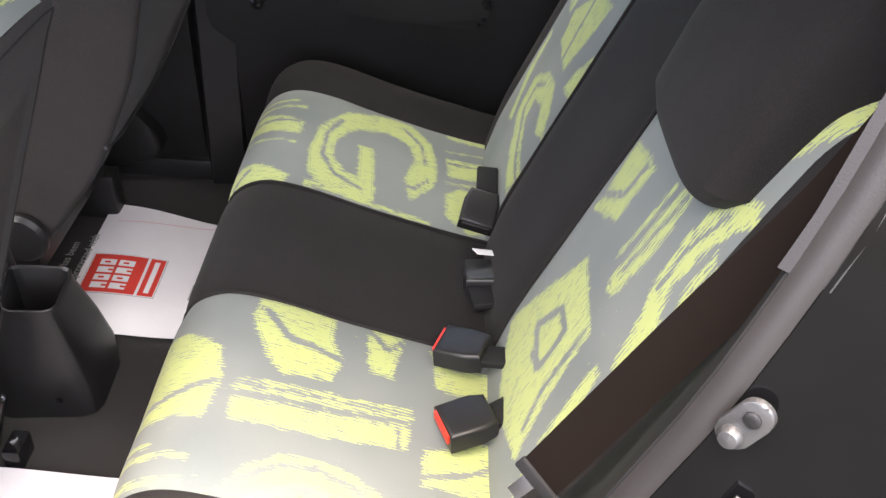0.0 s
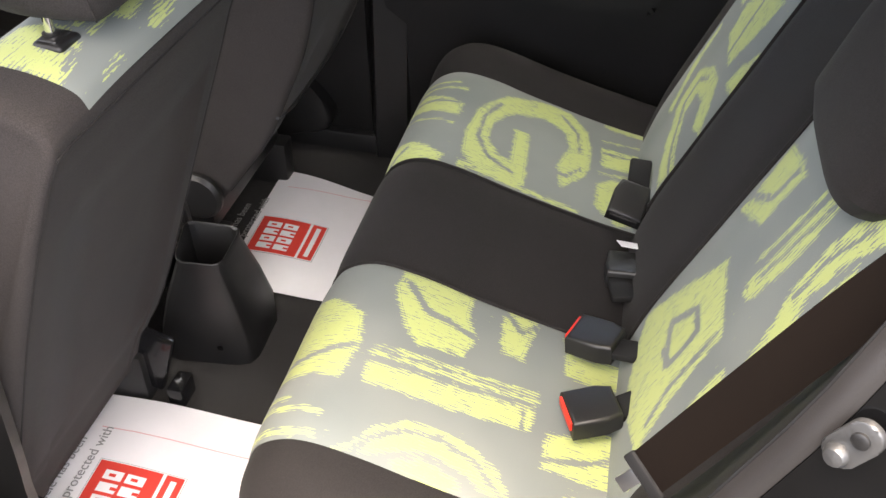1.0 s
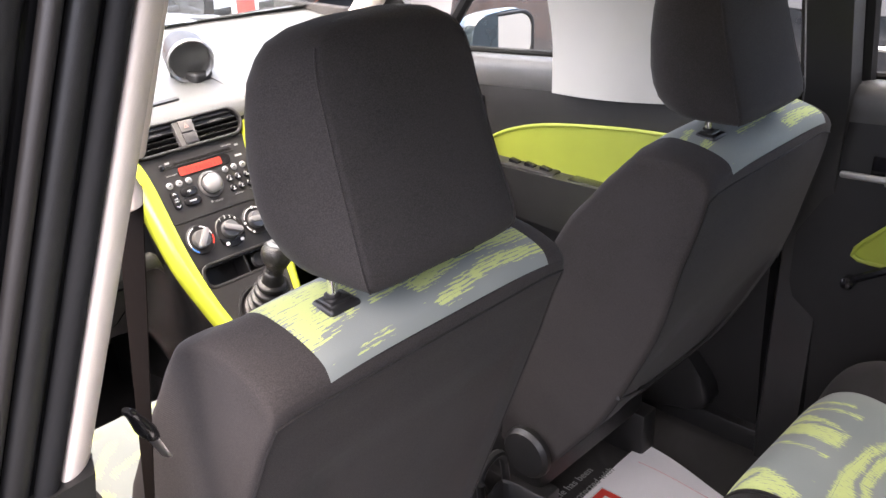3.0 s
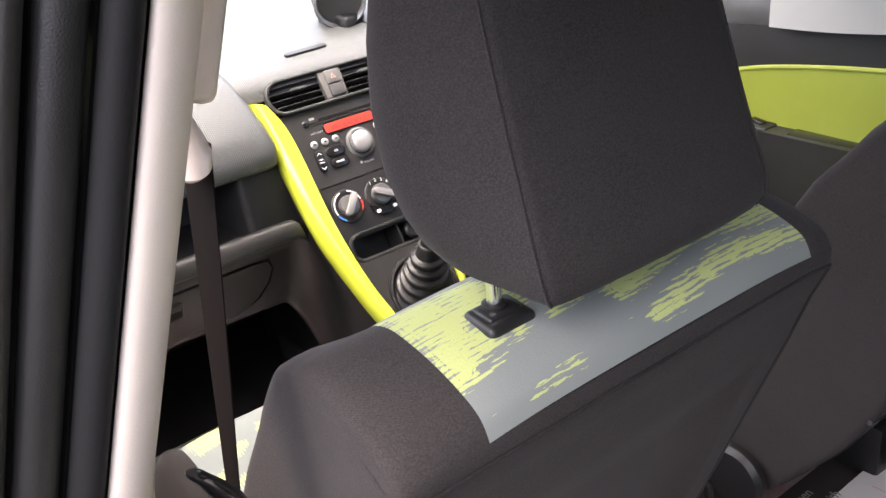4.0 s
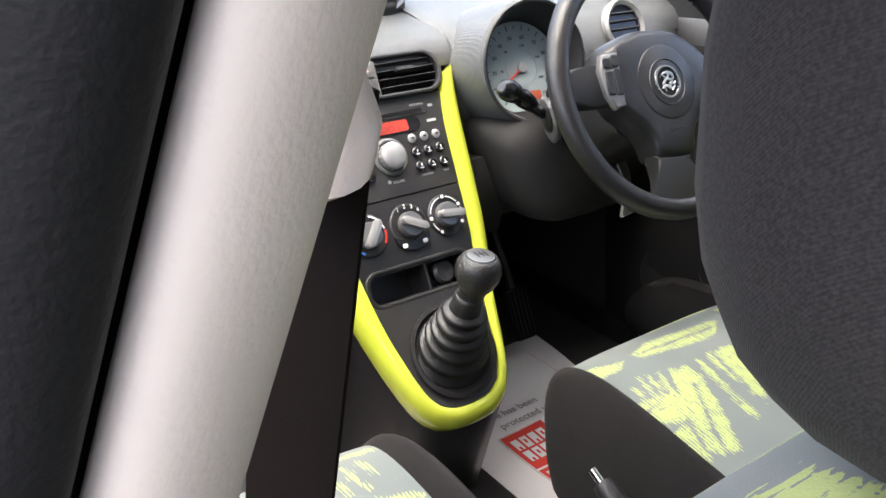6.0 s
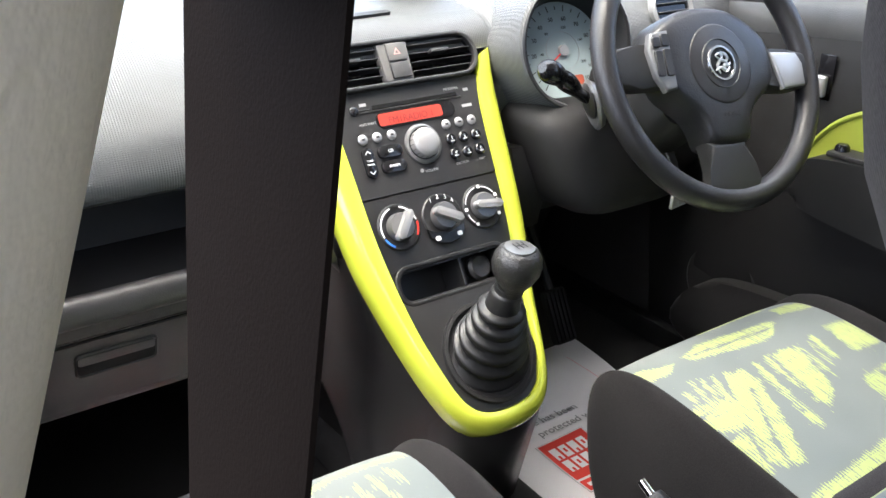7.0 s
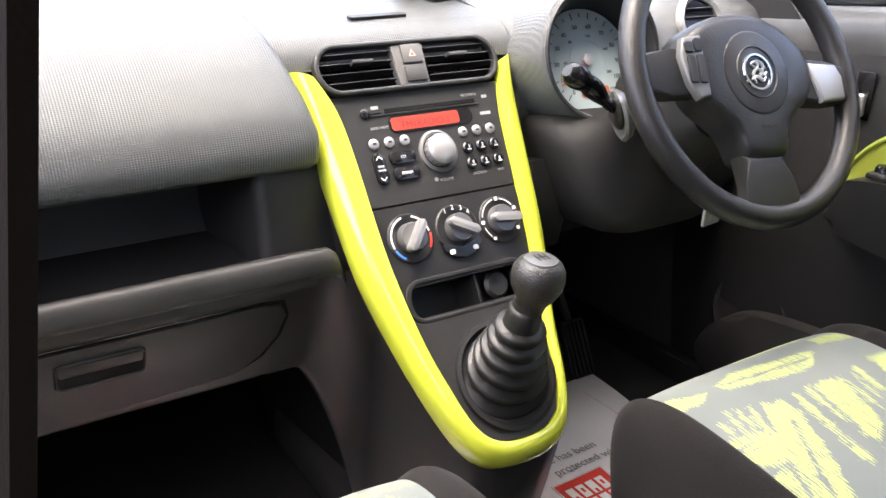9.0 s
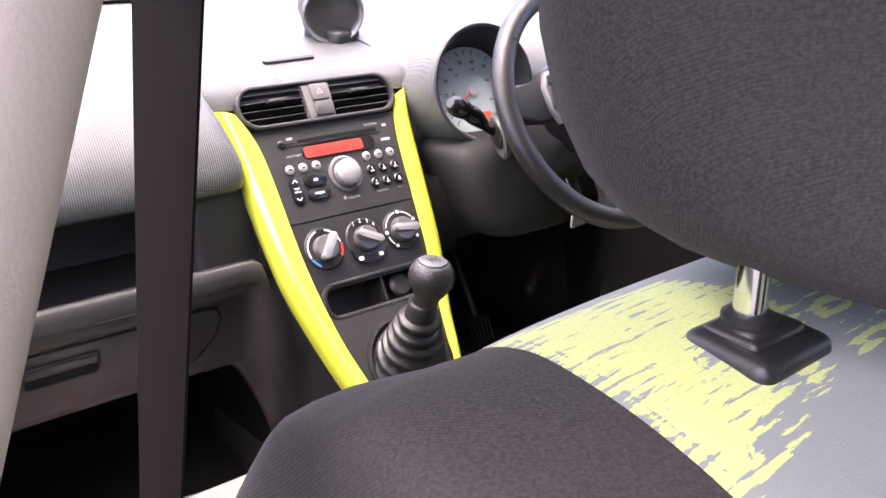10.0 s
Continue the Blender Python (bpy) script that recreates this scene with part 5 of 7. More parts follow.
# body under it
levels = [(0.0, 1.44, 0.070), (0.10, 1.425, 0.074), (0.20, 1.400, 0.077), (0.262, 1.384, 0.078), (0.30, 1.40, 0.069), (0.35, 1.443, 0.092), (0.39, 1.478, 0.101), (0.425, 1.508, 0.116), (0.47, 1.535, 0.128), (0.53, 1.571, 0.136), (0.60, 1.612, 0.140), (0.655, 1.66, 0.140), (0.685, 1.70, 0.12)]
rings = []
for z, y, hw in levels:
    r = 0.05 if z < 0.3 else 0.012
    mid_y = y + (0.07 if 0.38 < z < 0.50 else 0.0)
    pts = [(-hw - 0.02 * (z < 0.35), 2.0, z), (-hw, y + 0.12, z), (-hw, y + r, z), (-hw + r * 0.3, y + r * 0.3, z), (-hw + r, mid_y, z), (0, mid_y - 0.002, z), (hw - r, mid_y, z), (hw - r * 0.3, y + r * 0.3, z), (hw, y + r, z), (hw, y + 0.12, z), (hw + 0.02 * (z < 0.35), 2.0, z)]
    rings.append([(x - 0.003, yy, zz) for x, yy, zz in pts])
part("console_body", loft(rings, False, False), m_flank, cons, "", 50)
# face plates, following the inner edge of the surround
def width_at(v):
    up = [(p[1], p[0]) for p in INN if p[2] == 0]
    up.sort()
    return float(np.interp(v, [a for a, _ in up], [b for _, b in up])) - 0.0005
TR = dict(u0=-0.090, u1=0.080, v0=-0.100, v1=-0.056)
def face(v0, v1, n=6):
    return [(-width_at(v0 + (v1 - v0) * i / n) - 0.002, v0 + (v1 - v0) * i / n) for i in range(n + 1)] + [(width_at(v1 + (v0 - v1) * i / n) - 0.002, v1 + (v0 - v1) * i / n) for i in range(n + 1)]
part("heater_panel", prism(face(-0.056, 0.0405), 0.006, CM @ pose(0, 0, -0.006), 0.0008, 1), m_panel, cons)
part("tray_side", prism([(-width_at(-0.056) - 0.002, -0.056), (TR["u0"], -0.056), (TR["u0"], -0.100), (-width_at(-0.1) - 0.002, -0.100)], 0.006, CM @ pose(0, 0, -0.006)), m_panel, cons)
part("tray_side", prism([(TR["u1"], -0.056), (width_at(-0.056), -0.056), (width_at(-0.1), -0.100), (TR["u1"], -0.100)], 0.006, CM @ pose(0, 0, -0.006)), m_panel, cons)
part("tray_lip", prism(rrect(0.180, 0.054, 0.022, 8, -0.005, -0.077), 0.005, CM @ pose(0, 0, -0.002), 0.002, 3, rrect(0.166, 0.041, 0.017, 8, -0.005, -0.077)), m_panel, cons)
tray = part("tray", join(box((0.17, 0.004, 0.06), CM @ pose(-0.005, -0.099, -0.03)), box((0.17, 0.004, 0.06), CM @ pose(-0.005, -0.057, -0.03)), box((0.17, 0.05, 0.004), CM @ pose(-0.005, -0.078, -0.058)), box((0.004, 0.05, 0.06), CM @ pose(-0.090, -0.078, -0.03)), box((0.004, 0.05, 0.06), CM @ pose(0.080, -0.078, -0.03)), box((0.003, 0.042, 0.05), CM @ pose(0.008, -0.078, -0.028))), m_dark, cons, "deep dark storage tray")
part("power_socket", join(lathe([(0.016, -0.02), (0.018, -0.008), (0.014, -0.004), (0.0, -0.006)], CM @ pose(0.042, -0.078, -0.004), 28)), m_panel, cons)
lowpts = [(p[0], -p[1]) for p in INN if p[2] == 1]
part("gear_plate", prism([(-width_at(-0.1) - 0.004, 0.004)] + [(-x - 0.004, y) for x, y in lowpts] + [(x - 0.004, y) for x, y in lowpts[-2::-1]] + [(width_at(-0.1) - 0.004, 0.004)], 0.006, KM @ pose(0, 0, -0.004), 0.001, 1), m_panel, cons)

# centre air vents
cv = thing("centre_vent", (0, 1.66, 0.70), "twin dark centre air vents with hazard switch between", "air vent")
VM = CM @ pose(-0.004, 0.2115, 0.002)
part("bezel", prism(rrect(0.262, 0.064, 0.030, 8), 0.010, VM @ pose(0, 0, -0.003), 0.003, 2, rrect(0.248, 0.051, 0.0245, 8)), m_panel, cv)
part("duct", prism(rrect(0.250, 0.053, 0.025, 8), 0.004, VM @ pose(0, 0, -0.032)), m_gloss, cv)
part("duct_wall", prism(rrect(0.252, 0.055, 0.026, 8), 0.030, VM @ pose(0, 0, -0.032), 0, 1, rrect(0.248, 0.051, 0.0245, 8)), m_gloss, cv)
for sx in (-1, 1):
    for i in range(4):
        v = -0.0175 + 0.0118 * i
        inset = 0.0985 + math.sqrt(max(0.0, 0.0245 ** 2 - v * v))
        x0, x1 = 0.024, inset
        part("slat", box((x1 - x0, 0.0017, 0.013), VM @ pose(sx * (x0 + x1) / 2, v, -0.003, -14, 0, 0), 0.0006, 1), m_panel, cv)
    for i in range(5):
        part("vane", box((0.0015, 0.046, 0.008), VM @ pose(sx * (0.04 + 0.018 * i), 0, -0.020)), m_gloss, cv)
    part("tab", box((0.028, 0.005, 0.012), VM @ pose(sx * 0.068, 0.0065, 0.005), 0.0015, 2), m_dashlow, cv)
part("switch_block", prism([(-0.023, 0.0255), (0.023, 0.0255), (0.021, -0.0255), (-0.021, -0.0255)], 0.012, VM @ pose(0, 0, -0.008), 0.002, 2), m_block, cv, "grey plastic switch block, paled for light from above")
hz = part("hazard_switch", box((0.028, 0.024, 0.005), VM @ pose(0.003, 0.0125, 0.005), 0.0015, 2), m_block, cv, "dark grey hazard warning switch")
part("triangle", prism([(-0.005, -0.004), (0.005, -0.004), (0, 0.005)], 0.0006, VM @ pose(0.003, 0.0125, 0.0075), 0, 1, [(-0.0032, -0.003), (0.0032, -0.003), (0, 0.0028)]), flat("pale_red", (0.50, 0.27, 0.25), 0.5), hz)
part("blank_switch", box((0.028, 0.021, 0.005), VM @ pose(0.003, -0.0125, 0.005), 0.0015, 2), m_dashlow, cv)

# radio
radio = thing("car_radio", (0, 1.60, 0.61), "dark car radio with red display, round knob and many buttons", "radio")
RB = CM @ pose(0, 0, 0)
part("faceplate", prism(face(0.0415, 0.180), 0.007, CM @ pose(0, 0, -0.006), 0.001, 1), m_panel, radio)
part("disc_slot", join(box((0.132, 0.0055, 0.001), RB @ pose(0.010, 0.157, 0.0014), 0.0004, 1)), m_gloss, radio)
part("slot_lip", join(box((0.158, 0.0015, 0.002), RB @ pose(0.003, 0.1525, 0.002), 0.0006, 1), box((0.015, 0.0015, 0.002), RB @ pose(-0.068, 0.1565, 0.002))), m_dashlow, radio)
part("display_recess", prism(rrect(0.122, 0.022, 0.010, 6, 0.006, 0.139), 0.0012, RB @ pose(0, 0, 0.001), 0.0005, 1), m_gloss, radio)
lcd = part("display", prism(rrect(0.098, 0.0165, 0.004, 4, -0.003, 0.139), 0.0014, RB @ pose(0, 0, 0.0012)), m_lcd, radio, "red lit display")
text("FM1RADIO 1", 0.0125, RB @ pose(-0.003, 0.1365, 0.0029), m_lcdtext, lcd, depth=0.0001)
for u in (-0.082, -0.061, -0.0395, 0.046, 0.067, 0.088):
    part("button", lathe([(0.0066, 0), (0.0066, 0.002), (0.005, 0.0032), (0, 0.0034)], RB @ pose(u, 0.118, 0.001), 20), m_silver, radio, "small round silver button")
    part("button_mark", box((0.0046, 0.0026, 0.0002), RB @ pose(u, 0.118, 0.0045)), m_panel, radio)
part("button", lathe([(0.0062, 0), (0.0062, 0.002), (0.0048, 0.003), (0, 0.0032)], RB @ pose(-0.083, 0.156, 0.001), 20), m_gloss, radio, "small round black eject button")
for r in range(2):
    for i in range(3):
        b = part("button", lathe([(0.0076, 0), (0.0076, 0.003), (0.006, 0.0045), (0, 0.0048)], RB @ pose(0.0465 + 0.0205 * i, 0.097 - 0.0205 * r, 0.001), 22), m_gloss, radio, "round black preset button")
        text(str(1 + i + 3 * r), 0.006, RB @ pose(0.0465 + 0.0205 * i, 0.098 - 0.0205 * r, 0.0061), m_white, b, depth=0.0001)
        part("printed_bar", box((0.006, 0.0018, 0.0002), RB @ pose(0.0465 + 0.0205 * i, 0.0942 - 0.0205 * r, 0.0060)), m_grey, b)
for v, s in ((0.0975, "CD"), (0.0775, "FM/AM")):
    b = part("button", prism(rrect(0.036, 0.0155, 0.006, 5), 0.004, RB @ pose(-0.049, v, 0.001), 0.0015, 2), m_gloss, radio, "wide black button")
    text(s, 0.0052, RB @ pose(-0.049, v, 0.0053), m_white, b, depth=0.0001)
b = part("rocker", prism(rrect(0.016, 0.0385, 0.0075, 6), 0.004, RB @ pose(-0.082, 0.087, 0.001), 0.0015, 2), m_gloss, radio, "upright black rocker button")
text("TUNE", 0.0034, RB @ pose(-0.082, 0.0895, 0.0053), m_white, b, depth=0.0001)
text("TRACK", 0.0034, RB @ pose(-0.082, 0.0845, 0.0053), m_white, b, depth=0.0001)
for s, v in ((1, 0.100), (-1, 0.074)):
    part("arrow", join(box((0.0055, 0.001, 0.0002), RB @ pose(-0.084, v, 0.0053, 0, 0, 45 * s)), box((0.0055, 0.001, 0.0002), RB @ pose(-0.080, v, 0.0053, 0, 0, -45 * s))), m_white, b)
VK = RB @ pose(0.003, 0.0985, 0.001)
kn = part("volume_knob", lathe([(0.0198, 0.001), (0.0196, 0.010), (0.0186, 0.0125), (0.0150, 0.0145), (0.0142, 0.0150), (0.0, 0.0152)], VK, 48), m_silver, radio, "large silver volume knob")
part("knurl", join(*[box((0.0010, 0.0012, 0.008), VK @ pose(0.0197 * math.cos(radians(20 * i)), 0.0197 * math.sin(radians(20 * i)), 0.006, 0, 0, 20 * i)) for i in range(18)]), m_knob, kn, "fine grip ribs")
part("knob_ring", lathe([(0.0208, 0.0), (0.0212, 0.0018), (0.0240, 0.0032), (0.0268, 0.0022), (0.0272, 0.0)], VK, 48), m_knob, kn, "dull silver collar")
part("knob_gap", lathe([(0.0196, 0.0012), (0.0214, 0.0012)], VK, 36), m_gloss, kn)
part("power_mark", lathe([(0.0018, 0), (0.0018, 0.0002), (0.0026, 0.0002), (0.0026, 0)], RB @ pose(-0.010, 0.0640, 0.0011), 20), m_grey, radio)
text("VOLUME", 0.0052, RB @ pose(0.005, 0.062, 0.0012), m_grey, radio, depth=0.0001)
text("TEXT", 0.0044, RB @ pose(0.088, 0.063, 0.0012), m_grey, radio, depth=0.0001)
text("-DISC/FLD+", 0.0044, RB @ pose(0.055, 0.063, 0.0012), m_grey, radio, depth=0.0001)
text("ANTI-THEFT", 0.0045, RB @ pose(-0.068, 0.137, 0.0012), m_grey, radio, depth=0.0001)
text("MP3/WMA", 0.0052, RB @ pose(0.070, 0.165, 0.0012), m_grey, radio, depth=0.0001)
for (u, v, w) in ((0.093, 0.161, 0.008), (0.088, 0.139, 0.016), (-0.068, 0.1625, 0.010)):
    part("printed_bar", box((w, 0.004, 0.0002), RB @ pose(u, v, 0.0012)), m_grey, radio)

# heater controls


def heater_dial(u, turn, label):
    d = thing("heater_dial", tuple(CM @ Vector((u, -0.001, 0))), label, "dial", "heater dials")
    M = CM @ pose(u, -0.0005, 0.0)
    part("ring", lathe([(0.0305, 0), (0.0305, 0.0015), (0.029, 0.003), (0.0255, 0.0032), (0.0235, 0.002), (0, 0.002)], M, 44), m_panel, d)
    k = part("knob", lathe([(0.0185, 0.002), (0.0180, 0.010), (0.0165, 0.0135), (0.0, 0.014)], M, 36), m_knob, d, "dark silver knob")
    part("grip", prism(rrect(0.0105, 0.042, 0.005, 5), 0.012, M @ pose(0, 0, 0.012, 0, 0, turn), 0.002, 2), m_silver, k)
    return d, M


def arc_strip(d, M, r0, r1, a0, a1, mat, name="printed_arc", h=0.0034):
    n = 14
    bm = bmesh.new()
    va = [bm.verts.new(M @ Vector((r0 * math.cos(radians(a0 + (a1 - a0) * i / n)), r0 * math.sin(radians(a0 + (a1 - a0) * i / n)), h))) for i in range(n + 1)]
    vb = [bm.verts.new(M @ Vector((r1 * math.cos(radians(a0 + (a1 - a0) * i / n)), r1 * math.sin(radians(a0 + (a1 - a0) * i / n)), h))) for i in range(n + 1)]
    for i in range(n):
        bm.faces.new((va[i], va[i + 1], vb[i + 1], vb[i]))
    part(name, bm, mat, d)


d, M = heater_dial(-0.067, -38, "round silver temperature dial with blue and red arc")
arc_strip(d, M, 0.0255, 0.0275, 105, 200, m_white)
arc_strip(d, M, 0.0255, 0.0275, 10, 75, m_white)
arc_strip(d, M, 0.0255, 0.0280, 205, 240, m_blueink)
arc_strip(d, M, 0.0255, 0.0280, -35, 5, m_red)
d, M = heater_dial(0.0, 62, "round silver fan speed dial numbered one to four")
for i, a in enumerate((118, 92, 66, 42)):
    text(str(i + 1), 0.0085, M @ pose(0.0265 * math.cos(radians(a)), 0.0265 * math.sin(radians(a)), 0.0034), m_white, d, depth=0.0001)
part("rocker", prism([(-0.029, -0.012), (-0.018, -0.019), (0, -0.024), (0.018, -0.019), (0.029, -0.012), (0.027, -0.024), (0.015, -0.034), (0, -0.037), (-0.015, -0.034), (-0.027, -0.024)], 0.0035, M @ pose(0, 0, 0.001), 0.001, 1), m_gloss, d, "black rocker under the fan dial")
for u in (-0.017, 0.017):
    part("printed_bar", prism(rrect(0.008, 0.006, 0.002, 3, u, -0.027), 0.0003, M @ pose(0, 0, 0.0045)), m_white, d)
d, M = heater_dial(0.0645, 82, "round silver air direction dial")
for a0, a1 in ((100, 165), (195, 225), (35, 78), (-10, 15)):
    arc_strip(d, M, 0.0262, 0.0275, a0, a1, m_white)
for a in (88, 180, 25, -32, 235):
    part("printed_bar", prism(rrect(0.005, 0.0045, 0.0012, 2), 0.0002, M @ pose(0.027 * math.cos(radians(a)), 0.027 * math.sin(radians(a)), 0.0034)), m_white, d)

# gear lever
gear = thing("gear_lever", (0, 1.436, 0.361), "gear lever with ribbed rubber boot and leather-grained knob", "gear lever")
gb, gt = KM @ Vector((0.0, -0.088, 0.0)), Vector((0.0, 1.402, 0.462))
gz = (gt - gb).normalized()
gx = Vector((1, 0, 0))
GM = frame_of(gb, gx, gz.cross(gx), gz)
L = (gt - gb).length
part("boot_ring", lathe([(0.062, -0.006), (0.068, 0.0), (0.067, 0.007), (0.062, 0.008), (0.058, 0.003)], KM @ pose(0, -0.088, 0.0) , 44), m_rubber, gear)
prof = [(0.062, -0.012)]
steps = 6
for i in range(steps):
    t0 = i / steps
    r_out = 0.061 - 0.036 * t0 ** 0.9
    r_in = r_out - 0.0085
    z0 = -0.004 + L * 0.86 * t0
    z1 = -0.004 + L * 0.86 * (t0 + 1 / steps)
    prof += [(r_out, z0), (r_out + 0.0012, z0 + 0.004), (r_out - 0.001, z0 + 0.0075), (r_in, z0 + 0.009), (r_in - 0.001, z1 - 0.001)]
prof += [(0.020, L * 0.86), (0.019, L * 0.93), (0.0165, L * 0.95), (0.0155, L * 1.06)]
# the boot leans from the plate's slope to the lever's own axis
bm = lathe(prof, GM, 44)
tilt = Vector(KN)
for v in bm.verts:
    loc = GM.inverted() @ v.co
    f = max(0.0, 1 - loc.z / (L * 0.8))
    off = (v.co - (gb + gz * loc.z))
    v.co -= tilt * (off.dot(tilt)) * f * 0.9
part("boot", bm, plastic("boot_rubber", (0.012, 0.012, 0.0125), 0.40, 600.0, 0.3), gear, "ribbed black rubber boot", 60)
part("collar", lathe([(0.0205, L * 0.84), (0.0195, L * 0.96), (0.017, L * 0.99), (0.0148, L * 1.0), (0.0148, L * 1.12)], GM, 30), m_panel, gear)
kz = Vector((0.04, -0.12, 0.99)).normalized()
kx = Vector((1, 0, -0.04)).normalized()
KNB = frame_of((0.002, 1.394, 0.461), kx, kz.cross(kx), kz) @ Matrix.Scale(0.92, 4)
part("knob", lathe([(0.013, -0.004), (0.016, 0.008), (0.024, 0.018), (0.0315, 0.032), (0.0335, 0.043), (0.032, 0.054), (0.027, 0.063), (0.021, 0.0665), (0.0, 0.0675)], KNB, 40), plastic("leather_grain", (0.022, 0.0215, 0.021), 0.38, 420.0, 1.6), gear, "black leather-grained knob")
cap = part("knob_cap", lathe([(0.0215, 0.064), (0.020, 0.0685), (0.0, 0.0705)], KNB, 32), m_knob, gear, "silver shift pattern disc")
for dx in (-0.007, 0, 0.007):
    part("pattern_line", box((0.0012, 0.016, 0.0004), KNB @ pose(dx, 0, 0.0710)), m_panel, cap)
part("pattern_line", box((0.0152, 0.0012, 0.0004), KNB @ pose(0, 0, 0.0710)), m_panel, cap)

# ---- steering wheel ----
sw = thing("steering_wheel", (0.345, 1.41, 0.69), "black three-spoke steering wheel with silver spokes and chrome badge", "steering wheel")
WC = Vector((0.372, 1.437, 0.6805))
wn_ = Vector((-0.042, -0.871, 0.490)).normalized()
wx = Vector((0.9988, -0.0483, 0))
WM = frame_of(WC, wx, wn_.cross(wx), wn_) @ pose(0, 0, 0, 0, 0, -5)
RW = 0.184
part("rim", tube([WM @ Vector((RW * math.cos(2 * math.pi * i / 72), RW * math.sin(2 * math.pi * i / 72), 0.0)) for i in range(72)], 0.0165, 14, 1.0, True, tuple(wn_)), plastic("rim_vinyl", (0.015, 0.0143, 0.015), 0.30, 700.0, 0.8), sw, "grained black rim")
HUB = [(-0.098, 0.046), (-0.05, 0.072), (0.0, 0.078), (0.05, 0.070), (0.098, 0.034), (0.104, -0.010), (0.092, -0.034), (0.070, -0.050), (0.051, -0.066), (0.040, -0.086), (0.034, -0.108), (0.012, -0.114), (-0.012, -0.114), (-0.034, -0.108), (-0.040, -0.086), (-0.051, -0.066), (-0.070, -0.050), (-0.090, -0.032), (-0.102, 0.0)]
hubp = [(p.x * 1.05, p.y * (1.06 if p.y > 0 else 1.0)) for p in spline([(x, y, 0) for x, y in HUB], 48, True)]
WH = WM @ pose(0, 0, -0.0185)
part("hub", loft([[WH @ Vector((x * k, y * k, h)) for x, y in hubp] for k, h in ((1.0, -0.012), (1.0, 0.012), (0.99, 0.019), (0.965, 0.026), (0.92, 0.031), (0.85, 0.0338), (0.6, 0.0348), (0.1, 0.0350))]), plastic("hub_vinyl", (0.014, 0.014, 0.0152), 0.32, 500.0, 0.8), sw, "grained black airbag cover")
part("hub_ring", lathe([(0.0, 0.0358), (0.0525, 0.0362), (0.0550, 0.0352), (0.0560, 0.0335), (0.0562, 0.026)], WH, 44), plastic("hub_disc", (0.017, 0.0165, 0.017), 0.36, 700.0, 0.5), sw)
part("hub_ring", lathe([(0.0325, 0.0355), (0.0338, 0.0374), (0.0352, 0.0355)], WH, 44), m_dark, sw)
badge = part("badge", lathe([(0.0205, 0.0350), (0.0215, 0.0385), (0.024, 0.0385), (0.0255, 0.0350)], WH, 40), m_chrome, sw, "round chrome badge ring")
part("badge_field", lathe([(0.0, 0.0362), (0.0208, 0.0362), (0.0208, 0.035)], WH, 32), m_gloss, badge)
strokes = [[(-0.013, -0.010), (-0.004, -0.006), (0.006, -0.011), (0.013, -0.006)], [(-0.006, -0.015), (-0.009, -0.004), (-0.003, 0.004), (-0.010, 0.010)], [(-0.003, 0.004), (0.006, 0.002), (0.010, -0.004)], [(0.000, 0.015), (0.008, 0.012), (0.011, 0.005), (0.006, 0.002)], [(-0.010, 0.010), (-0.003, 0.013), (0.002, 0.009), (0.000, 0.004)], [(0.006, -0.011), (0.003, -0.003), (0.010, -0.004), (0.015, 0.000)]]
part("badge_mark", join(*[tube(spline([tuple(WH @ Vector((x, y, 0.0372))) for x, y in one], 12), [0.0009 + 0.0013 * math.sin(math.pi * k / 11) for k in range(12)], 8) for one in strokes]), m_steel, badge, "chrome relief on the badge")
text("AIRBAG", 0.0085, WH @ pose(0.004, -0.070, 0.0352), m_dashlow, sw, depth=0.0002)
for s in (-1, 1):
    lo = -0.012 if s > 0 else 0.0
    part("spoke", prism([(s * 0.070, 0.036 + lo), (s * 0.135, 0.030 + lo), (s * 0.184, 0.024 + lo), (s * 0.184, -0.024 + lo), (s * 0.140, -0.028 + lo), (s * 0.070, -0.026 + lo)][::s], 0.024, WM @ pose(0, 0, -0.012), 0.008, 4), m_dark, sw)
part("spoke_plate", prism([(0.098, 0.014), (0.150, 0.012), (0.160, -0.004), (0.158, -0.036), (0.112, -0.040)], 0.008, WM @ pose(0, 0, 0.010), 0.004, 3), m_silver, sw, "silver spoke plate")
pl = part("switch_plate", prism([(-0.088, 0.046), (-0.088, -0.032), (-0.108, -0.036), (-0.120, -0.016), (-0.126, 0.020), (-0.118, 0.042)], 0.010, WM @ pose(0, 0, 0.012), 0.004, 3), plastic("satin_silver", (0.17, 0.17, 0.17), 0.4, 900.0, 0.05, 0.05, metal=0.5), sw, "silver remote control plate")
for (bx, by, bw, bh) in ((-0.113, 0.029, 0.013, 0.014), (-0.098, 0.032, 0.013, 0.017), (-0.1125, 0.001, 0.0125, 0.034), (-0.0975, 0.002, 0.0125, 0.036)):
    part("switch", prism(rrect(bw, bh, 0.003, 3), 0.003, WM @ pose(bx, by, 0.0215, 0, 0, 0), 0.001, 1), m_dark, pl)
part("spoke", prism([(-0.040, -0.104), (0.032, -0.104), (0.031, -0.140), (0.036, -0.164), (0.052, -0.184), (-0.056, -0.184), (-0.042, -0.164), (-0.037, -0.140)][::-1], 0.024, WM @ pose(-0.004, 0, -0.014), 0.009, 4), m_dark, sw, "smooth black lower spoke")
col = thing("steering_column", (0.30, 1.55, 0.62), "dark plastic steering column shroud with ignition and stalk", "steering column")
rings = []
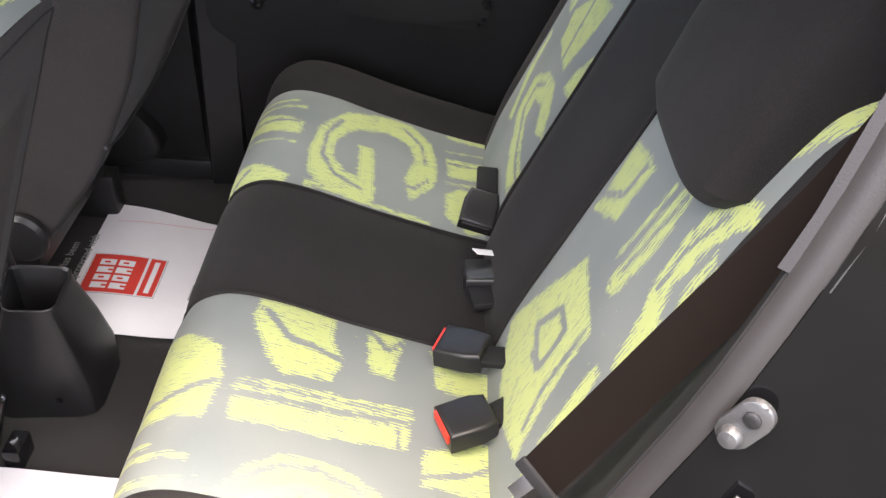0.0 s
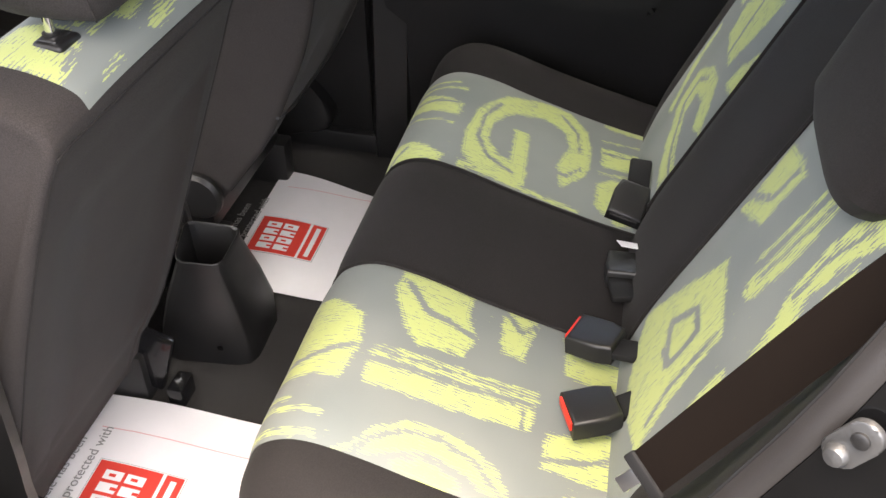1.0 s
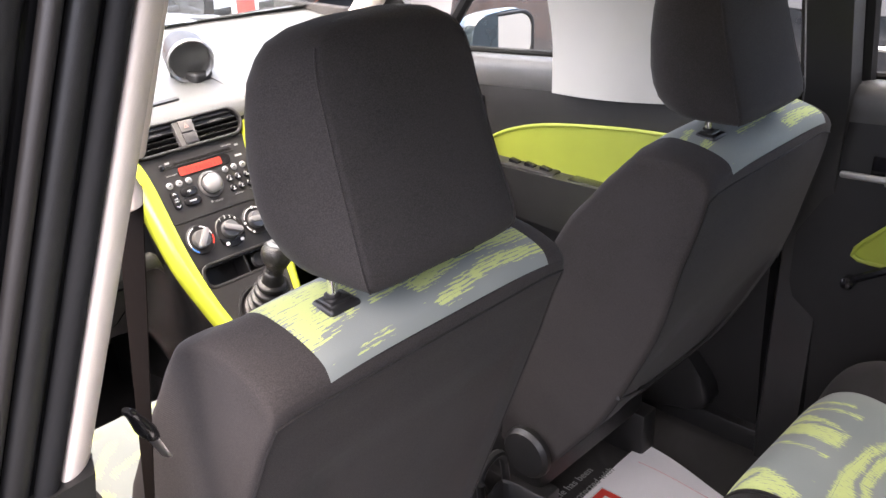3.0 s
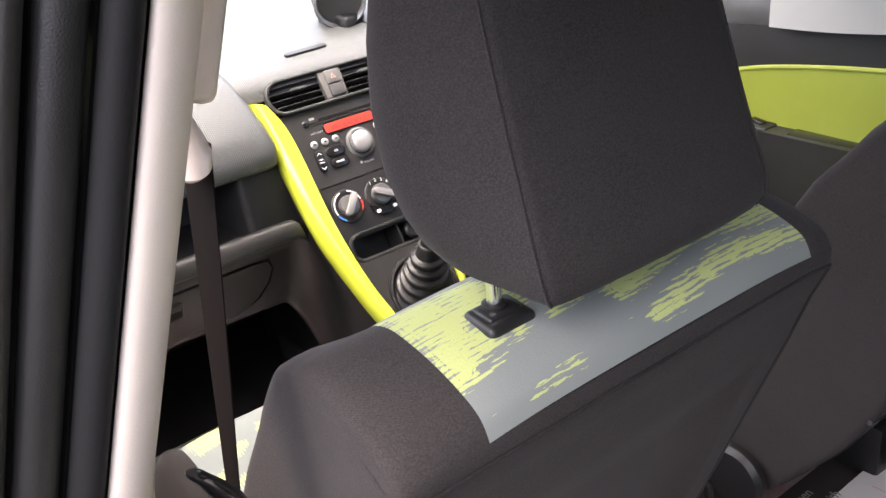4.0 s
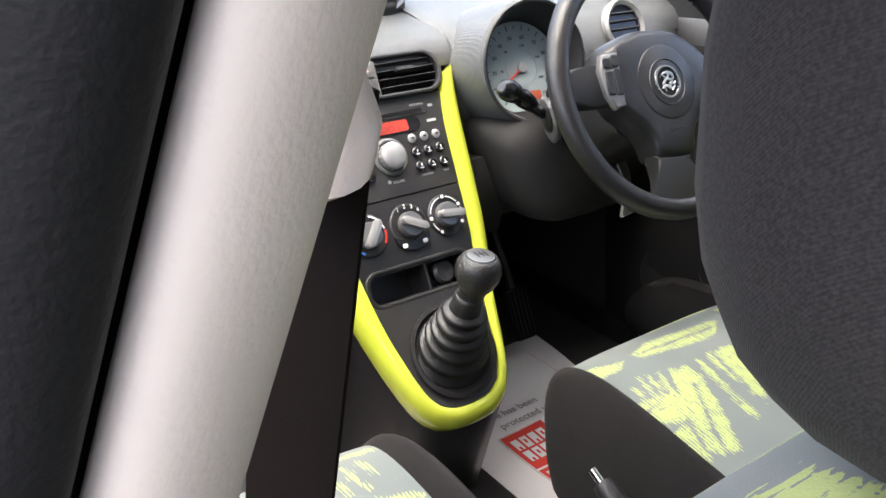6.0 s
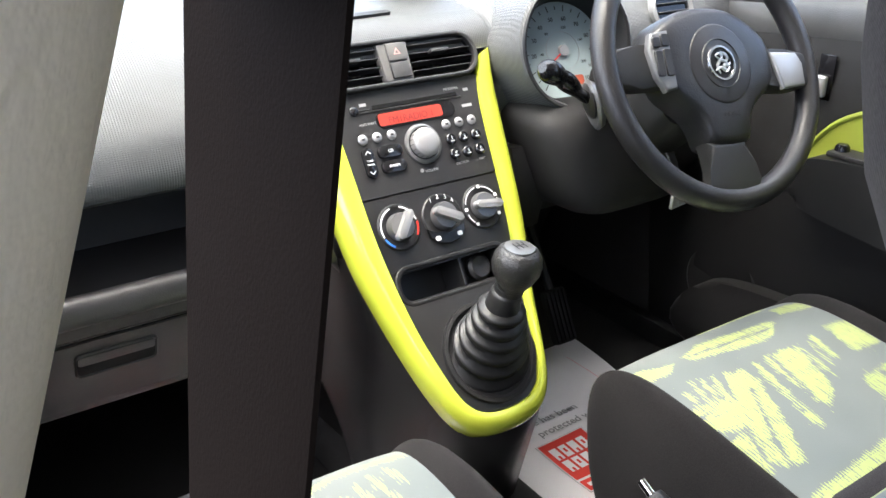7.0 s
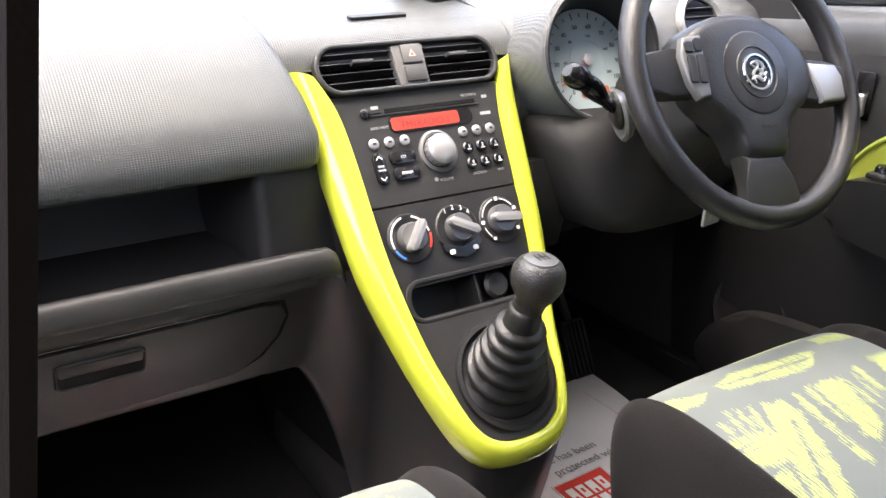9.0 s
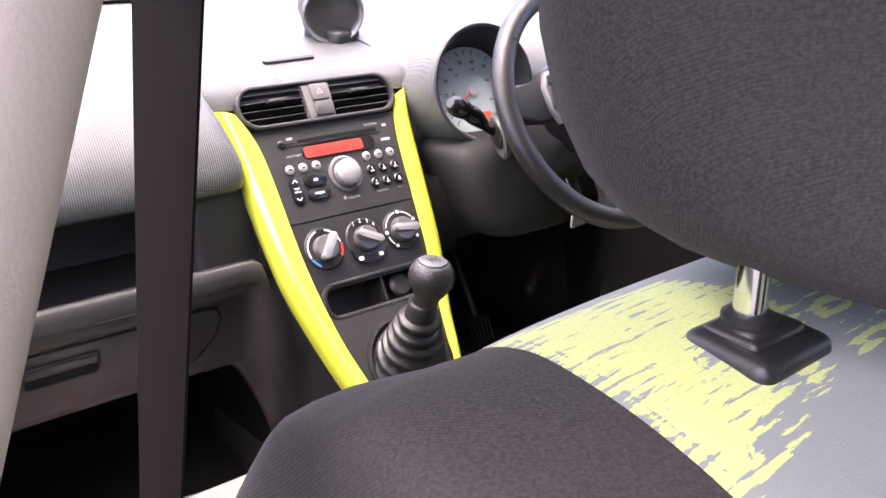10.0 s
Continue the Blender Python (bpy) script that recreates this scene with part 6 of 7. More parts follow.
for d, hw, hh in ((0.035, 0.058, 0.055), (0.05, 0.064, 0.064), (0.16, 0.078, 0.085), (0.24, 0.085, 0.10)):
    rings.append([WC - wn_ * d + Vector((-0.012, 0, -0.012)) + wx * (hw * math.copysign(abs(math.cos(a)) ** 0.55, math.cos(a))) + wn_.cross(wx) * (hh * math.copysign(abs(math.sin(a)) ** 0.55, math.sin(a))) for a in [2 * math.pi * i / 36 for i in range(36)]])
part("shroud", loft(rings), plastic("shroud_plastic", (0.010, 0.0095, 0.0093), 0.5, 700.0, 0.4), col)
rings = []
for y, k in ((1.520, 0.30), (1.524, 0.62), (1.534, 0.82), (1.550, 0.94), (1.575, 1.0), (1.66, 1.03)):
    ring = []
    for i in range(40):
        a = 2 * math.pi * i / 40
        u, v = math.copysign(abs(math.cos(a)) ** 0.45, math.cos(a)), math.copysign(abs(math.sin(a)) ** 0.45, math.sin(a))
        ring.append((0.308 + 0.122 * k * u - 0.26 * 0.083 * k * v, y + 0.03 * (k * v - 0.4), 0.542 + 0.083 * k * v))
    rings.append(ring)
part("lower_cover", loft(rings), plastic("cover_plastic", (0.0065, 0.0063, 0.0062), 0.6, 700.0, 0.4, spec=0.3), col, "smooth dark cover under the column", 60)
part("stalk", tube(spline([(0.285, 1.535, 0.625), (0.222, 1.518, 0.642), (0.175, 1.508, 0.672), (0.150, 1.503, 0.686), (0.122, 1.498, 0.700)], 18), [0.007] * 4 + [0.008] * 3 + [0.011, 0.013, 0.0135, 0.013, 0.012, 0.013, 0.0148, 0.0155, 0.015, 0.012, 0.007], 14), m_gloss, col, "gloss black wiper stalk")
part("stalk_socket", lathe([(0.024, -0.012), (0.024, 0.0), (0.019, 0.004), (0.012, 0.005)], frame_of((0.229, 1.522, 0.636), (0.3, 0.9, 0.3), (-0.25, -0.1, 0.96), (-0.94, 0.33, -0.05)), 28), m_panel, col)
part("socket_ring", lathe([(0.030, -0.010), (0.034, -0.002), (0.030, 0.001), (0.026, 0.0)], frame_of((0.233, 1.521, 0.630), (0.3, 0.9, 0.3), (-0.25, -0.1, 0.96), (-0.94, 0.33, -0.05)), 28), m_knob, col, "silver socket ring")
ped = thing("pedal", (0.452, 1.80, 0.108), "black rubber pedal pad with ribs in driver footwell", "pedal")
PM = frame_of((0.452, 1.80, 0.108), (1, 0, 0), (0, 0.45, 0.89), (0, -0.89, 0.45))
part("pad", prism(rrect(0.055, 0.11, 0.01, 4), 0.012, PM, 0.003, 2), m_rubber, ped)
for i in range(5):
    part("rib", box((0.006, 0.10, 0.003), PM @ pose(-0.02 + 0.01 * i, 0, 0.0135)), m_gloss, ped)
part("arm", tube([PM @ Vector((0, 0.04, 0)), (0.452, 1.98, 0.40)], 0.009, 8), m_dark, ped)

tag = thing("key_tag", (0.31, 1.425, 0.52), "clear plastic key tag hanging under the steering column", "key tag")
TM = frame_of((0.300, 1.408, 0.516), (0.96, 0.25, -0.08), (0.08, 0.0, 0.99), (0.25, -0.96, 0.0))
part("tag_frame", prism(rrect(0.046, 0.026, 0.003, 3), 0.004, TM, 0.0008, 1, rrect(0.040, 0.020, 0.002, 3)), m_silver, tag)
part("tag_window", prism(rrect(0.041, 0.021, 0.002, 3), 0.002, TM @ pose(0, 0, 0.001)), plastic("clear_tag", (0.35, 0.34, 0.32), 0.15, 500.0, 0.0), tag)
part("tag_bar", box((0.003, 0.021, 0.003), TM @ pose(-0.004, 0, 0.002)), m_silver, tag)
part("strap", tube([TM @ Vector((0.004, 0.013, 0.002)), (0.315, 1.45, 0.565)], 0.002, 6), m_dark, tag)
m_card = plastic("door_card_plastic", (0.011, 0.0106, 0.0108), 0.55, 700.0, 0.4, spec=0.3)

# ---- right-hand doors ----


def sill_z(y):
    return 0.832 - 0.0735 * (y - 0.30)


DOORSEC = [(0.705, -0.02), (0.690, 0.10), (0.672, 0.25), (0.662, 0.36), (0.660, 0.45), (0.664, 0.55), (0.672, 0.64), (0.684, 0.72)]


def door_card(name, y0, y1, label):
    d = thing(name, (0.68, (y0 + y1) / 2, 0.3), label, "car door", kind="structure")
    rows = []
    n = 24
    for i in range(n + 1):
        y = y0 + (y1 - y0) * i / n
        top = sill_z(y)
        pts = [(x, y, z * (top - 0.02) / 0.72) for x, z in DOORSEC] + [(0.690, y, top - 0.008), (0.700, y, top), (0.735, y, top + 0.002), (0.745, y, top - 0.02), (0.745, y, -0.05)]
        rows.append(pts)
    part("door_card", loft(rows), m_card, d, "black plastic door lining")
    rows = []
    for i in range(n + 1):
        y = y0 + (y1 - y0) * i / n
        top = sill_z(y)
        rows.append([(0.682, y, top - 0.075), (0.676, y, top - 0.060), (0.678, y, top - 0.02), (0.688, y, top - 0.004), (0.705, y, top + 0.004), (0.725, y, top + 0.003)])
    part("top_rail", loft(rows, False, False), m_rail, d, "plastic window rail, grey paled for skylight on its top")
    part("window_seal", tube([(0.728, y0 + (y1 - y0) * i / 12, sill_z(y0 + (y1 - y0) * i / 12) + 0.008) for i in range(13)], 0.008, 8), m_rubber, d)
    part("outer_skin", loft([[(0.755, y0 + (y1 - y0) * i / 8, -0.12), (0.80, y0 + (y1 - y0) * i / 8, 0.15), (0.81, y0 + (y1 - y0) * i / 8, 0.45), (0.775, y0 + (y1 - y0) * i / 8, sill_z(y0 + (y1 - y0) * i / 8) - 0.01)] for i in range(9)], False, False), m_paint, d)
    return d


def card_insert(d, outline, lift=0.012, label="matt lime green door insert"):
    """A padded plate on the door lining, outline in (y, z)."""
    m = frame_of((0.668, 0, 0), (0, 1, 0), (0, 0, 1), (-1, 0, 0))
    pts = [(p.x, p.y) for p in spline([(y, z, 0) for y, z in outline], 60, True)]
    plate = part("insert", prism(pts, lift, m, 0.007, 3), m_limecard, d, label)
    part("insert_rim", tube([m @ Vector((a, b, lift - 0.0015)) for a, b in pts], 0.0045, 8, 1.0, True, (1, 0, 0)), m_limecard, plate)
    return plate


HY = 1.452
fd = door_card("door_1", 0.70, 1.78, "black front door lining with lime insert and switch panel")
card_insert(fd, [(1.462, 0.488), (1.448, 0.520), (1.395, 0.574), (1.28, 0.618), (1.12, 0.645), (0.95, 0.660), (0.86, 0.655), (0.84, 0.60), (0.86, 0.53), (0.98, 0.515), (1.15, 0.512), (1.35, 0.500)])
part("armrest", prism([(p.x, p.y) for p in spline([(1.452, 0.45, 0), (1.440, 0.498, 0), (1.37, 0.518, 0), (1.15, 0.525, 0), (0.92, 0.525, 0), (0.86, 0.50, 0), (0.90, 0.41, 0), (1.15, 0.40, 0), (1.40, 0.42, 0)], 60, True)], 0.055, frame_of((0.668, 0, 0), (0, 1, 0), (0, 0, 1), (-1, 0, 0)), 0.014, 4), m_dark, fd, "black armrest")
sp = part("switch_panel", box((0.045, 0.20, 0.010), pose(0.642, 1.30, 0.523), 0.004), m_panel, fd)
for i in range(3):
    part("window_switch", box((0.016, 0.028, 0.012), pose(0.640, 1.23 + 0.045 * i, 0.529, 8, 0, 0), 0.003), m_gloss, sp)
part("mirror_knob", lathe([(0.012, 0), (0.011, 0.010), (0.008, 0.014), (0, 0.015)], pose(0.640, 1.385, 0.524), 20), m_gloss, sp)
part("pull_recess", box((0.04, 0.16, 0.006), pose(0.644, 1.08, 0.524), 0.003), m_gloss, fd)
part("door_pocket", prism([(p.x, p.y) for p in spline([(1.62, 0.06, 0), (1.62, 0.20, 0), (1.40, 0.24, 0), (1.0, 0.23, 0), (0.85, 0.20, 0), (0.85, 0.05, 0)], 40, True)], 0.05, frame_of((0.690, 0, 0), (0, 1, 0), (0, 0, 1), (-1, 0, 0)), 0.012, 3), m_dark, fd)
part("speaker_grille", lathe([(0.085, 0), (0.085, 0.012), (0.078, 0.018), (0.07, 0.014), (0.0, 0.012)], frame_of((0.690, 1.595, 0.20), (0, 1, 0), (0, 0, 1), (-1, 0, 0)), 44), m_dark, fd)
part("release_handle", box((0.010, 0.018, 0.034), pose(0.659, HY, 0.612), 0.004, 3), m_silver, fd, "silver door release handle")
part("handle_recess", box((0.004, 0.028, 0.072), pose(0.668, HY, 0.625), 0.0015), m_gloss, fd)
part("quarter_panel", prism([(1.56, 0.70), (1.80, 0.70), (1.80, 0.92), (1.72, 0.86)], 0.02, frame_of((0.70, 0, 0), (0, 1, 0), (0, 0, 1), (-1, 0, 0)), 0.004), m_dashlow, fd)

rd = door_card("door_2", -0.22, 0.66, "black rear door lining with leaf-shaped lime insert")
card_insert(rd, [(0.553, 0.512), (0.50, 0.582), (0.43, 0.652), (0.33, 0.686), (0.22, 0.703), (0.10, 0.716), (0.03, 0.716), (0.008, 0.690), (0.035, 0.61), (0.075, 0.515), (0.10, 0.505), (0.20, 0.53), (0.33, 0.53), (0.375, 0.500), (0.47, 0.506)])
part("armrest", prism([(p.x, p.y) for p in spline([(0.385, 0.485, 0), (0.38, 0.508, 0), (0.34, 0.527, 0), (0.20, 0.531, 0), (0.11, 0.525, 0), (0.075, 0.505, 0), (0.08, 0.465, 0), (0.12, 0.452, 0), (0.30, 0.458, 0), (0.36, 0.466, 0)], 60, True)], 0.05, frame_of((0.668, 0, 0), (0, 1, 0), (0, 0, 1), (-1, 0, 0)), 0.014, 4), m_card, rd, "black armrest")
part("pull_recess", box((0.035, 0.12, 0.006), pose(0.645, 0.22, 0.530), 0.003), m_gloss, rd)
part("release_handle", join(box((0.012, 0.088, 0.012), pose(0.655, 0.553, 0.660, -3, 0, 0), 0.005, 3), box((0.014, 0.022, 0.034), pose(0.655, 0.510, 0.668), 0.005, 3)), m_silver, rd, "silver door release handle")
part("handle_recess", box((0.006, 0.05, 0.045), pose(0.668, 0.525, 0.674), 0.002), m_gloss, rd)
wd = part("window_winder", tube(spline([(0.655, 0.484, 0.505), (0.648, 0.515, 0.487), (0.645, 0.545, 0.468)], 8), 0.008, 8), m_gloss, rd, "black window winder")
part("winder_knob", lathe([(0.012, 0), (0.012, 0.02), (0.008, 0.024), (0, 0.025)], frame_of((0.645, 0.545, 0.468), (0, 1, 0), (0, 0, 1), (-1, 0, 0)), 16), m_gloss, wd)
part("speaker_grille", lathe([(0.07, 0), (0.07, 0.008), (0.062, 0.012), (0.0, 0.009)], frame_of((0.682, 0.44, 0.30), (0, 1, 0), (0, 0, 1), (-1, 0, 0)), 40), m_dark, rd)


def window(name, y0, y1, parent_label, slope=0.0):
    w = thing(name, (0.72, (y0 + y1) / 2, 0.9), parent_label, "car window", kind="structure")
    def px(z):
        return 0.728 - 0.30 * max(0, z - 0.80)
    q = [(px(sill_z(y0)), y0, sill_z(y0) - 0.02), (px(sill_z(y1)), y1, sill_z(y1) - 0.02), (px(1.16), y1 - slope, 1.16), (px(1.19), y0, 1.19)]
    bm = bmesh.new()
    bm.faces.new([bm.verts.new(p) for p in q])
    g = part("pane", thick(bm, 0.003), m_window, w, "clear side glass")
    g.visible_shadow = False
    part("window_frame", join(tube([q[0], q[3]], 0.016, 8), tube([q[1], q[2]], 0.016, 8), tube([q[2], q[3]], 0.018, 8)), m_rubber, w)
    return w


window("window_1", 0.70, 1.66, "clear front door glass in black frame", 0.42)
window("window_2", -0.16, 0.60, "clear rear door glass in black frame")
lone("b_pillar_right", loft([[(x, y, z) for x, y in ((0.70 - 0.3 * max(0, z - 0.8), 0.60), (0.665 - 0.3 * max(0, z - 0.8), 0.605), (0.66 - 0.3 * max(0, z - 0.8), 0.68), (0.70 - 0.3 * max(0, z - 0.8), 0.70))] for z in (0.0, 0.4, 0.8, 1.0, 1.2)]), m_dark, "dark door pillar between the side windows", "pillar", kind="structure")
lone("rear_quarter_right", box((0.05, 0.55, 1.2), pose(0.70, -0.45, 0.55), 0.01), m_dark, "dark plastic side trim of the luggage bay", "trim", kind="structure")
lone("rear_pillar_trim", loft([[(x, y, z) for x, y in ((0.70, -0.30), (0.62, -0.26), (0.60, -0.16), (0.66, -0.06 - 0.16 * max(0, z - 0.45)), (0.71, -0.05 - 0.16 * max(0, z - 0.45)))] for z in (0.0, 0.3, 0.6, 0.9, 1.2)]), m_dark, "dark rear wheel arch and pillar trim", "trim", kind="structure")

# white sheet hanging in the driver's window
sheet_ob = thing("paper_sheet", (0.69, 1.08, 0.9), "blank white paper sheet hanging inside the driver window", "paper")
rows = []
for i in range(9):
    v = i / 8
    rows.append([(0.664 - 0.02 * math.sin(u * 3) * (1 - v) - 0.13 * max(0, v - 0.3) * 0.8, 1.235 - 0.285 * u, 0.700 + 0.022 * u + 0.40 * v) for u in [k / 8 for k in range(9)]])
# white paper; the shade on its inner side is put into a darker base
part("sheet", thick(loft(rows, False, False), 0.0006), plastic("shaded_paper", (0.38, 0.375, 0.36), 0.85, 300.0, 0.15, 0.03), sheet_ob)

# driver's mirror
mir = thing("door_mirror", (0.86, 1.50, 0.72), "dark metallic door mirror outside the driver window", "mirror")
mrings = []
for d, k in ((0.0, 0.97), (0.015, 1.0), (0.06, 0.92), (0.09, 0.7), (0.11, 0.3)):
    mrings.append([(0.85 + 0.115 * k * math.copysign(abs(math.cos(a)) ** 0.6, math.cos(a)), 1.535 + d, 0.752 + 0.072 * k * math.copysign(abs(math.sin(a)) ** 0.6, math.sin(a))) for a in [2 * math.pi * i / 36 for i in range(36)]])
part("shell", loft(mrings), plastic("mirror_paint", (0.035, 0.05, 0.06), 0.2, 500.0, 0.0, coat=1.0), mir)
part("mirror_glass", prism(rrect(0.17, 0.115, 0.035, 6), 0.003, frame_of((0.855, 1.534, 0.752), (1, -0.22, 0), (0, 0, 1), (-0.22, -1, 0)), 0.001, 1), m_mirror, mir, "mirror glass")
part("bezel", prism(rrect(0.19, 0.132, 0.040, 6), 0.005, frame_of((0.855, 1.535, 0.752), (1, -0.22, 0), (0, 0, 1), (-0.22, -1, 0)), 0.002, 2, rrect(0.172, 0.117, 0.036, 6)), m_panel, mir)
part("arm", box((0.10, 0.05, 0.03), pose(0.77, 1.56, 0.712), 0.01, 3), m_panel, mir)

# ---- left side: door pillar, belts, rear door opening ----
def pil(z):
    """Middle line of the pillar trim."""
    return (-0.654 + 0.324 * (z - 0.8), 0.7095 - 0.0933 * (z - 0.8))


rings = []
for i in range(27):
    z = 0.40 + 0.84 * i / 26
    x, y = pil(z)
    ring = []
    for k in range(32):
        a = 2 * math.pi * k / 32
        u, v = 0.0083 * math.cos(a), 0.0212 * math.sin(a)
        c, s = math.cos(-0.867), math.sin(-0.867)
        ring.append((x + u * c - v * s, y + u * s + v * c, z))
    rings.append(ring)
lone("b_pillar_trim", loft(rings), m_beige, "smooth beige plastic pillar trim between the doors", "pillar", kind="structure")
rings = []
for z, x, y in ((-0.05, -0.72, 0.70), (0.2, -0.735, 0.70), (0.40, -0.735, 0.705), (0.62, -0.722, 0.712), (0.735, -0.712, 0.717), (0.752, -0.708, 0.719)):
    rings.append([(x + dx, y + dy, z) for dx, dy in ((-0.05, -0.03), (-0.01, -0.032), (0.045, -0.026), (0.055, 0.0), (0.050, 0.06), (-0.03, 0.08), (-0.06, 0.04))])
lone("b_pillar_lower_trim", loft(rings), m_dark, "dark plastic cover at the foot of the door pillar", "pillar", kind="structure")
# pillar body and seals toward the outside
rings = []
for z in [-0.05 + 1.30 * i / 12 for i in range(13)]:
    x, y = pil(max(z, 0.42))
    rings.append([(x + dx, y + dy, z) for dx, dy in ((-0.008, 0.004), (-0.018, -0.008), (-0.05, -0.010), (-0.125, -0.002), (-0.14, 0.05), (-0.03, 0.045))])
lone("b_pillar_body", loft(rings), m_jamb, "black painted steel door pillar behind the seals", "pillar", kind="structure")
for nm, dx, dy, rx, ry, mt, lb in (("pillar_seal", -0.030, -0.012, 0.010, 0.009, m_rubber, "black rubber door seal along the pillar"), ("pillar_flange", -0.056, -0.010, 0.012, 0.008, m_dark, "black painted pillar flange"), ("pillar_flange", -0.112, -0.002, 0.018, 0.014, m_dark, "black painted outer pillar"), ("pillar_seal", -0.080, -0.013, 0.008, 0.008, m_trim, "grey rubber door seal along the pillar")):
    rings = []
    for z in [-0.05 + 1.30 * i / 22 for i in range(23)]:
        x, y = pil(max(z, 0.42))
        rings.append([(x + dx + rx * math.cos(a), y + dy + ry * math.sin(a), z) for a in [2 * math.pi * i / 16 for i in range(16)]])
    lone(nm, loft(rings), mt, lb, "door frame", kind="structure")

belt = thing("front_seat_belt", (-0.60, 0.73, 0.9), "black front seat belt hanging from beige upper guide", "seat belt")
rows = []
for i in range(76):
    z = 0.962 - 0.912 * i / 75
    far, near = Vector((-0.5804 + 0.1377 * (z - 0.8), 0.7711 + 0.0839 * (z - 0.8), z)), Vector((-0.5833 + 0.1417 * (z - 0.8), 0.732 - 0.0135 * (z - 0.8), z))
    edge = Vector((0.0004, 0, 0))
    rows.append([near + edge, near.lerp(far, 0.5) + edge, far + edge, far - edge, near.lerp(far, 0.5) - edge, near - edge])
part("webbing", loft(rows), m_belt, belt)
part("guide", loft([[(-0.570 + dx + 0.0100 * k * math.cos(a), 0.746 + 0.025 * k * math.sin(a), z + 0.004 * math.cos(a)) for a in [2 * math.pi * i / 24 for i in range(24)]] for z, k, dx in ((0.945, 0.7, 0.001), (0.948, 0.95, 0.001), (0.956, 1.0, 0.002), (0.968, 0.85, 0), (0.984, 0.6, -0.003), (0.998, 0.3, -0.006))]), m_beige, belt, "beige plastic belt guide")
part("height_adjuster", box((0.022, 0.030, 0.15), pose(-0.533, 0.752, 1.052, 0, 20, 0), 0.007, 3), m_beige, belt, "beige plastic height adjuster cover")
tg = part("tongue", tube(spline([(-0.626, 0.697, 0.792), (-0.618, 0.703, 0.778), (-0.607, 0.712, 0.755), (-0.599, 0.718, 0.738)], 12), [0.004, 0.006, 0.0065, 0.0065, 0.007, 0.008, 0.009, 0.010, 0.010, 0.009, 0.008, 0.005], 10, 0.6), m_gloss, belt, "black plastic belt tongue")
part("blade", tube([(-0.601, 0.717, 0.742), (-0.593, 0.723, 0.723), (-0.585, 0.729, 0.705)], [0.006, 0.006, 0.005], 8, 0.3), m_steel, tg, "steel blade")

# rear opening: body flange, seal, striker
def cpil(z):
    """Edge of the rear door opening at the rear pillar."""
    return float(np.interp(z, [-0.1, 0.1, 0.3, 0.45, 0.6, 0.75, 0.9, 1.05, 1.2], [0.32, 0.285, 0.205, 0.118, 0.042, -0.022, -0.076, -0.115, -0.15]))
def cx_(z):
    return float(np.interp(z, [0.0, 0.6, 0.8, 1.0, 1.2], [-0.715, -0.705, -0.69, -0.655, -0.59]))
zs = [-0.08 + 1.30 * i / 30 for i in range(31)]
def strip(name, d0, d1, x0, x1, mat, label, bulge=0.0, n=7):
    rows = []
    for z in zs:
        row = []
        for k in range(n):
            f = k / (n - 1)
            b = bulge * math.sin(math.pi * f)
            row.append((cx_(z) + x0 + (x1 - x0) * f - b, cpil(z) - (d0 + (d1 - d0) * f) + b * 0.6, z))
        rows.append(row)
    return lone(name, thick(loft(rows, False, False), 0.003), mat, label, "door frame", kind="structure")
strip("rear_pillar_lining", 0.07, -0.010, 0.14, 0.012, m_rubber, "dark plastic lining of the rear door opening", 0.008)
strip("rear_door_seal", -0.012, 0.004, 0.011, -0.003, m_trim, "grey plastic trim round the rear door opening", 0.004)
strip("rear_door_jamb", 0.004, 0.115, -0.004, -0.050, m_jamb, "black painted rear door jamb, its paint dimmed for dark reflections", 0.0)
strip("rear_door_jamb", 0.115, 0.17, -0.050, -0.095, m_jamb, "black painted rear door jamb step, its paint dimmed for dark reflections", 0.004)
strip("rear_wing", 0.17, 0.60, -0.095, -0.115, m_paint, "gloss black painted rear wing", 0.01)
rings = [tube([(cx_(z) - 0.074, cpil(z) - 0.138, z) for z in zs], 0.004, 8)]
lone("trim_clip", thick(loft([[(cx_(z) + 0.016 - 0.022 * f, cpil(z) + 0.018 - 0.026 * f, z) for f in (0, 0.3, 0.7, 1)] for z in (0.862, 0.90, 0.95, 1.0)], False, False), 0.004), m_trim, "pale grey trim cover on the upper pillar", "trim", kind="structure")
lone("outer_seal", rings[0], m_rubber, "black rubber lip on the rear door jamb", "door frame", kind="structure")

stk = thing("door_switch", (-0.705, -0.042, 0.768), "grey zinc door switch screwed to the jamb", "door catch")
jn = Vector((-0.80, 0.58, 0.10)).normalized()
jy = Vector((0.10, -0.03, 0.99))
jy = (jy - jn * jy.dot(jn)).normalized()
SKM = frame_of((-0.7045, -0.041, 0.768), jy.cross(jn), jy, jn) @ pose(0, 0, 0, 0, 0, -26) @ Matrix.Scale(0.7, 4)
part("plate", prism(rrect(0.034, 0.066, 0.0165, 8), 0.008, SKM, 0.003, 2), m_alu, stk)
part("screw", lathe([(0.0085, 0), (0.0085, 0.003), (0.006, 0.0045), (0, 0.004)], SKM @ pose(0.0, 0.013, 0.008), 20), m_panel, stk)
part("plunger", lathe([(0.012, 0), (0.012, 0.006), (0.009, 0.011), (0, 0.013)], SKM @ pose(0.0, -0.017, 0.007), 24), m_alu, stk)
ltc = thing("door_striker", (-0.715, -0.046, 0.684), "bright zinc door striker plate with bent loop", "door catch")
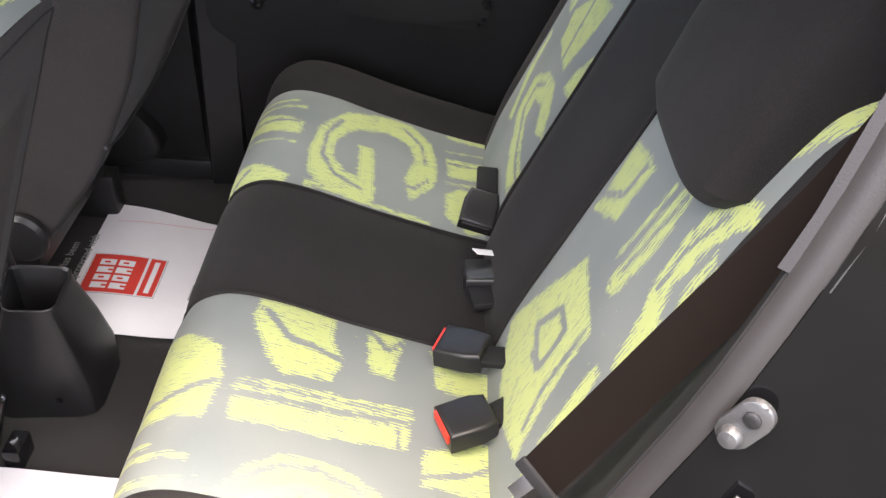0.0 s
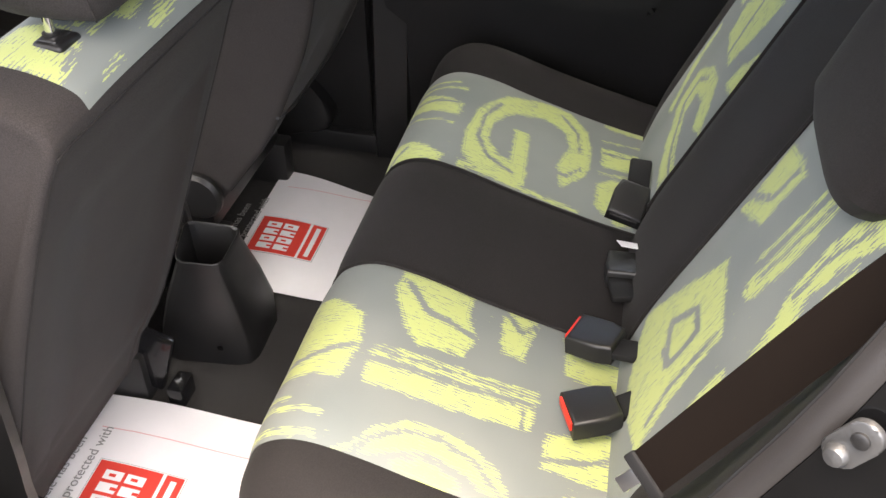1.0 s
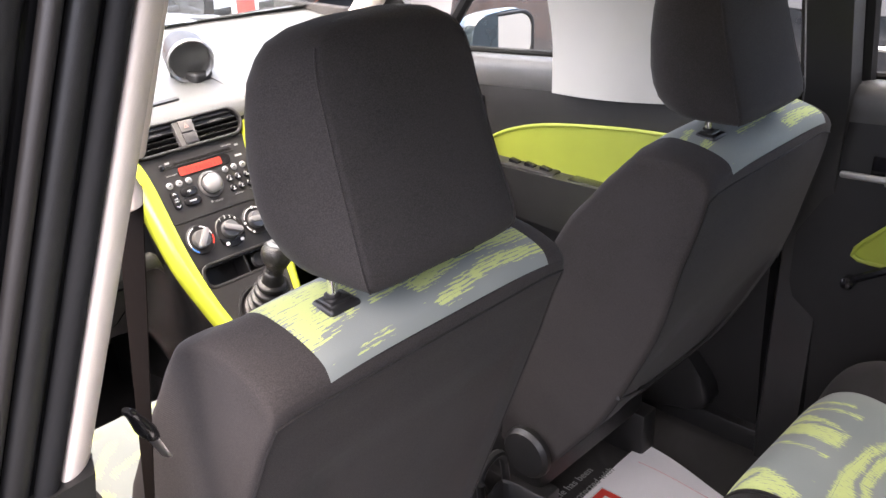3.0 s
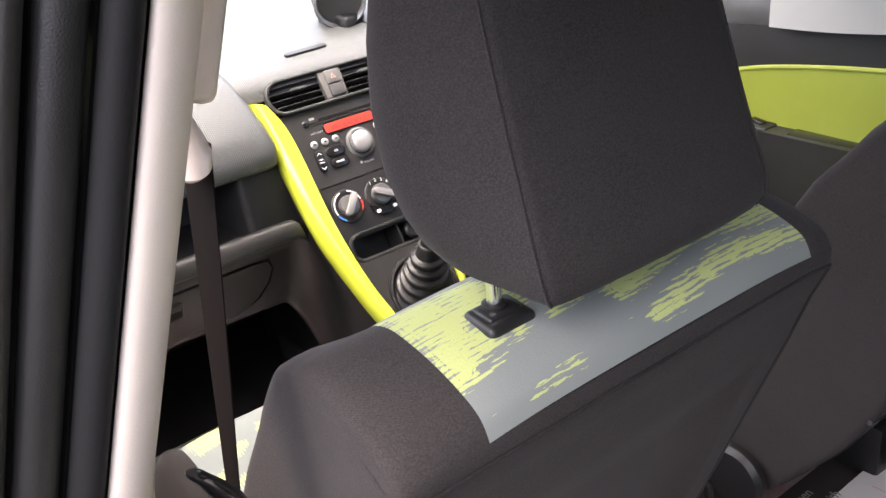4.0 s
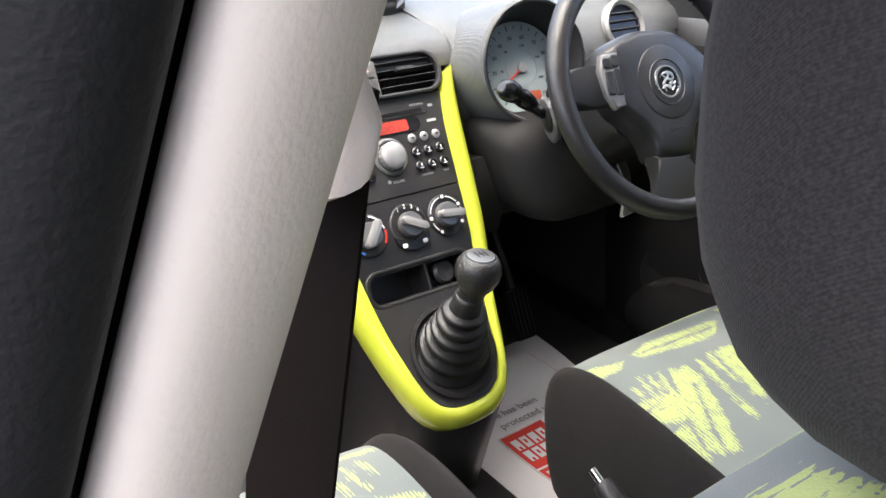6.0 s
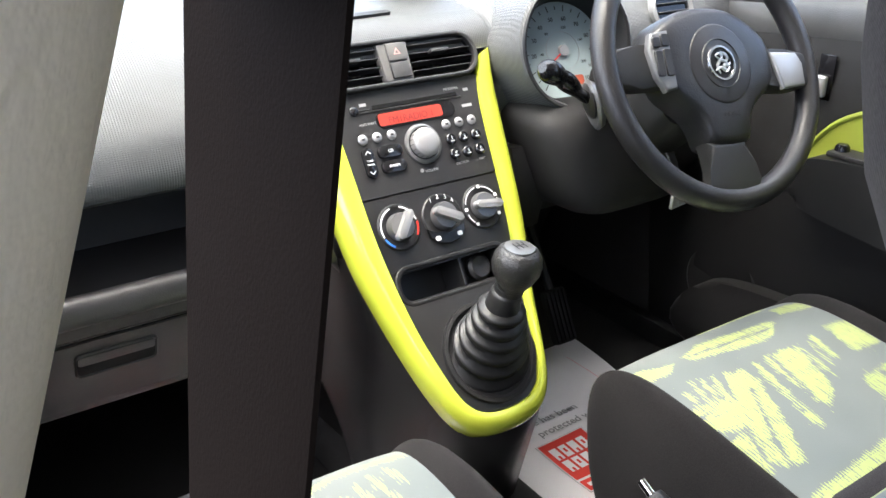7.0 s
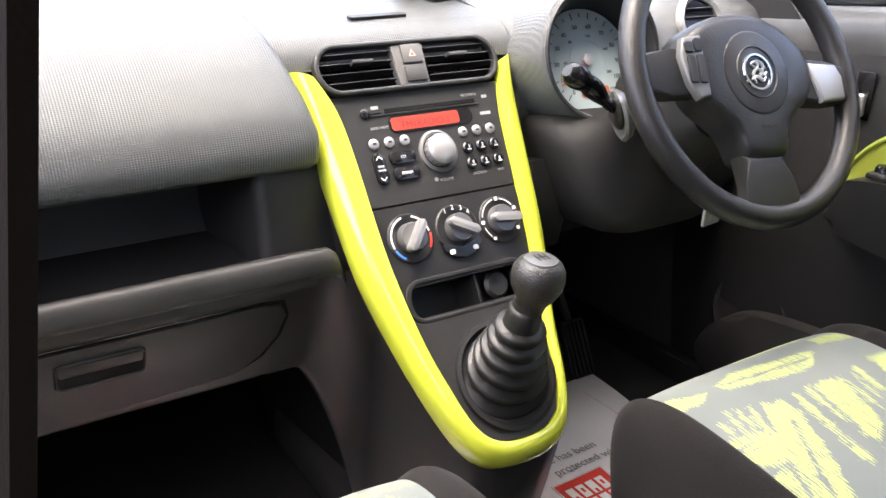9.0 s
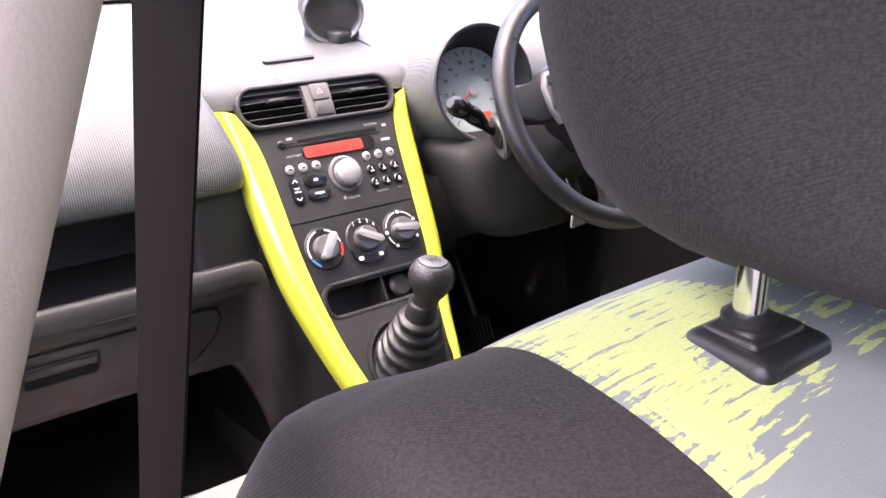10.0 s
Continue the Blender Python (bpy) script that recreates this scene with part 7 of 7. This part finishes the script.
LM = frame_of(Vector((-0.715, -0.046, 0.684)) + jn * 0.009, jy.cross(jn), jy, jn) @ pose(0, 0, 0, 0, 0, -8)
STRIKE = [(-0.0164, -0.0209), (-0.0031, 0.0313), (0.0082, 0.0290), (0.0272, 0.0118), (0.0308, -0.016), (0.0102, -0.0503), (0.0040, -0.0480)]
part("plate", prism([(x + 0.003, y) for x, y in STRIKE][::-1], 0.007, LM, 0.002, 3), m_steel, ltc)
part("catch_hole", prism([(-0.0040, -0.0200), (0.0100, -0.0150), (0.0160, -0.0300), (0.0085, -0.0400)][::-1], 0.0012, LM @ pose(0, 0, 0.0068)), m_rubber, ltc, "dark square hole in the striker")
HOLE = [(-0.0055, -0.0190), (0.0110, -0.0130), (0.0178, -0.0300), (0.0085, -0.0425)]
part("loop", tube([LM @ p for p in spline([(x, y, 0.0080) for x, y in HOLE], 32, True)], 0.0026, 8, 1.0, True, tuple(jn)), m_steel, ltc, "bright rolled edge round the hole")
part("boss", lathe([(0.0125, 0.0), (0.0120, 0.002), (0.008, 0.0045), (0.0, 0.005)], LM @ pose(0.0165, 0.004, 0.006), 24), m_steel, ltc)

rb = thing("rear_seat_belt", (-0.63, 0.0, 0.7), "dark rear seat belt lying down the pillar lining", "seat belt")
rows = []
for p in spline([(-0.612, -0.135, 0.99), (-0.62, -0.085, 0.88), (-0.62, -0.036, 0.79), (-0.62, 0.02, 0.68), (-0.62, 0.055, 0.61), (-0.618, 0.066, 0.585)], 26):
    rows.append([(p.x + 0.0118 * u, p.y + 0.0134 * u, p.z + 0.0088 * u) for u in (-1, -0.5, 0, 0.5, 1)])
part("webbing", thick(loft(rows, False, False), 0.0014), m_belt, rb)
ax = Vector((0.0118, 0.0134, 0.0088)).normalized()
az = Vector((-0.10, -0.48, 0.87))
az = (az - ax * az.dot(ax)).normalized()
AM = frame_of((-0.619, 0.064, 0.588), ax, az.cross(ax), az)
part("anchor", box((0.046, 0.006, 0.014), AM, 0.0025, 3), m_rubber, rb, "black plastic belt end cover")
part("anchor_plate", box((0.014, 0.003, 0.026), AM @ pose(0.004, 0, -0.018), 0.001), m_steel, rb, "steel anchor plate")
# closed passenger front door, only its inner face counts
ld = thing("door_3", (-0.70, 1.3, 0.3), "black closed passenger front door lining", "car door", kind="structure")
part("door_card", loft([[(-0.70, y, -0.05), (-0.675, y, 0.3), (-0.69, y, sill_z(y)), (-0.75, y, sill_z(y)), (-0.79, y, 0.3), (-0.76, y, -0.1)] for y in (0.82, 1.2, 1.78)]), m_dark, ld)

# the rear door behind the camera, swung wide open
od = thing("door_4", (-0.80, 0.66, 0.3), "black rear door standing wide open", "car door", kind="structure")
om = pose(-0.86, 0.68, 0, 0, 0, 186)
part("door_card", loft([[om @ Vector((a, -0.03 - 0.02 * math.sin(b * 3), b)) for b in (-0.05, 0.3, 0.6, 0.80)] + [om @ Vector((a, 0.05, b)) for b in (0.80, 0.3, -0.1)] for a in (0.0, 0.4, 0.85)]), m_dark, od)

# side panels of the footwells
for s in (-1, 1):
    lone("kick_panel", join(box((0.03, 0.54, 0.90), pose(s * 0.715, 2.02, 0.36), 0.006)), m_carpet, "dark felt panel at the side of the footwell", "trim", kind="structure")

# windscreen and front structure
ws = thing("windscreen", (0, 1.9, 1.0), "clear raked windscreen", "car window", kind="structure")
bm = loft([[(x, 2.22 - 0.06 * (x / 0.7) ** 2, 0.79) for x in (-0.72, -0.4, 0, 0.4, 0.72)], [(x, 1.42 - 0.05 * (x / 0.6) ** 2, 1.22 - 0.03 * (x / 0.6) ** 2) for x in (-0.60, -0.3, 0, 0.3, 0.60)]], False, False)
g = part("pane", thick(bm, 0.004), m_window, ws, "clear windscreen glass")
g.visible_shadow = False
part("lower_band", loft([[(x, 2.225 - 0.06 * (x / 0.7) ** 2, 0.786) for x in (-0.74, -0.4, 0, 0.4, 0.74)], [(x, 2.19 - 0.06 * (x / 0.7) ** 2, 0.808) for x in (-0.74, -0.4, 0, 0.4, 0.74)]], False, False), m_gloss, ws)
lone("windscreen_pillars", join(tube([(0.70, 1.95, 0.74), (0.56, 1.40, 1.20)], 0.035, 10), tube([(-0.70, 1.95, 0.74), (-0.56, 1.40, 1.20)], 0.035, 10)), m_beige, "beige trimmed windscreen pillars", "pillar", kind="structure")
lone("bulkhead", box((1.5, 0.03, 0.9), pose(0, 2.26, 0.34)), m_carpet, "dark felt bulkhead behind the dashboard", "trim", kind="structure")
lone("bonnet", loft([[(x, y, 0.80 - 0.11 * (y - 2.25) ** 2 - 0.08 * (x / 0.75) ** 4) for x in [-0.75 + 1.5 * i / 12 for i in range(13)]] for y in (2.25, 2.5, 2.75, 3.0, 3.2)], False, False), m_paint, "gloss black car bonnet beyond the windscreen", "bonnet", kind="structure")

# ---- outside ----
m_ground = plastic("tarmac", (0.062, 0.06, 0.058), 0.9, 120.0, 1.0, 0.25)
gb_ = bmesh.new()
bmesh.ops.create_grid(gb_, x_segments=24, y_segments=24, size=1500)
gb_.transform(pose(0, 0, -0.34))
lone("ground", gb_, m_ground, "pale grey tarmac of the car park", "ground", kind="structure")


def brick_paint():
    m, t, bs = nodes_of("brick_wall")
    br = t.nodes.new("ShaderNodeTexBrick")
    for k, v in (("Color1", (0.50, 0.17, 0.07, 1)), ("Color2", (0.36, 0.11, 0.05, 1)), ("Mortar", (0.45, 0.38, 0.30, 1)), ("Scale", 1.0), ("Mortar Size", 0.01), ("Brick Width", 0.225), ("Row Height", 0.075)):
        br.inputs[k].default_value = v
    rot = t.nodes.new("ShaderNodeMapping")
    rot.inputs["Rotation"].default_value = (math.pi / 2, 0, 0)
    t.links.new(coords(t), rot.inputs["Vector"])
    t.links.new(rot.outputs[0], br.inputs["Vector"])
    t.links.new(br.outputs[0], bs.inputs["Base Color"])
    bs.inputs["Roughness"].default_value = 0.9
    bumped(t, bs, br.outputs[1], -0.5, 0.01)
    return m


m_brick = brick_paint()


def parked_car(x, y, turn, paint, label, alloy=m_alu):
    c = thing("parked_car", (x, y, -0.34), label, "car", "parked cars")
    M = pose(x, y, -0.34, 0, 0, turn)
    side = [(-2.05, 0.35), (-2.1, 0.62), (-1.95, 0.82), (-1.2, 0.93), (-0.55, 1.40), (0.7, 1.46), (1.55, 1.38), (2.0, 0.98), (2.08, 0.55), (1.95, 0.30), (1.6, 0.24), (-1.6, 0.24)]
    rings = []
    prof = [(p.x, p.y) for p in spline([(a, b, 0) for a, b in side], 56, True)]
    for w, k in ((-0.86, 0.90), (-0.85, 0.97), (-0.78, 1.0), (0, 1.0), (0.78, 1.0), (0.85, 0.97), (0.86, 0.90)):
        rings.append([M @ Vector((w - math.copysign(max(0, b - 0.95) * 0.42, w) if abs(w) > 0.1 else 0, a * k, 0.62 + (b - 0.62) * k)) for a, b in prof])
    part("body", loft(rings), paint, c)
    for s in (-1, 1):
        q = [(-0.95, 0.98), (-0.50, 1.34), (0.15, 1.39), (0.15, 0.96)]
        q2 = [(0.22, 0.96), (0.22, 1.39), (0.85, 1.37), (1.25, 1.00)]
        for qq in (q, q2):
            bm = bmesh.new()
            bm.faces.new([bm.verts.new(M @ Vector((s * (0.872 - (b - 0.95) * 0.42), a, b))) for a, b in qq])
            part("side_window", thick(bm, 0.01), m_gloss, c, "dark tinted side window")
        for wy in (-1.28, 1.28):
            wm = M @ frame_of((s * 0.80, wy, 0.31), (0, 1, 0), (0, 0, 1), (s, 0, 0))
            wh = part("wheel", lathe([(0.22, -0.08), (0.31, -0.07), (0.31, 0.07), (0.22, 0.075), (0.20, 0.05), (0, 0.05)], wm, 36), m_rubber, c)
            part("rim", join(lathe([(0.17, 0.055), (0.205, 0.078), (0.20, 0.085), (0.17, 0.07)], wm, 32), lathe([(0.05, 0.05), (0.05, 0.085), (0, 0.09)], wm, 20), *[box((0.17, 0.06, 0.02), wm @ pose(0.105 * math.cos(a), 0.105 * math.sin(a), 0.07, 0, 0, math.degrees(a)), 0.006) for a in [2 * math.pi * i / 7 for i in range(7)]]), alloy, wh, "pale alloy rim")
        for hy in (-0.02, 1.0):
            part("door_handle", tube(spline([tuple(M @ Vector(p)) for p in ((s * 0.875, hy - 0.09, 0.86), (s * 0.905, hy - 0.06, 0.865), (s * 0.905, hy + 0.06, 0.865), (s * 0.875, hy + 0.09, 0.86))], 14), 0.012, 8), m_chrome, c, "chrome door handle")
    return c
parked_car(3.22, 1.14, 0, plastic("graphite_paint", (0.030, 0.030, 0.032), 0.22, 500.0, 0.0, 0.1, coat=1.0), "black parked car alongside with chrome door handles")
parked_car(4.55, 8.1, 90, plastic("pale_paint", (0.55, 0.57, 0.58), 0.25, 500.0, 0.0, 0.03, coat=1.0), "pale silver parked car with alloy wheels beyond the bonnet")
wall = thing("brick_wall", (-1.0, 8.6, -0.34), "orange brick garden wall behind the parked cars", "wall", kind="structure")
part("brickwork", box((8.2, 0.22, 2.1), pose(-1.0, 8.6, 0.70)), m_brick, wall)
for i in range(20):
    part("coping", box((0.40, 0.28, 0.06), pose(-4.9 + 0.41 * i, 8.6, 1.78), 0.012), m_ground, wall)
sign = thing("notice_board", (3.5, 6.55, -0.34), "small red and white notice board on a short post", "sign")
part("board", box((0.26, 0.02, 0.34), pose(3.42, 6.5, 0.02), 0.004), m_white, sign, "white board")
part("red_panel", box((0.18, 0.006, 0.20), pose(3.42, 6.487, 0.04)), m_redink, sign, "red panel")
part("post", box((0.04, 0.04, 0.40), pose(3.42, 6.53, -0.16), 0.004), m_dark, sign)
